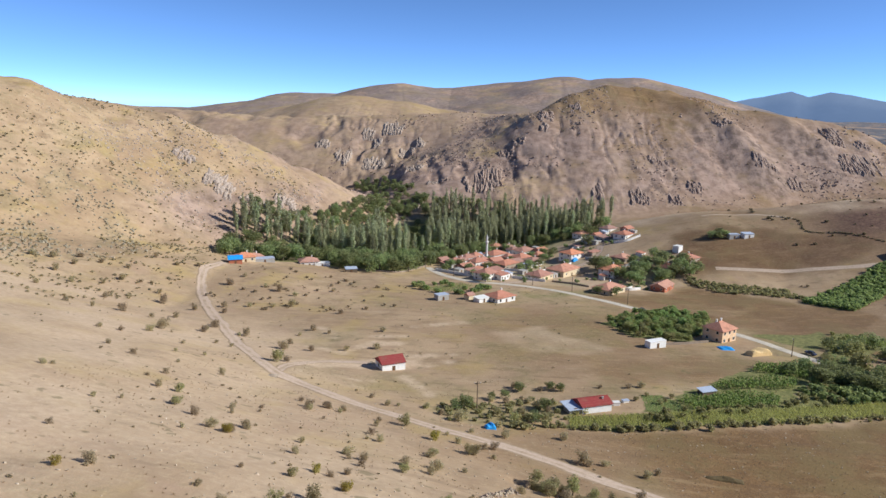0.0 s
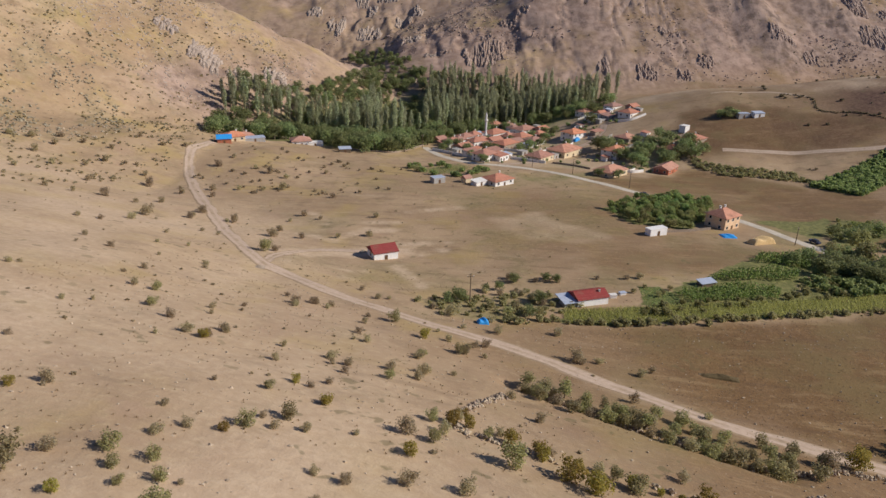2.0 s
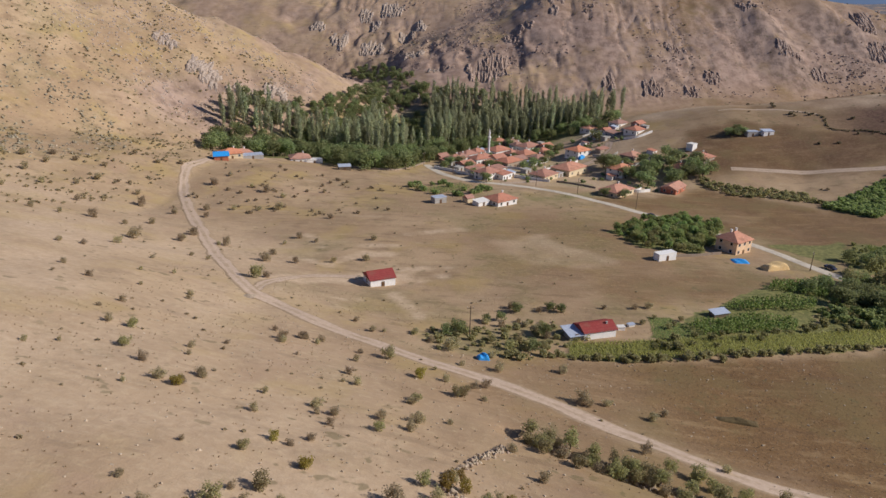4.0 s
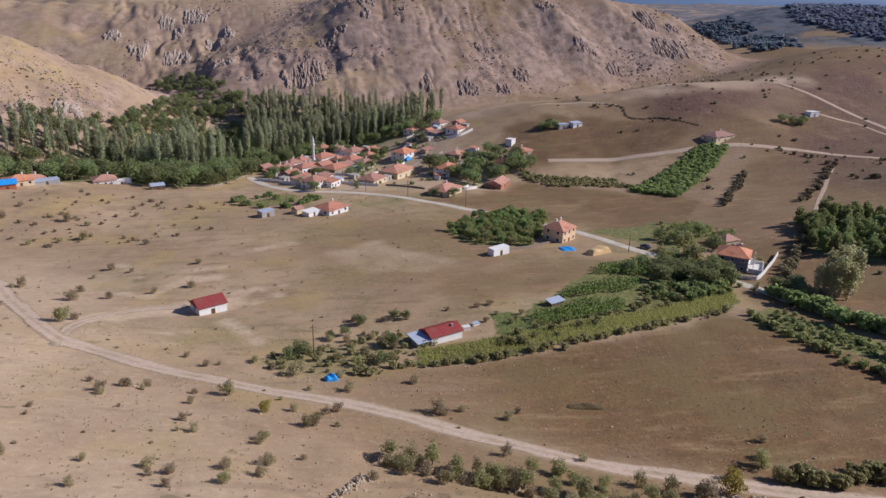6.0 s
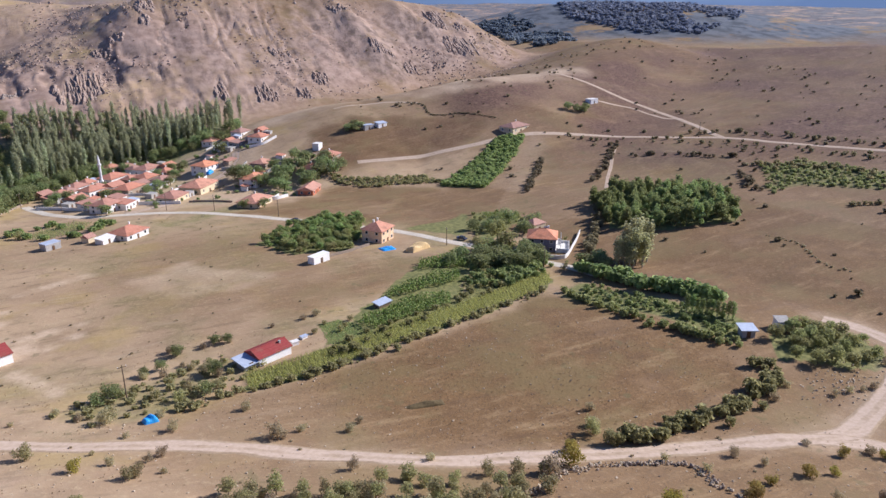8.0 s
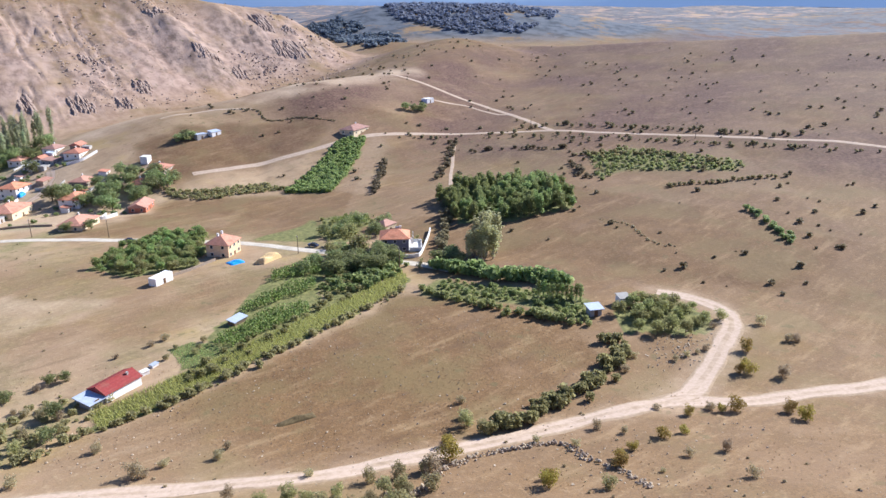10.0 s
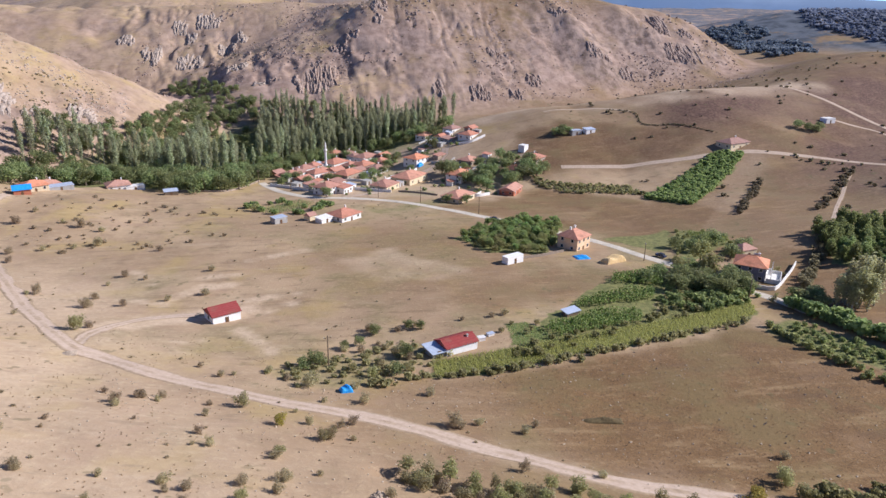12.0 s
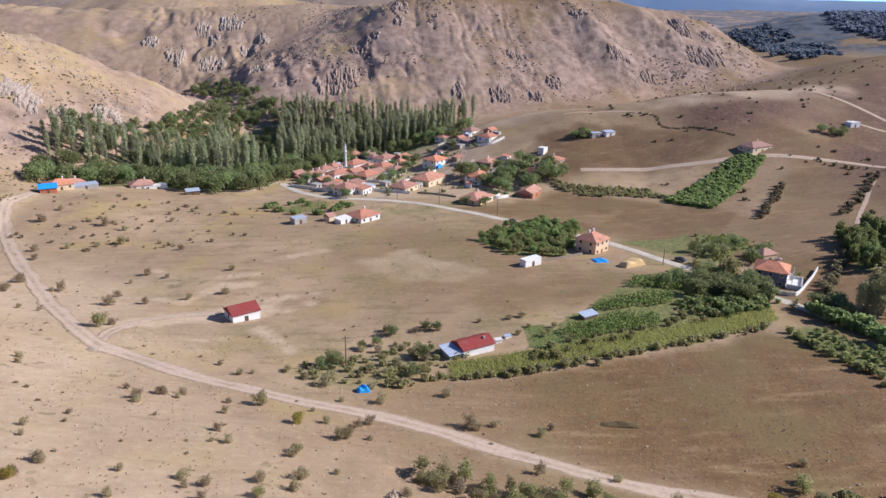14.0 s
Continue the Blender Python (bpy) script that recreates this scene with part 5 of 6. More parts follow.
shrubs('green', [(-9.6, 120.5, 3.9), (5.8, 104.3, 3.3), (-2.8, 96.4, 3.0)])
shrubs('yellow', [(-2.7, 110.3, 3.4), (-37.8, 80.9, 3.1)])
shrubs('dry', [(12.7, 154.8, 3.0), (16.8, 153.6, 3.0), (3.5, 133.0, 4.8), (-5.0, 142.7, 2.8), (-1.2, 136.9, 2.7), (5.9, 123.4, 2.0), (13.9, 122.8, 3.5), (28.2, 125.6, 3.4), (31.0, 110.0, 2.4), (35.8, 112.7, 1.7), (46.1, 110.1, 2.2), (37.1, 91.8, 3.0), (21.0, 83.7, 2.9), (6.8, 148.3, 2.9), (13.0, 130.9, 2.9), (21.6, 157.1, 2.1), (26.0, 152.9, 2.4)])
shrubs('green', [(16.0, 87.5, 3.3), (18.7, 85.6, 3.8), (26.0, 84.1, 3.5), (31.6, 83.2, 3.9), (43.3, 83.9, 4.1), (13.4, 140.2, 3.3), (17.5, 137.0, 3.8), (25.7, 139.0, 3.6), (20.0, 141.2, 3.1)])
shrubs('dry', [(66.2, 76.5, 2.7), (100.1, 66.2, 2.9), (91.0, 64.7, 2.3), (87.4, 70.8, 2.3), (101.8, 61.3, 2.2), (116.2, 62.8, 2.3), (124.1, 55.2, 3.2), (100.5, 47.8, 2.5), (106.9, 44.1, 3.0), (91.4, 47.8, 1.5), (151.9, 51.2, 4.6), (172.5, 58.1, 3.1), (173.7, 56.7, 3.7), (177.4, 67.3, 3.5), (135.9, 80.1, 2.7), (128.1, 77.4, 2.9), (97.8, 36.0, 2.8)])
shrubs('green', [(83.6, 85.1, 4.8), (83.4, 80.4, 4.0), (80.2, 50.8, 3.6)])
shrubs('yellow', [(74.7, 81.3, 3.4), (105.0, 55.3, 3.8), (109.3, 53.3, 2.7), (127.1, 51.0, 4.6), (133.9, 43.3, 4.1), (132.0, 39.7, 4.8), (88.9, 54.3, 4.3), (159.1, 63.0, 4.8), (147.8, 57.9, 5.5), (74.6, 58.2, 4.4)])

def many_shrubs(name, label, spots, mat, sizes, count=60, leaf=0.30, seed=0, tall=0.8, category="shrubs", kind="stuff"):
    """Countless small bushes joined into one object."""
    r = np.random.default_rng(seed)
    allv, allf, base = [], [], 0
    for x, y in spots:
        s = r.uniform(*sizes)
        v, f = leaf_cloud(r, [(0, 0, 0.36), (0.2, 0.1, 0.3), (-0.15, 0.15, 0.42)], [(0.34, 0.34, 0.32), (0.25, 0.25, 0.25), (0.25, 0.25, 0.28)], count, leaf)
        v = v * (s, s, s * tall) + (x, y, ground(x, y) - 0.05)
        allv.append(v)
        allf.append(f + base)
        base += len(v)
    return tagged(new(name, raw_mesh(name, np.concatenate(allv), np.concatenate(allf), mat)), label, category, kind=kind)


shrubs('yellow', [(118.1, 56.8, 3.2), (146.5, 59.2, 3.0), (91.7, 56, 3.2), (96.4, 56.3, 3.0), (77.2, 59.9, 3.2), (76.5, 82.6, 2.6), (124.5, 53.1, 2.6)])
shrubs('green', [(56.2, 80.2, 3.6), (60.4, 78, 3.8), (65.1, 76.4, 3.4), (61.3, 70.8, 4.2), (57.5, 73.8, 3.8), (39, 84.8, 3.4), (42.9, 83.6, 3.2), (44.6, 80.8, 3.6), (48.8, 79.1, 3.4), (172.7, 76, 4.6)])
shrubs('dry', [(166.2, 74.8, 3.0), (89.8, 92.7, 2.6), (85.7, 87.6, 3.4)])


# scattered scrub past the nearest bushes: left hill, mountain, plateau, plain
r = np.random.default_rng(77)
spots = []
while len(spots) < 3600:
    x, y = r.uniform(-330, -60), r.uniform(120, 560)
    if x < -125 + 0.12 * (y - 330) - 60 * (y < 200) and fbm(x, y, 45, 2, 9) > -0.35:
        spots.append((x, y))
many_shrubs("hillside_scrub", "countless small grey-green shrubs on the hillside", spots, SCRUB_LEAF, (0.5, 1.9), 22, 0.40, 1)
spots = [(r.uniform(-130, 60), r.uniform(150, 330)) for k in range(260)]
spots = [p for p in spots if not (p[0] > 0 and p[1] < 170)]
many_shrubs("meadow_scrub", "small dry shrubs dotted over the meadow", spots, SCRUB_LEAF, (0.2, 0.9), 24, 0.42, 2)
spots = [(r.uniform(-80, 480), r.uniform(590, 860)) for k in range(450)]
many_shrubs("mountain_scrub", "dark shrubs clinging to the rocky mountain", spots, DARK_SCRUB, (0.7, 2.0), 18, 0.45, 3)
spots = [(r.uniform(190, 640), r.uniform(60, 560)) for k in range(800)]
spots = [p for p in spots if not inside(np.array(p[0]), np.array(p[1]), BLOCK) and fbm(p[0], p[1], 40, 2, 19) > -0.3]
many_shrubs("plain_scrub", "dark shrubs dotted over the plain and plateau", spots, DARK_SCRUB, (0.7, 3.2), 22, 0.45, 4)
spots = [(r.uniform(-70, 110), r.uniform(10, 130)) for k in range(220)]
spots = [p for p in spots if not inside(np.array(p[0]), np.array(p[1]), BROWN_FIELD)]
many_shrubs("small_scrub", "tiny dry bushes on the stony slope", spots, SCRUB_LEAF, (0.3, 0.9), 26, 0.40, 5)


def tufts(name, label, spots, mat, height, seed):
    """Tussocks of a few bent blades each."""
    t = np.random.default_rng(seed)
    verts, faces = [], []
    for x, y in spots:
        z = ground(x, y)
        for k in range(5):
            turn, out, tip = t.uniform(0, 6.28), t.uniform(0.02, 0.12), t.uniform(0.5, 1.0) * height
            dx, dy = math.cos(turn), math.sin(turn)
            n = len(verts)
            w = 0.05 + 0.06 * t.random()
            verts += [(x + dx * out - dy * w, y + dy * out + dx * w, z - 0.02), (x + dx * out + dy * w, y + dy * out - dx * w, z - 0.02), (x + dx * (out + tip * 0.7), y + dy * (out + tip * 0.7), z + tip)]
            faces.append((n, n + 1, n + 2))
    return tagged(new(name, raw_mesh(name, verts, faces, mat)), label, "grass", kind="stuff")


spots = [(r.uniform(-75, 130), r.uniform(15, 175)) for k in range(4500)]
tufts("dry_grass", "dry straw-coloured grass tussocks on the slope", [p for p in spots if fbm(p[0], p[1], 14, 2, 4) > -0.2], DRY_TUFT, 0.22, 8)
spots = [p for p in ((r.uniform(20, 145), r.uniform(76, 153)) for k in range(2200)) if inside(np.array(p[0]), np.array(p[1]), BROWN_FIELD)]
tufts("field_stubble", "pale dry stubble on the brown field", spots, DRY_TUFT, 0.16, 9)


def stones_loose(name, label, spots, sizes, seed, mat=STONE, tall=0.7, sink=-0.10, rough=0.35):
    t = np.random.default_rng(seed)
    ico = bmesh.new()
    bmesh.ops.create_icosphere(ico, subdivisions=1, radius=0.5)
    base = np.array([v.co for v in ico.verts])
    tris = np.array([[v.index for v in f.verts] for f in ico.faces])
    ico.free()
    allv, allf = [], []
    for k, (x, y) in enumerate(spots):
        s = t.uniform(*sizes)
        v = base * (1 + rough * t.normal(size=(len(base), 1))) * (s, s * t.uniform(0.6, 1), s * t.uniform(0.7, 1.3) * tall) + (x, y, ground(x, y) - s * sink)
        allv.append(v)
        allf.append(tris + k * len(base))
    return tagged(new(name, raw_mesh(name, np.concatenate(allv), np.concatenate(allf), mat)), label, "stones", kind="stuff")


stones_loose("field_stones", "pale loose stones strewn over the slope", [(r.uniform(-60, 125), r.uniform(20, 140)) for k in range(1500)], (0.14, 0.5), 12, PALE_STONE)
spots = [(r.uniform(-60, 460), r.uniform(600, 800)) for k in range(2600)]
stones_loose("crag_boulders", "weathered boulders and crags on the mountain", [p for p in spots if fbm(p[0], p[1], 50, 3, 17) > 0.25 and ground(*p) < 85], (0.7, 2.6), 13, CRAG, 1.2)
spots = [(r.uniform(-330, -110), r.uniform(300, 560)) for k in range(3600)]
stones_loose("hill_boulders", "grey boulders on the left hillside", [p for p in spots if fbm(p[0], p[1], 40, 3, 18) > 0.2], (0.4, 1.3), 14, STONE, 0.8)


def clusters(places):
    t = np.random.default_rng(55)
    return [(x + t.normal() * reach * 0.5, y + t.normal() * reach * 0.5) for x, y, reach, n in places for k in range(n)]


def outcrop(x, y, wide, high, seed, verts, faces):
    """A fluted outcrop: rock ribs running up the slope side by side, broken off at their feet."""
    t = np.random.default_rng(seed)
    for k in range(int(np.clip(wide * max(high, 8) / 6, 9, 80))):
        u = t.uniform(-0.5, 0.5)
        run = max(high, 6) * t.uniform(0.25, 0.75) * (1.1 - u * u)
        px, py = x + u * wide, y + t.uniform(0.0, 0.8) * high
        r, out = t.uniform(0.6, 1.6), t.uniform(0.5, 2.2)
        sway, n0, n = t.normal() * 0.1, len(verts), 6
        for i in range(6):
            f = i / 5
            cx, cy = px + sway * run * f + t.normal() * 0.15, py + run * f
            p = out * (0.9 + 0.5 * f - 1.4 * f * f) * t.uniform(0.75, 1.25)
            z = ground(cx, cy)
            for a, h in ((-1.1, -1.2), (-0.75, 0.55), (-0.2, 1.0), (0.35, 0.9), (0.8, 0.5), (1.1, -1.2)):
                verts.append((cx + a * r * t.uniform(0.85, 1.15), cy - (0.8 * out if i == 0 and h < 0 else 0.0), z + h * p if h > 0 else z - 1.5))
            if i:
                b = n0 + (i - 1) * n
                faces += [(b + m, b + m + 1, b + n + m + 1, b + n + m) for m in range(n - 1)]
        faces.append(tuple(n0 + m for m in range(n - 1, -1, -1)))


def outcrops(places, seed, mat, label):
    verts, faces = [], []
    for k, (x, y, wide, high) in enumerate(places):
        outcrop(x, y, wide, high, seed + k, verts, faces)
    tagged(new("rock_outcrops", raw_mesh("rock_outcrops", verts, faces, mat)), label, "rock", kind="stuff")


outcrops(((-87, 734, 13, 14), (-60, 736, 20, 21), (-75, 680, 22, 16), (-42, 698, 16, 14), (-104, 686, 8, 22), (-32, 632, 17, 12), (-12, 593, 10, 7), (-133, 717, 14, 12), (-114, 695, 6, 14), (-29, 710, 8, 16), (-75, 719, 7, 13)), 200, PALE_CRAG, "fluted brown cliff towers on the gorge wall")
outcrops(((196, 612, 19, 8), (167, 560, 16, 16), (221, 579, 12, 14), (273, 665, 17, 7), (296, 617, 23, 11), (319, 603, 13, 12), (383, 663, 18, 21), (392, 627, 37, 21), (97, 660, 14, 16), (32, 574, 34, 26), (35, 609, 10, 8), (0, 596, 8, 6), (68, 633, 10, 9), (94, 643, 8, 11), (131, 565, 10, 14), (198, 562, 12, 10), (127, 675, 10, 9), (410, 661, 16, 12), (55, 625, 14, 8)), 230, CRAG, "jagged brown crags on the mountain's ribs")
outcrops(((-157, 440, 18, 16), (-116, 463, 18, 10), (-134, 445, 18, 10), (-184, 453, 14, 10), (-22, 552, 14, 8)), 260, PALE_CRAG, "broken pinkish rock above the grove")
spots = [(r2_x, r2_y) for r2_x, r2_y in zip(np.random.default_rng(71).uniform(-235, -95, 2600), np.random.default_rng(72).uniform(405, 520, 2600)) if fbm(r2_x, r2_y, 26, 3, 73) > -0.05]
stones_loose("spur_rocks", "broken pale rock strewn over the near spur", [p for p in spots if 3 < ground(*p) < 70], (0.6, 2.4), 74, PALE_CRAG, 0.7, 0.15, 0.25)
stones_loose("lichen_rocks", "grey lichen-covered rocks on the near hill", clusters([(-232, 350, 19, 110), (-200, 308, 16, 120), (-201, 363, 14, 100), (-216, 319, 18, 100), (-199, 400, 20, 90), (-184, 455, 20, 70), (-198, 280, 14, 80), (-184, 359, 14, 60), (-215, 372, 17, 80), (-170, 330, 16, 60), (-180, 300, 14, 60)]), (0.4, 1.9), 17, LICHEN, 0.75)


t3 = np.random.default_rng(77)
spots = [p for p in zip(t3.uniform(-120, 430, 9000), t3.uniform(555, 745, 9000)) if fbm(p[0], p[1] * 0.6, 48, 3, 78) > 0.08 and 6 < ground(*p) < 112]
stones_loose("mountain_rocks", "brown rock broken out over the mountain's faces", spots[:2600], (0.7, 2.8), 79, CRAG, 0.9, 0.2, 0.3)


# ---- hedges, reeds, maize ----
def along(line, gap, spread, rr):
    out = []
    for p in resample(line, gap):
        out.append((p.x + rr.normal() * spread, p.y + rr.normal() * spread))
    return out


def hedge(name, label, line, mat, sizes, gap=1.0, spread=0.6, seed=0, tall=1.0, count=110):
    rr = np.random.default_rng(seed)
    return many_shrubs(name, label, along(line, gap, spread, rr), mat, sizes, count, 0.19, seed, tall, "hedge", "")


hedge("hedge", "ragged olive hedge along the brown field", [(17, 131), (29, 134.5), (42, 135.5), (59, 136.8), (81, 142.5), (104, 148), (125, 153.5)], GREEN_SCRUB, (0.6, 3.1), 1.0, 0.8, 21)
hedge("hedge", "dense green hedge curving round the field corner", [(139, 91), (136.6, 84.6), (127, 79.8), (115.1, 78), (104.2, 77.9), (95.7, 78), (89.8, 78.6), (85, 79.2)], OLIVE_LEAF, (1.6, 4.6), 0.8, 1.3, 22, 1.05)
hedge("hedge", "clipped green hedge beside the field", [(129, 148.5), (130.6, 133.4), (133.5, 119), (138.5, 107.2), (143, 98)], OLIVE_LEAF, (0.9, 3.8), 0.85, 0.9, 23)
hedge("hedge", "dark tall hedge of trees behind a garden strip", [(147, 162), (149, 152), (151.5, 143), (155, 134), (158.5, 126), (162, 118)], PLANTATION_LEAF, (3.2, 7.4), 0.9, 1.2, 24, 1.0)
many_shrubs("scrub_strip", "dry olive scrub in a strip between the far fields", scatter([(137, 362), (150, 345), (166, 340), (182, 334), (186, 312), (178, 317), (164, 325), (148, 330), (136, 346)], 1.9, r), GREEN_SCRUB, (1.2, 3.2), 44, 0.28, 25, 0.8, "scrub")
hedge("hedge", "dark scrub line along the farm road", [(268, 342), (300, 328), (322, 300), (338, 262), (352, 200), (364, 130)], DARK_SCRUB, (0.9, 3.6), 4.0, 3.2, 26)
hedge("hedge", "green thicket below the farm road", [(309, 222), (322, 200), (326, 172), (322, 148)], GREEN_SCRUB, (2.0, 3.6), 1.4, 4.0, 29)
hedge("hedge", "low dark hedge on the plain", [(279, 152), (297, 138), (315, 121)], GREEN_SCRUB, (1.6, 2.8), 1.6, 0.9, 30)
hedge("hedge", "dark green hedge on the open plain", [(267, 111), (261, 103), (254, 95), (245, 86)], GROVE_LEAF, (2.2, 3.6), 1.4, 0.9, 31)
hedge("hedge", "dense dark scrub along the lower side of the farm road", [(334, 264), (344, 236), (352, 203), (358, 169), (365, 133), (375, 94)], DARK_SCRUB, (0.8, 2.6), 3.2, 2.8, 49, 1.0)
for x, y in scatter(GARDEN, 4.4, r):
    plant(OLIVES[r.integers(3)], x, y, r.uniform(0.65, 1.05), r.uniform(0, 360), 0.95)
many_shrubs("yard_thicket", "leafy undergrowth round the cottage", scatter(TARP_SCRUB, 3.2, r), GREEN_SCRUB, (0.8, 3.0), 50, 0.26, 33, 0.8, "thicket")
many_shrubs("far_plot_crop", "tall green crop in a long plot", scatter(FAR_PLOT, 1.7, r), ORCHARD_LEAF, (1.6, 3.8), 60, 0.25, 34, 1.0, "crop")
tufts("lawn_crop", "low bright green vegetable bed", scatter(LAWN, 0.5, r), ORCHARD_LEAF, 0.35, 35)
for x, y, s in ((61, 156, 2.6), (63, 158.5, 2.0), (66, 162, 2.2), (59, 163, 1.8), (54.5, 158, 2.2)):
    shrub(x, y, s, "green", 0.9, pick)
many_shrubs("garden_rows", "rows of small olive bushes between two hedges", scatter([(131, 146), (141, 149), (155, 109), (146, 101)], 2.1, r), PLANTATION_LEAF, (0.7, 2.9), 90, 0.2, 43, 0.9, "bushes")
tufts("farm_garden", "tall dark green vegetable rows behind the farmhouse", scatter([(163, 240), (166, 249), (178, 238), (172, 230)], 0.9, r), CORN_LEAF, 1.7, 44)
many_shrubs("farm_garden_bushes", "green bushes in the farm garden", scatter(FARM_GARDEN, 4.0, r), OLIVE_LEAF, (0.8, 2.6), 90, 0.2, 45, 0.9, "bushes")
many_shrubs("ditch_thicket", "low green thicket in a damp hollow below the road", scatter(DITCH_THICKET, 3.0, r), OLIVE_LEAF, (1.2, 3.2), 60, 0.26, 46, 0.75, "thicket")
hedge("hedge", "dark scrub along the upper side of the farm road", [(352, 296), (366, 270), (374, 235), (377, 204), (380, 180), (388, 140)], DARK_SCRUB, (1.0, 4.6), 2.6, 2.4, 47)
hedge("hedge", "weedy dry ditch across the open field", [(226, 150), (224.7, 136.7), (213.6, 121.1), (215, 112.8)], SCRUB_LEAF, (0.6, 1.5), 1.2, 0.5, 48, 0.6)
for x, y, s in ((146, 168, 2.0), (148.5, 170.5, 1.8), (143.5, 166, 2.2), (150.5, 168, 1.6), (164.5, 192, 2.4), (168, 194.5, 2.2), (166.5, 190, 1.6)):
    shrub(x, y, s, "green", 0.95, pick)
spots = []
for line, gap, spread in (
        ([(203, 265), (212, 275), (220, 283), (229, 292), (238, 302), (247, 311)], 1.9, 1.1),
        ([(239, 258), (247, 264), (258, 272), (272, 284), (288, 298), (305, 313)], 2.4, 1.4),
        ([(290, 278), (299, 272), (307, 260), (313, 248), (319, 237)], 2.4, 1.8),
        ([(292, 212), (284, 203), (277, 192)], 1.5, 1.6)):
    spots += along(line, gap, spread, r)
many_shrubs("shrub_rows", "large dark shrubs in rows between the far fields", spots, DARK_SCRUB, (1.6, 4.8), 110, 0.19, 56, 0.9)
for x, y, s in ((20.4, 167, 3.0), (22.1, 164.7, 2.4), (27.9, 164.9, 2.3), (31.2, 167.7, 2.5), (33.2, 167.3, 2.0), (46.5, 168.7, 2.0), (55.5, 169.4, 2.4), (59.5, 170.3, 2.8), (22.9, 153.7, 2.8), (25.2, 150, 3.2), (27.4, 146.4, 3.0), (20.4, 144.4, 2.6), (34.4, 164.8, 1.8)):
    shrub(x, y, s, "dry", 0.9, pick)
spots = [(pick.uniform(-112, -20), pick.uniform(262, 352)) for k in range(90)]
many_shrubs("meadow_bushes", "grey-olive bushes dotted over the far meadow", [p for p in spots if p[1] < 352 - 0.25 * (p[0] + 112)], SCRUB_LEAF, (0.8, 2.4), 60, 0.24, 55, 0.85)
for x, y in ((142, 72.5), (145.8, 71.7), (149.1, 70.6), (152.3, 70)):
    shrub(x, y, r.uniform(1.6, 2.3), "dry", 0.95, pick)
stones_loose("roadside_stones", "pale stones strewn beside the bending dirt road", [(r.normal(147, 7), r.normal(75, 3.5)) for k in range(150)], (0.25, 0.7), 49)
spots = scatter(REED_STRIP, 0.62, r)
tufts("green_grass", "rank green grass between the maize and the reeds", scatter(GRASS_GAP, 1.0, r), OLIVE_LEAF, 0.5, 37)
many_shrubs("garden_thicket", "leafy green bushes between the maize and the reeds", scatter(GRASS_GAP, 4.2, r), OLIVE_LEAF, (1.0, 3.4), 110, 0.19, 39, 0.9, "thicket")
many_shrubs("garden_bushes", "dark leafy bushes before the farmhouse with shade-dark walls", scatter([(106, 171), (124, 188), (140, 184), (145, 170), (134, 165), (116, 162)], 3.0, r), PLANTATION_LEAF, (1.6, 4.6), 100, 0.2, 53, 0.9, "thicket")
tufts("reed_strip", "olive-yellow reeds in a long strip", spots, REED_LEAF, 1.1, 36)
many_shrubs("kitchen_bushes", "dark green bushes round a village garden", [(-14.6, 326.6), (-13, 328), (-16, 325.5), (6.9, 310.5), (5.5, 311.5), (8, 309.5), (15.6, 316.4), (17, 318), (14, 315), (-2, 336), (0, 337.5), (-6, 333), (3, 330), (10, 322), (-10, 318), (-4, 312), (22, 322), (19, 325)], PLANTATION_LEAF, (3.4, 5.6), 150, 0.2, 54, 0.8, "bushes")
tufts("kitchen_garden", "tall green vegetable rows in a village garden", scatter(KITCHEN_PLOT, 1.2, r), OLIVE_LEAF, 1.3, 38)


def maize(rows, label):
    """Maize in rows: a stalk and arching leaves for each plant."""
    t = np.random.default_rng(91)
    verts, faces = [], []
    for x, y in rows:
        z, h = ground(x, y), 2.45 + 0.75 * float(fbm(x, y, 5.0, 2, 96)) + t.uniform(-0.4, 0.4)
        n = len(verts)
        verts += [(x - 0.05, y, z), (x + 0.05, y, z), (x, y, z + h)]
        faces.append((n, n + 1, n + 2))
        for k in range(7):
            turn, low, run = t.uniform(0, 6.28), h * t.uniform(0.15, 0.75), t.uniform(0.6, 1.0)
            dx, dy, w = math.cos(turn), math.sin(turn), 0.24
            n = len(verts)
            verts += [(x, y, z + low), (x + dx * run * 0.5 - dy * w, y + dy * run * 0.5 + dx * w, z + low + 0.42), (x + dx * run * 0.5 + dy * w, y + dy * run * 0.5 - dx * w, z + low + 0.42), (x + dx * run, y + dy * run, z + low + 0.15)]
            faces += [(n, n + 2, n + 1), (n + 1, n + 2, n + 3)]
    return tagged(new("maize_field", raw_mesh("maize_field", verts, faces, CORN_LEAF)), label, "maize", kind="stuff")


rows = []
for k in range(40):
    for j in range(-24, 96):
        x, y = 66 + j * 0.8 * 0.97 - k * 1.65 * 0.24, 150 + j * 0.8 * 0.24 + k * 1.65 * 0.97
        x, y = x + r.normal() * 0.12, y + r.normal() * 0.12
        if any(inside(np.array(x), np.array(y), plot) for plot in MAIZE_PLOTS):
            rows.append((x, y))
maize(rows, "green maize standing in rows beside a shelter")

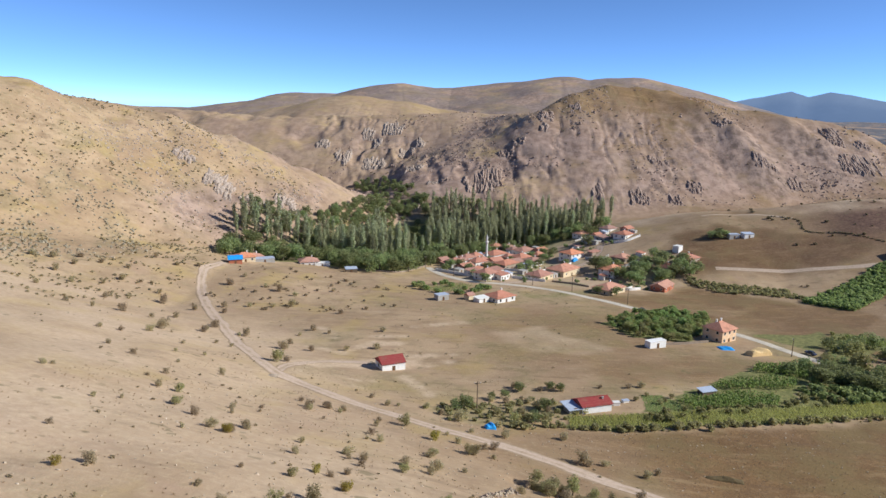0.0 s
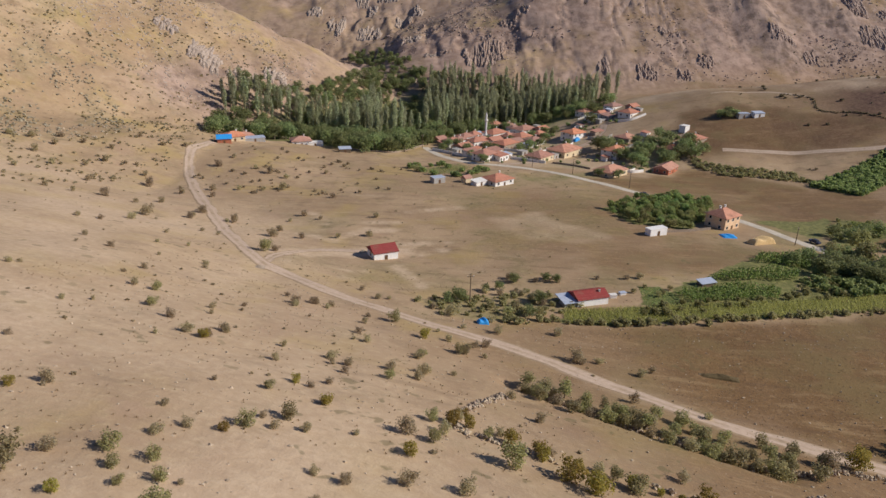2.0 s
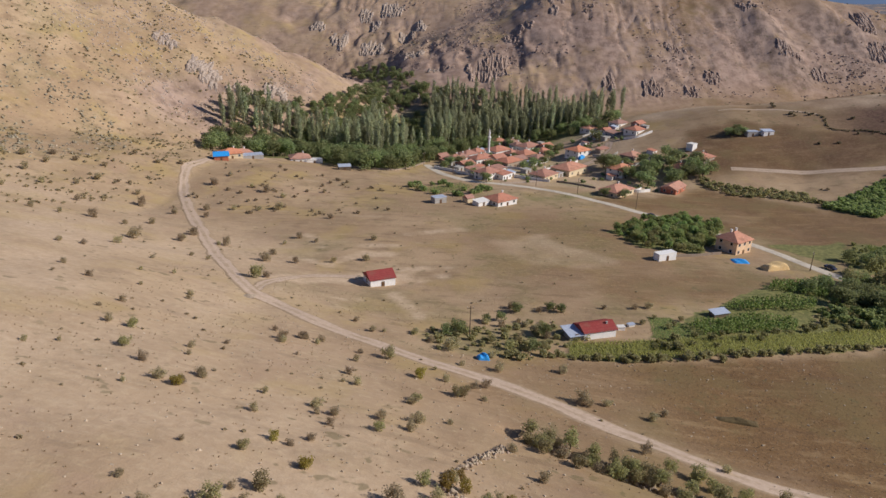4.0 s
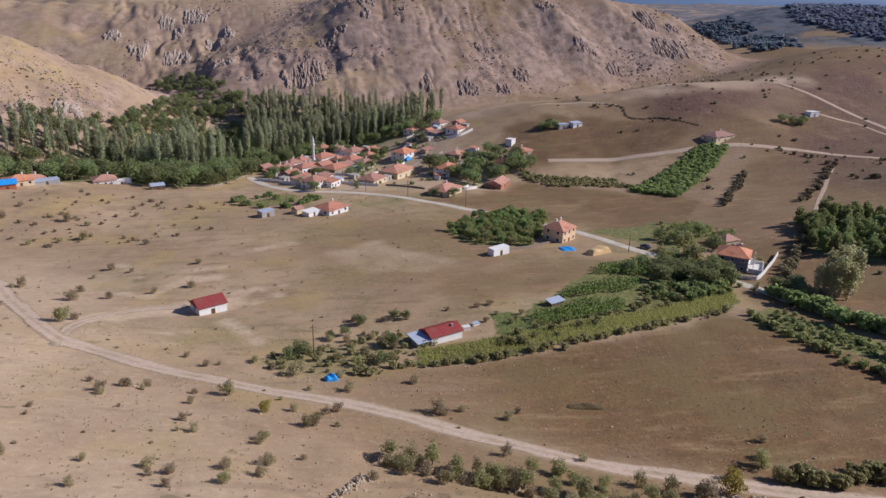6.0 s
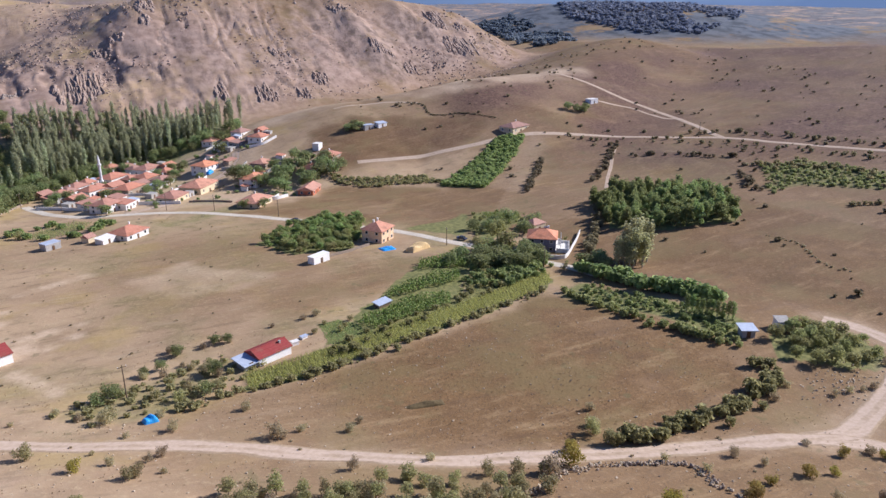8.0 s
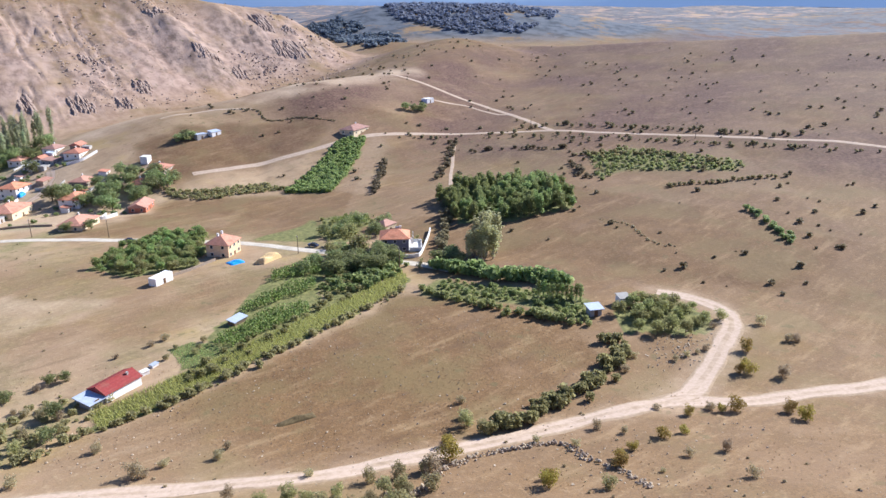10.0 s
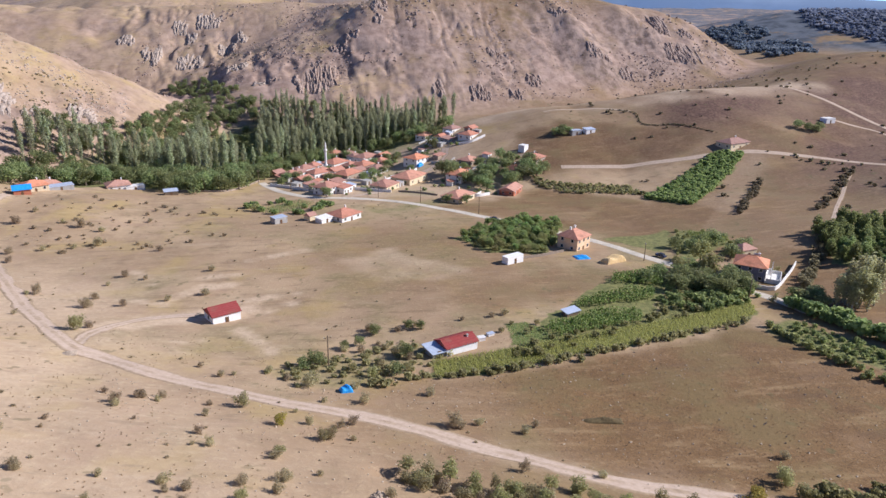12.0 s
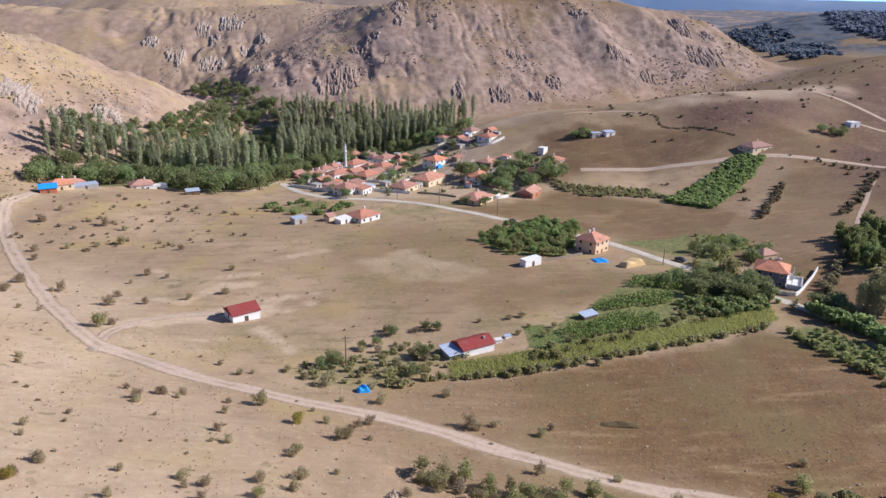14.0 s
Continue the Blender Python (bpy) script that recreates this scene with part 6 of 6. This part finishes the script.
hedge("hedge", "low dark scrub along a field wall on the knoll", [(216, 433), (229, 422), (227, 404), (243, 395), (252, 384), (260, 374)], DARK_SCRUB, (0.8, 1.8), 1.0, 0.4, 61, 0.8)
road("footpath", [(176, 448), (190, 446), (210, 439.6), (228, 425)], 2.2, DIRT, "faint pale path over the knoll", 0.08, 0.3, 9)
r2 = np.random.default_rng(63)
many_shrubs("far_wood", "dark oak wood on the far valley side, tinted blue for haze", [p for p in scatter([(640, 1005), (602, 862), (525, 708), (555, 690), (610, 712), (690, 825), (683, 900), (705, 1010)], 7.5, r2) if fbm(p[0], p[1], 45, 2, 64) > -0.3], FOREST_LEAF, (5.0, 12.0), 40, 0.34, 64, 0.8, "wood")

many_shrubs("far_wood", "dark wood over the far hill, tinted blue for haze", [p for p in scatter([(800, 991), (752, 906), (758, 800), (773, 735), (826, 701), (940, 735), (1040, 800), (980, 915), (860, 1010)], 7.5, r2) if fbm(p[0], p[1], 60, 3, 65) > -0.5], FOREST_LEAF, (5.0, 11.0), 36, 0.34, 66, 0.7, "wood")

# ---- single trees ----
VILLAGE_TREES = [(57, 429), (65, 425), (0, 384), (16, 363), (92, 388), (97, 384), (128, 391), (120, 379), (110, 362), (122, 354), (132, 361), (114, 387), (146, 364), (140, 372), (97, 438), (104, 366), (126, 374), (116, 369), (88, 318), (79, 322), (72, 432), (30, 384), (46, 388), (106, 358), (100, 366), (119, 378), (124, 366), (112, 374), (131, 381), (95, 376), (108, 350), (127, 358), (136, 366), (3, 392), (60, 404), (67, 438), (8, 396), (26, 390), (42, 414), (28, 421), (14, 380), (52, 395), (76, 402), (40, 446), (66, 420), (22, 344), (104, 384), (140, 360)]
HOMESTEAD = tree_kind("garden_tree", [broad_parts(s, 6.5, 6.5, GROVE_LEAF, 800, 0.44) for s in (61, 62, 63)], "leafy dark green tree beside the houses", "trees beside houses")
for x, y in VILLAGE_TREES:
    plant(HOMESTEAD[pick.randrange(3)], x, y, pick.uniform(1.2, 1.85) if x > 90 else pick.uniform(0.8, 1.3), pick.uniform(0, 360), 0.85)
for x, y in ((126, 183), (130, 179.5), (136, 182), (140.5, 181), (124.5, 188), (131, 187), (137, 190), (120, 181), (138.5, 179), (152, 222), (159, 229), (167, 230), (170, 218), (160, 210), (148, 228), (154, 158), (150, 163), (158, 165), (133, 195), (139, 197), (143.5, 187.5), (145.5, 182.5), (128, 192), (121, 194), (115, 191), (129, 179), (134, 175), (142, 176), (136, 199)):
    plant(HOMESTEAD[pick.randrange(3)], x, y, pick.uniform(0.9, 1.3), pick.uniform(0, 360), 0.8)
for x, y, s in ((5.5, 145.5, 0.75), (2.5, 144, 0.6), (27, 147.5, 0.7), (23, 137.5, 0.55), (21.5, 164, 0.6), (31, 166, 0.5), (34, 165, 0.5), (17, 158, 0.5), (13, 156.5, 0.45)):
    plant(HOMESTEAD[pick.randrange(3)], x, y, s, pick.uniform(0, 360), 0.9)
for x, y in ((172, 404), (176, 405), (168, 405), (174, 408), (322, 371), (327, 369), (331, 372), (317, 374)):
    plant(HOMESTEAD[pick.randrange(3)], x, y, pick.uniform(0.9, 1.2), pick.uniform(0, 360), 0.8)
for x, y in ((159.9, 158.6), (164.5, 160.2), (161.9, 155), (168, 158.1), (167.4, 154.6), (173.9, 158.8), (171.9, 164.2), (163, 157.5), (166, 162.5), (170, 160.5), (176, 163), (166, 157.5), (169.5, 157), (164, 155.5), (172, 161.5)):
    plant(FIELD_POPLARS[pick.randrange(3)], x, y, pick.uniform(0.85, 1.15), pick.uniform(0, 360), pick.uniform(0.5, 0.85))
for x, y, s in ((147, 209.5, 1.5), (140.3, 194.5, 1.45), (131, 197, 1.1), (134, 203, 1.0)):
    plant(OLIVES[pick.randrange(3)], x, y, s * 1.2, pick.uniform(0, 360), 1.0)
hedge("hedge", "dark thorny hedge along a dry ditch", [(153, 158), (160, 168.5), (167.2, 179.3), (182.7, 194.4), (202, 213.4), (221, 233)], DARK_SCRUB, (1.6, 4.8), 1.3, 1.3, 41)
GREEN_POPLARS = tree_kind("poplar_tree", [poplar_parts(s, ORCHARD_LEAF, 1.0, 1.7) for s in (25, 26)], "small bright green poplar at the end of a hedge", "poplars at the hedge end")
for k in range(10):
    x, y = 147.4 + k * 0.8, 118.5 - k * 1.05
    plant(GREEN_POPLARS[pick.randrange(2)], x, y, pick.uniform(0.42, 0.55), pick.uniform(0, 360), 0.55)


# ---- minaret ----
def minaret(x, y):
    root = thing("minaret", pose(x, y, ground(x, y)) @ Matrix.Diagonal((1.0, 1.0, 1.04, 1)), "slim white minaret with a pointed cap among the houses", "minaret")
    bm = bmesh.new()
    box(bm, 0, 0, -1, 2.2, 2.2, 5.0)
    rod(bm, (0, 0, 4.0), (0, 0, 5.0), 1.1, 0.75, 12)
    part("base", bm, WHITE_WALL, root)
    bm = bmesh.new()
    rod(bm, (0, 0, 4.9), (0, 0, 12.6), 0.75, 0.68, 14)
    part("shaft", bm, WHITE_WALL, root)
    bm = bmesh.new()
    rod(bm, (0, 0, 12.0), (0, 0, 12.6), 0.7, 1.15, 14)
    rod(bm, (0, 0, 12.6), (0, 0, 13.3), 1.15, 1.15, 14)
    part("balcony", bm, WHITE_WALL, root)
    bm = bmesh.new()
    rod(bm, (0, 0, 13.3), (0, 0, 15.2), 0.6, 0.6, 12)
    part("lantern", bm, WHITE_WALL, root)
    bm = bmesh.new()
    rod(bm, (0, 0, 15.2), (0, 0, 18.2), 0.78, 0.04, 12)
    part("cap", bm, WHITE_WALL, root, "pale cone cap")


minaret(27.2, 424)


# ---- sheds and yards ----
def shed(x, y, turn, w, d, h, roof, rise, walls, tiles, words):
    house(x, y, turn, w, d, h, roof, rise, walls, tiles, words, over=0.25, wins=(1, 0) if w > 5 else (0, 0), chimneys=0, name="shed", group="sheds")


shed(17, 291.5, 41, 6.5, 4, 2.2, "shed", 0.5, WHITE_WALL, WHITE_WALL, "low white annex beside the orange-roofed house")
shed(-2, 294, 30, 6, 4, 2.8, "flat", 0, GREY_WALL, GREY_SHEET, "grey-blue shed with a flat sheet roof")
shed(11.5, 296.5, 41, 4, 3.5, 2.4, "gable", 1.0, CREAM_WALL, OLD_TILE, "little tiled outhouse beside shrubs")
shed(143.5, 394, 42, 5, 4, 4.0, "flat", 0, WHITE_WALL, WHITE_WALL, "white boxy outbuilding with a flat roof")
shed(97, 417, 42, 9, 4, 2.4, "shed", 0.6, STONE_WALL, OLD_TILE, "low stone stable with a faded tile roof")
shed(-104.5, 361, 25, 11, 6, 2.4, "flat", 0, GREY_WALL, GREY_SHEET, "long grey barn with a flat sheet roof")
shed(-74, 376, 20, 9, 5, 2.4, "flat", 0, WHITE_WALL, WHITE_WALL, "white low annex beside the grove")
shed(-54.5, 361, 15, 6.5, 4, 2.4, "shed", 0.6, WOOD, GREY_SHEET, "dark wooden shed with a grey sheet roof")
shed(161.5, 99.5, -30, 3.2, 3, 2.4, "shed", 0.4, WHITE_WALL, GREY_WALL, "small whitewashed hut in the walled plot")
shed(181, 404, 10, 7, 4, 3.0, "flat", 0, GREY_WALL, GREY_SHEET, "blue-grey shed on the knoll")
shed(190, 404, 15, 7, 4, 2.6, "shed", 0.6, WHITE_WALL, GREY_SHEET, "pale shed on the knoll")
shed(349, 386, 10, 8, 5, 3.0, "flat", 0, WHITE_WALL, WHITE_WALL, "lone white hut beside dark trees")
shed(168, 214, 10, 7, 6, 3.2, "hip", 1.5, CREAM_WALL, TILE, "small tiled outhouse behind the farmhouse")
shed(47.8, 154, 8, 1.8, 1.2, 0.9, "flat", 0, WHITE_WALL, WHITE_WALL, "small white outhouse beside the cottage")
shed(51, 156.5, 20, 1.8, 1.0, 0.6, "flat", 0, WHITE_WALL, GREY_SHEET, "low white trough shelter beside the cottage")


def yard_wall(name, label, line, h, thick, mat):
    pts = resample(line, 1.2)
    bm = bmesh.new()
    for a, b in zip(pts, pts[1:]):
        run = b - a
        box(bm, (a.x + b.x) / 2, (a.y + b.y) / 2, ground((a.x + b.x) / 2, (a.y + b.y) / 2) - 0.3, run.length + 0.04, thick, h + 0.3, math.degrees(math.atan2(run.y, run.x)))
    return tagged(new(name, mesh_of(bm, mat, name)), label, "wall")


yard_wall("yard_wall", "white curved yard wall beside the farmhouse", [(147, 181), (149, 177.4), (152, 175.8), (158, 180.2), (165, 186.4), (172, 192.5), (178, 198)], 1.4, 0.3, WHITE_WALL)
yard_wall("garden_wall", "low pale garden wall along the orchard", [(83, 223), (92, 225.5), (102, 229)], 1.0, 0.3, STONE_WALL)
for line in ([(-6, 384), (4, 374), (14, 362)], [(14, 372), (24, 366), (36, 368)], [(38, 362), (46, 356), (56, 351)], [(62, 372), (58, 382), (64, 390)], [(88, 340), (98, 334), (106, 338)], [(98, 388), (106, 384), (114, 386)], [(112, 428), (120, 426), (130, 430)]):
    yard_wall("yard_wall", "whitewashed yard wall between village houses", line, 1.5, 0.35, WHITE_WALL)
yard_wall("yard_wall", "crumbling stone wall at the village edge", [(-52, 372), (-30, 370), (-20, 384), (-12, 398)], 0.9, 0.5, STONE_WALL)


# ---- dry stone walls ----
def stone_pieces():
    out = []
    t = np.random.default_rng(3)
    for k in range(6):
        bm = bmesh.new()
        bmesh.ops.create_icosphere(bm, subdivisions=1, radius=0.5)
        for v in bm.verts:
            v.co *= 1 + 0.22 * t.normal()
            v.co.z *= 0.75
        out.append(mesh_of(bm, STONE, "stone"))
    return out


PIECES = stone_pieces()


def dry_wall(line, count, label, seed):
    t = random.Random(seed)
    pts = resample(line, 0.5)
    root = thing("dry_stone_wall", pose(pts[0].x, pts[0].y, ground(pts[0].x, pts[0].y)), label, "wall")
    back = root.matrix_basis.inverted()
    for k in range(count):
        p = pts[t.randrange(len(pts))]
        x, y = p.x + t.gauss(0, 0.45), p.y + t.gauss(0, 0.45)
        off = math.hypot(x - p.x, y - p.y)
        s = t.uniform(0.35, 0.85)
        ob = part("stone", t.choice(PIECES), None, root)
        ob.matrix_basis = back @ pose(x, y, ground(x, y) + max(0.05, t.uniform(0.0, 0.75) - off * 0.6), t.uniform(0, 360), t.uniform(0, 360), t.uniform(0, 360)) @ Matrix.Diagonal((s, s, s, 1))


dry_wall([(16, 57.5), (10.2, 59.7), (4.5, 61.5), (2.8, 64.8), (5.4, 72.2), (8.5, 77.5), (11.5, 82)], 240, "tumbled dry stone wall round an old pen", 1)
dry_wall([(17, 90.3), (23, 86.8), (31.2, 81.3), (39.2, 77.4), (47, 74), (57, 71.4), (66, 74)], 260, "long collapsed dry stone wall under bushes", 2)
dry_wall([(66, 75), (75, 74.5), (83, 71.5), (90, 67), (88, 60), (87.5, 53), (84, 46)], 280, "dark tumbled dry stone wall bending from the track", 3)
for p in resample([(2, 60), (3, 68), (7, 64.5), (13.6, 58.8), (20, 57.5), (26.4, 54), (32.2, 52.1), (37, 51.6), (43.2, 53.3), (50, 54.4), (58, 56.6)], 2.3):
    shrub(p.x + pick.gauss(0, 0.6), p.y + pick.gauss(0, 0.6), pick.uniform(1.4, 3.0), pick.choice(("yellow", "green", "dry", "yellow", "dry")), pick.uniform(0.9, 1.3), pick)
for p in resample([(16.5, 90.2), (23, 86.6), (31.2, 81.2), (39.2, 77.2), (47, 73.8), (57, 71)], 2.3):
    shrub(p.x + pick.gauss(0, 0.5), p.y + pick.gauss(0, 0.5), pick.uniform(1.4, 2.8), pick.choice(("green", "dry", "dry", "dry")), pick.uniform(0.95, 1.35), pick)
WILLOWS = tree_kind("willow_tree", [broad_parts(s, 5, 4.6, GREEN_SCRUB, 520, 0.34) for s in (81, 82, 83)], "small grey-green willow on an old field bank", "willows of the field bank")
for p in resample([(17, 91), (23.6, 87.6), (32, 82.2), (40, 78.2), (48, 74.8), (58, 72)], 3.0):
    plant(WILLOWS[pick.randrange(3)], p.x + pick.gauss(0, 0.5), p.y + pick.gauss(0, 0.5), pick.uniform(0.5, 0.85), pick.uniform(0, 360), pick.uniform(0.9, 1.15))
dry_wall([(28, 56), (38, 54), (50, 58), (58, 64)], 120, "low heap of field stones along a terrace", 4)


# ---- heaps and covers ----
def heap(name, label, category, x, y, turn, w, d, h, mat, seed, boxy=2.0):
    bm = bmesh.new()
    n, m = 22, 14
    t = np.random.default_rng(seed)
    grid = []
    for j in range(m + 1):
        row = []
        for i in range(n + 1):
            u, v = 2 * i / n - 1, 2 * j / m - 1
            e = max(0.0, 1 - abs(u) ** boxy) ** 0.6 * max(0.0, 1 - abs(v) ** boxy) ** 0.6
            row.append(bm.verts.new((u * w / 2, v * d / 2, h * e * (0.85 + 0.15 * math.sin(5 * u + 2 * v)) + 0.02 * t.normal() * (e > 0) - 0.08)))
        grid.append(row)
    for j in range(m):
        for i in range(n):
            bm.faces.new((grid[j][i], grid[j][i + 1], grid[j + 1][i + 1], grid[j + 1][i]))
    data = mesh_of(bm, mat, name)
    ob = new(name, data)
    ob.matrix_basis = pose(x, y, ground(x, y), 0, 0, turn)
    return tagged(ob, label, category)


heap("tarpaulin", "bright blue plastic sheet over a heap beside the track", "tarpaulin", 10.8, 129.6, 10, 2.8, 2.3, 1.5, BLUE_TARP, 1, 4.0)
heap("tarpaulin", "round blue plastic sheet spread beside the peach house", "tarpaulin", 106, 221.5, 0, 5.8, 5.2, 0.9, BLUE_TARP, 2, 2.4)
heap("tarpaulin", "small blue sheet hung by a village house", "tarpaulin", 83, 409.5, 40, 5.0, 2.6, 2.4, BLUE_TARP, 3, 4.0)
heap("hay_mound", "long ochre straw heap beside the road", "heap", 115, 214.5, 20, 9.8, 4.2, 2.5, YELLOW_TARP, 4, 5.0)
heap("soil_mound", "low dark bank of weeds in the brown field", "mound", 61, 111, -10, 8.5, 2.2, 0.9, WEEDS, 5, 2.0)
heap("rubble_mound", "pale spoil heap beside the red-roofed house", "heap", -24.5, 188, 30, 2.6, 2.0, 0.8, STONE, 6, 2.0)
heap("rubble_mound", "pale spoil heap beside the track", "heap", -48, 151, 10, 4.0, 2.4, 0.5, STONE, 7, 2.0)


# ---- poles, car ----
def utility_pole(x, y, h, turn):
    root = thing("utility_pole", pose(x, y, ground(x, y), 0, 0, turn), "weathered wooden utility pole with a crossarm", "pole", "utility poles")
    bm = bmesh.new()
    rod(bm, (0, 0, -0.5), (0, 0, h), 0.17, 0.11, 8)
    part("post", bm, WOOD, root)
    bm = bmesh.new()
    box(bm, 0, 0.12, h - 0.7, 1.8, 0.1, 0.12)
    part("crossarm", bm, WOOD, root)
    for k in (-0.8, 0.0, 0.8):
        bm = bmesh.new()
        rod(bm, (k, 0.12, h - 0.58), (k, 0.12, h - 0.34), 0.05, 0.07, 8)
        part("insulator", bm, WHITE_WALL, root, "white ceramic insulator")


for x, y, h, turn in ((8.1, 142.6, 8.8, 10), (-12.3, 391, 8, 40), (4.7, 365.3, 8, 40), (47.4, 338.7, 8, 60), (66, 323, 8, 60), (88, 296, 8, 60), (112, 243, 7, 60), (127, 214, 7, 70), (364, 184, 9, 80), (345, 285, 9, 60), (140, 172, 7, 60)):
    utility_pole(x, y, h, turn)


def car(x, y, turn):
    root = thing("car", pose(x, y, ground(x, y) + 0.1, 0, 0, turn), "dark blue car parked beside the paved road", "car")
    bm = bmesh.new()
    box(bm, 0, 0, 0.35, 4.2, 1.7, 0.6, 0, 0.12)
    part("body", bm, DARK_PAINT, root)
    bm = bmesh.new()
    top = box(bm, -0.2, 0, 0.93, 2.3, 1.5, 0.55)
    for v in top:
        if v.co.z > 1.2:
            v.co.x, v.co.y = v.co.x * 0.75, v.co.y * 0.85
    part("cabin", bm, GLASS, root, "dark glazed cabin")
    for wx in (-1.3, 1.3):
        for wy in (-0.8, 0.8):
            bm = bmesh.new()
            rod(bm, (wx, wy - 0.1, 0.32), (wx, wy + 0.1, 0.32), 0.32, 0.32, 14)
            wheel = part("wheel", bm, RUBBER, root)
            bm = bmesh.new()
            rod(bm, (wx, wy - 0.115, 0.32), (wx, wy + 0.115, 0.32), 0.18, 0.18, 10)
            part("rim", bm, METAL, wheel)


car(135.5, 217, 115)
car(91, 282, 130)


# weeds and bushes between the village houses
many_shrubs("yard_bushes", "small green bushes and weeds between the village houses", [p for p in ((r.uniform(-8, 140), r.uniform(330, 468)) for k in range(230)) if inside(np.array(p[0]), np.array(p[1]), VILLAGE_YARDS) and fbm(p[0], p[1], 22, 2, 61) > -0.1], GROVE_LEAF, (0.9, 4.2), 90, 0.22, 40, 0.85, "bushes")


# sheds, lean-tos and yard walls squeezed between the old houses
t = random.Random(17)
for x, y in ((4, 394), (0, 402), (16, 411), (27, 400), (24, 441), (47, 437), (58, 437), (64, 458), (40, 446), (10, 423), (52, 400), (46, 376), (63, 369), (92, 366), (90, 436), (112, 455), (103, 437), (128, 441), (138, 371), (106, 383), (122, 398), (36, 365), (20, 379), (8, 377)):
    w = t.uniform(3.5, 6.5)
    walls, tiles, kind = t.choice(((STONE_WALL, OLD_TILE, "rough stone shed under a faded tile roof"), (WHITE_WALL, GREY_SHEET, "whitewashed shed under a grey sheet roof"), (GREY_WALL, GREY_WALL, "bare concrete shed with a flat slab"), (WHITE_WALL, OLD_TILE, "whitewashed lean-to under faded tiles")))
    house(x, y, t.choice((42, 48, 132)) + t.uniform(-6, 6), w, t.uniform(3, 4.5), t.uniform(2.2, 2.9), "flat" if tiles is GREY_WALL else "shed", 0.6, walls, tiles, kind + " between village houses", over=0.25, wins=(1, 0), chimneys=0, name="shed", group="sheds")
for line in ([(3, 386), (10, 380), (18, 372)], [(30, 390), (41, 387), (47, 381)], [(60, 352), (70, 346), (78, 338)], [(88, 340), (97, 336), (103, 344)], [(62, 392), (72, 396), (80, 404)], [(90, 410), (98, 402), (104, 406)], [(112, 376), (120, 384), (116, 392)], [(92, 458), (100, 460), (108, 458)], [(134, 384), (142, 388), (150, 386)], [(16, 400), (22, 394), (30, 392)]):
    yard_wall("yard_wall", "low rubble yard wall between the village houses", line, t.uniform(0.9, 1.5), 0.4, t.choice((STONE_WALL, GREY_WALL, WHITE_WALL)))
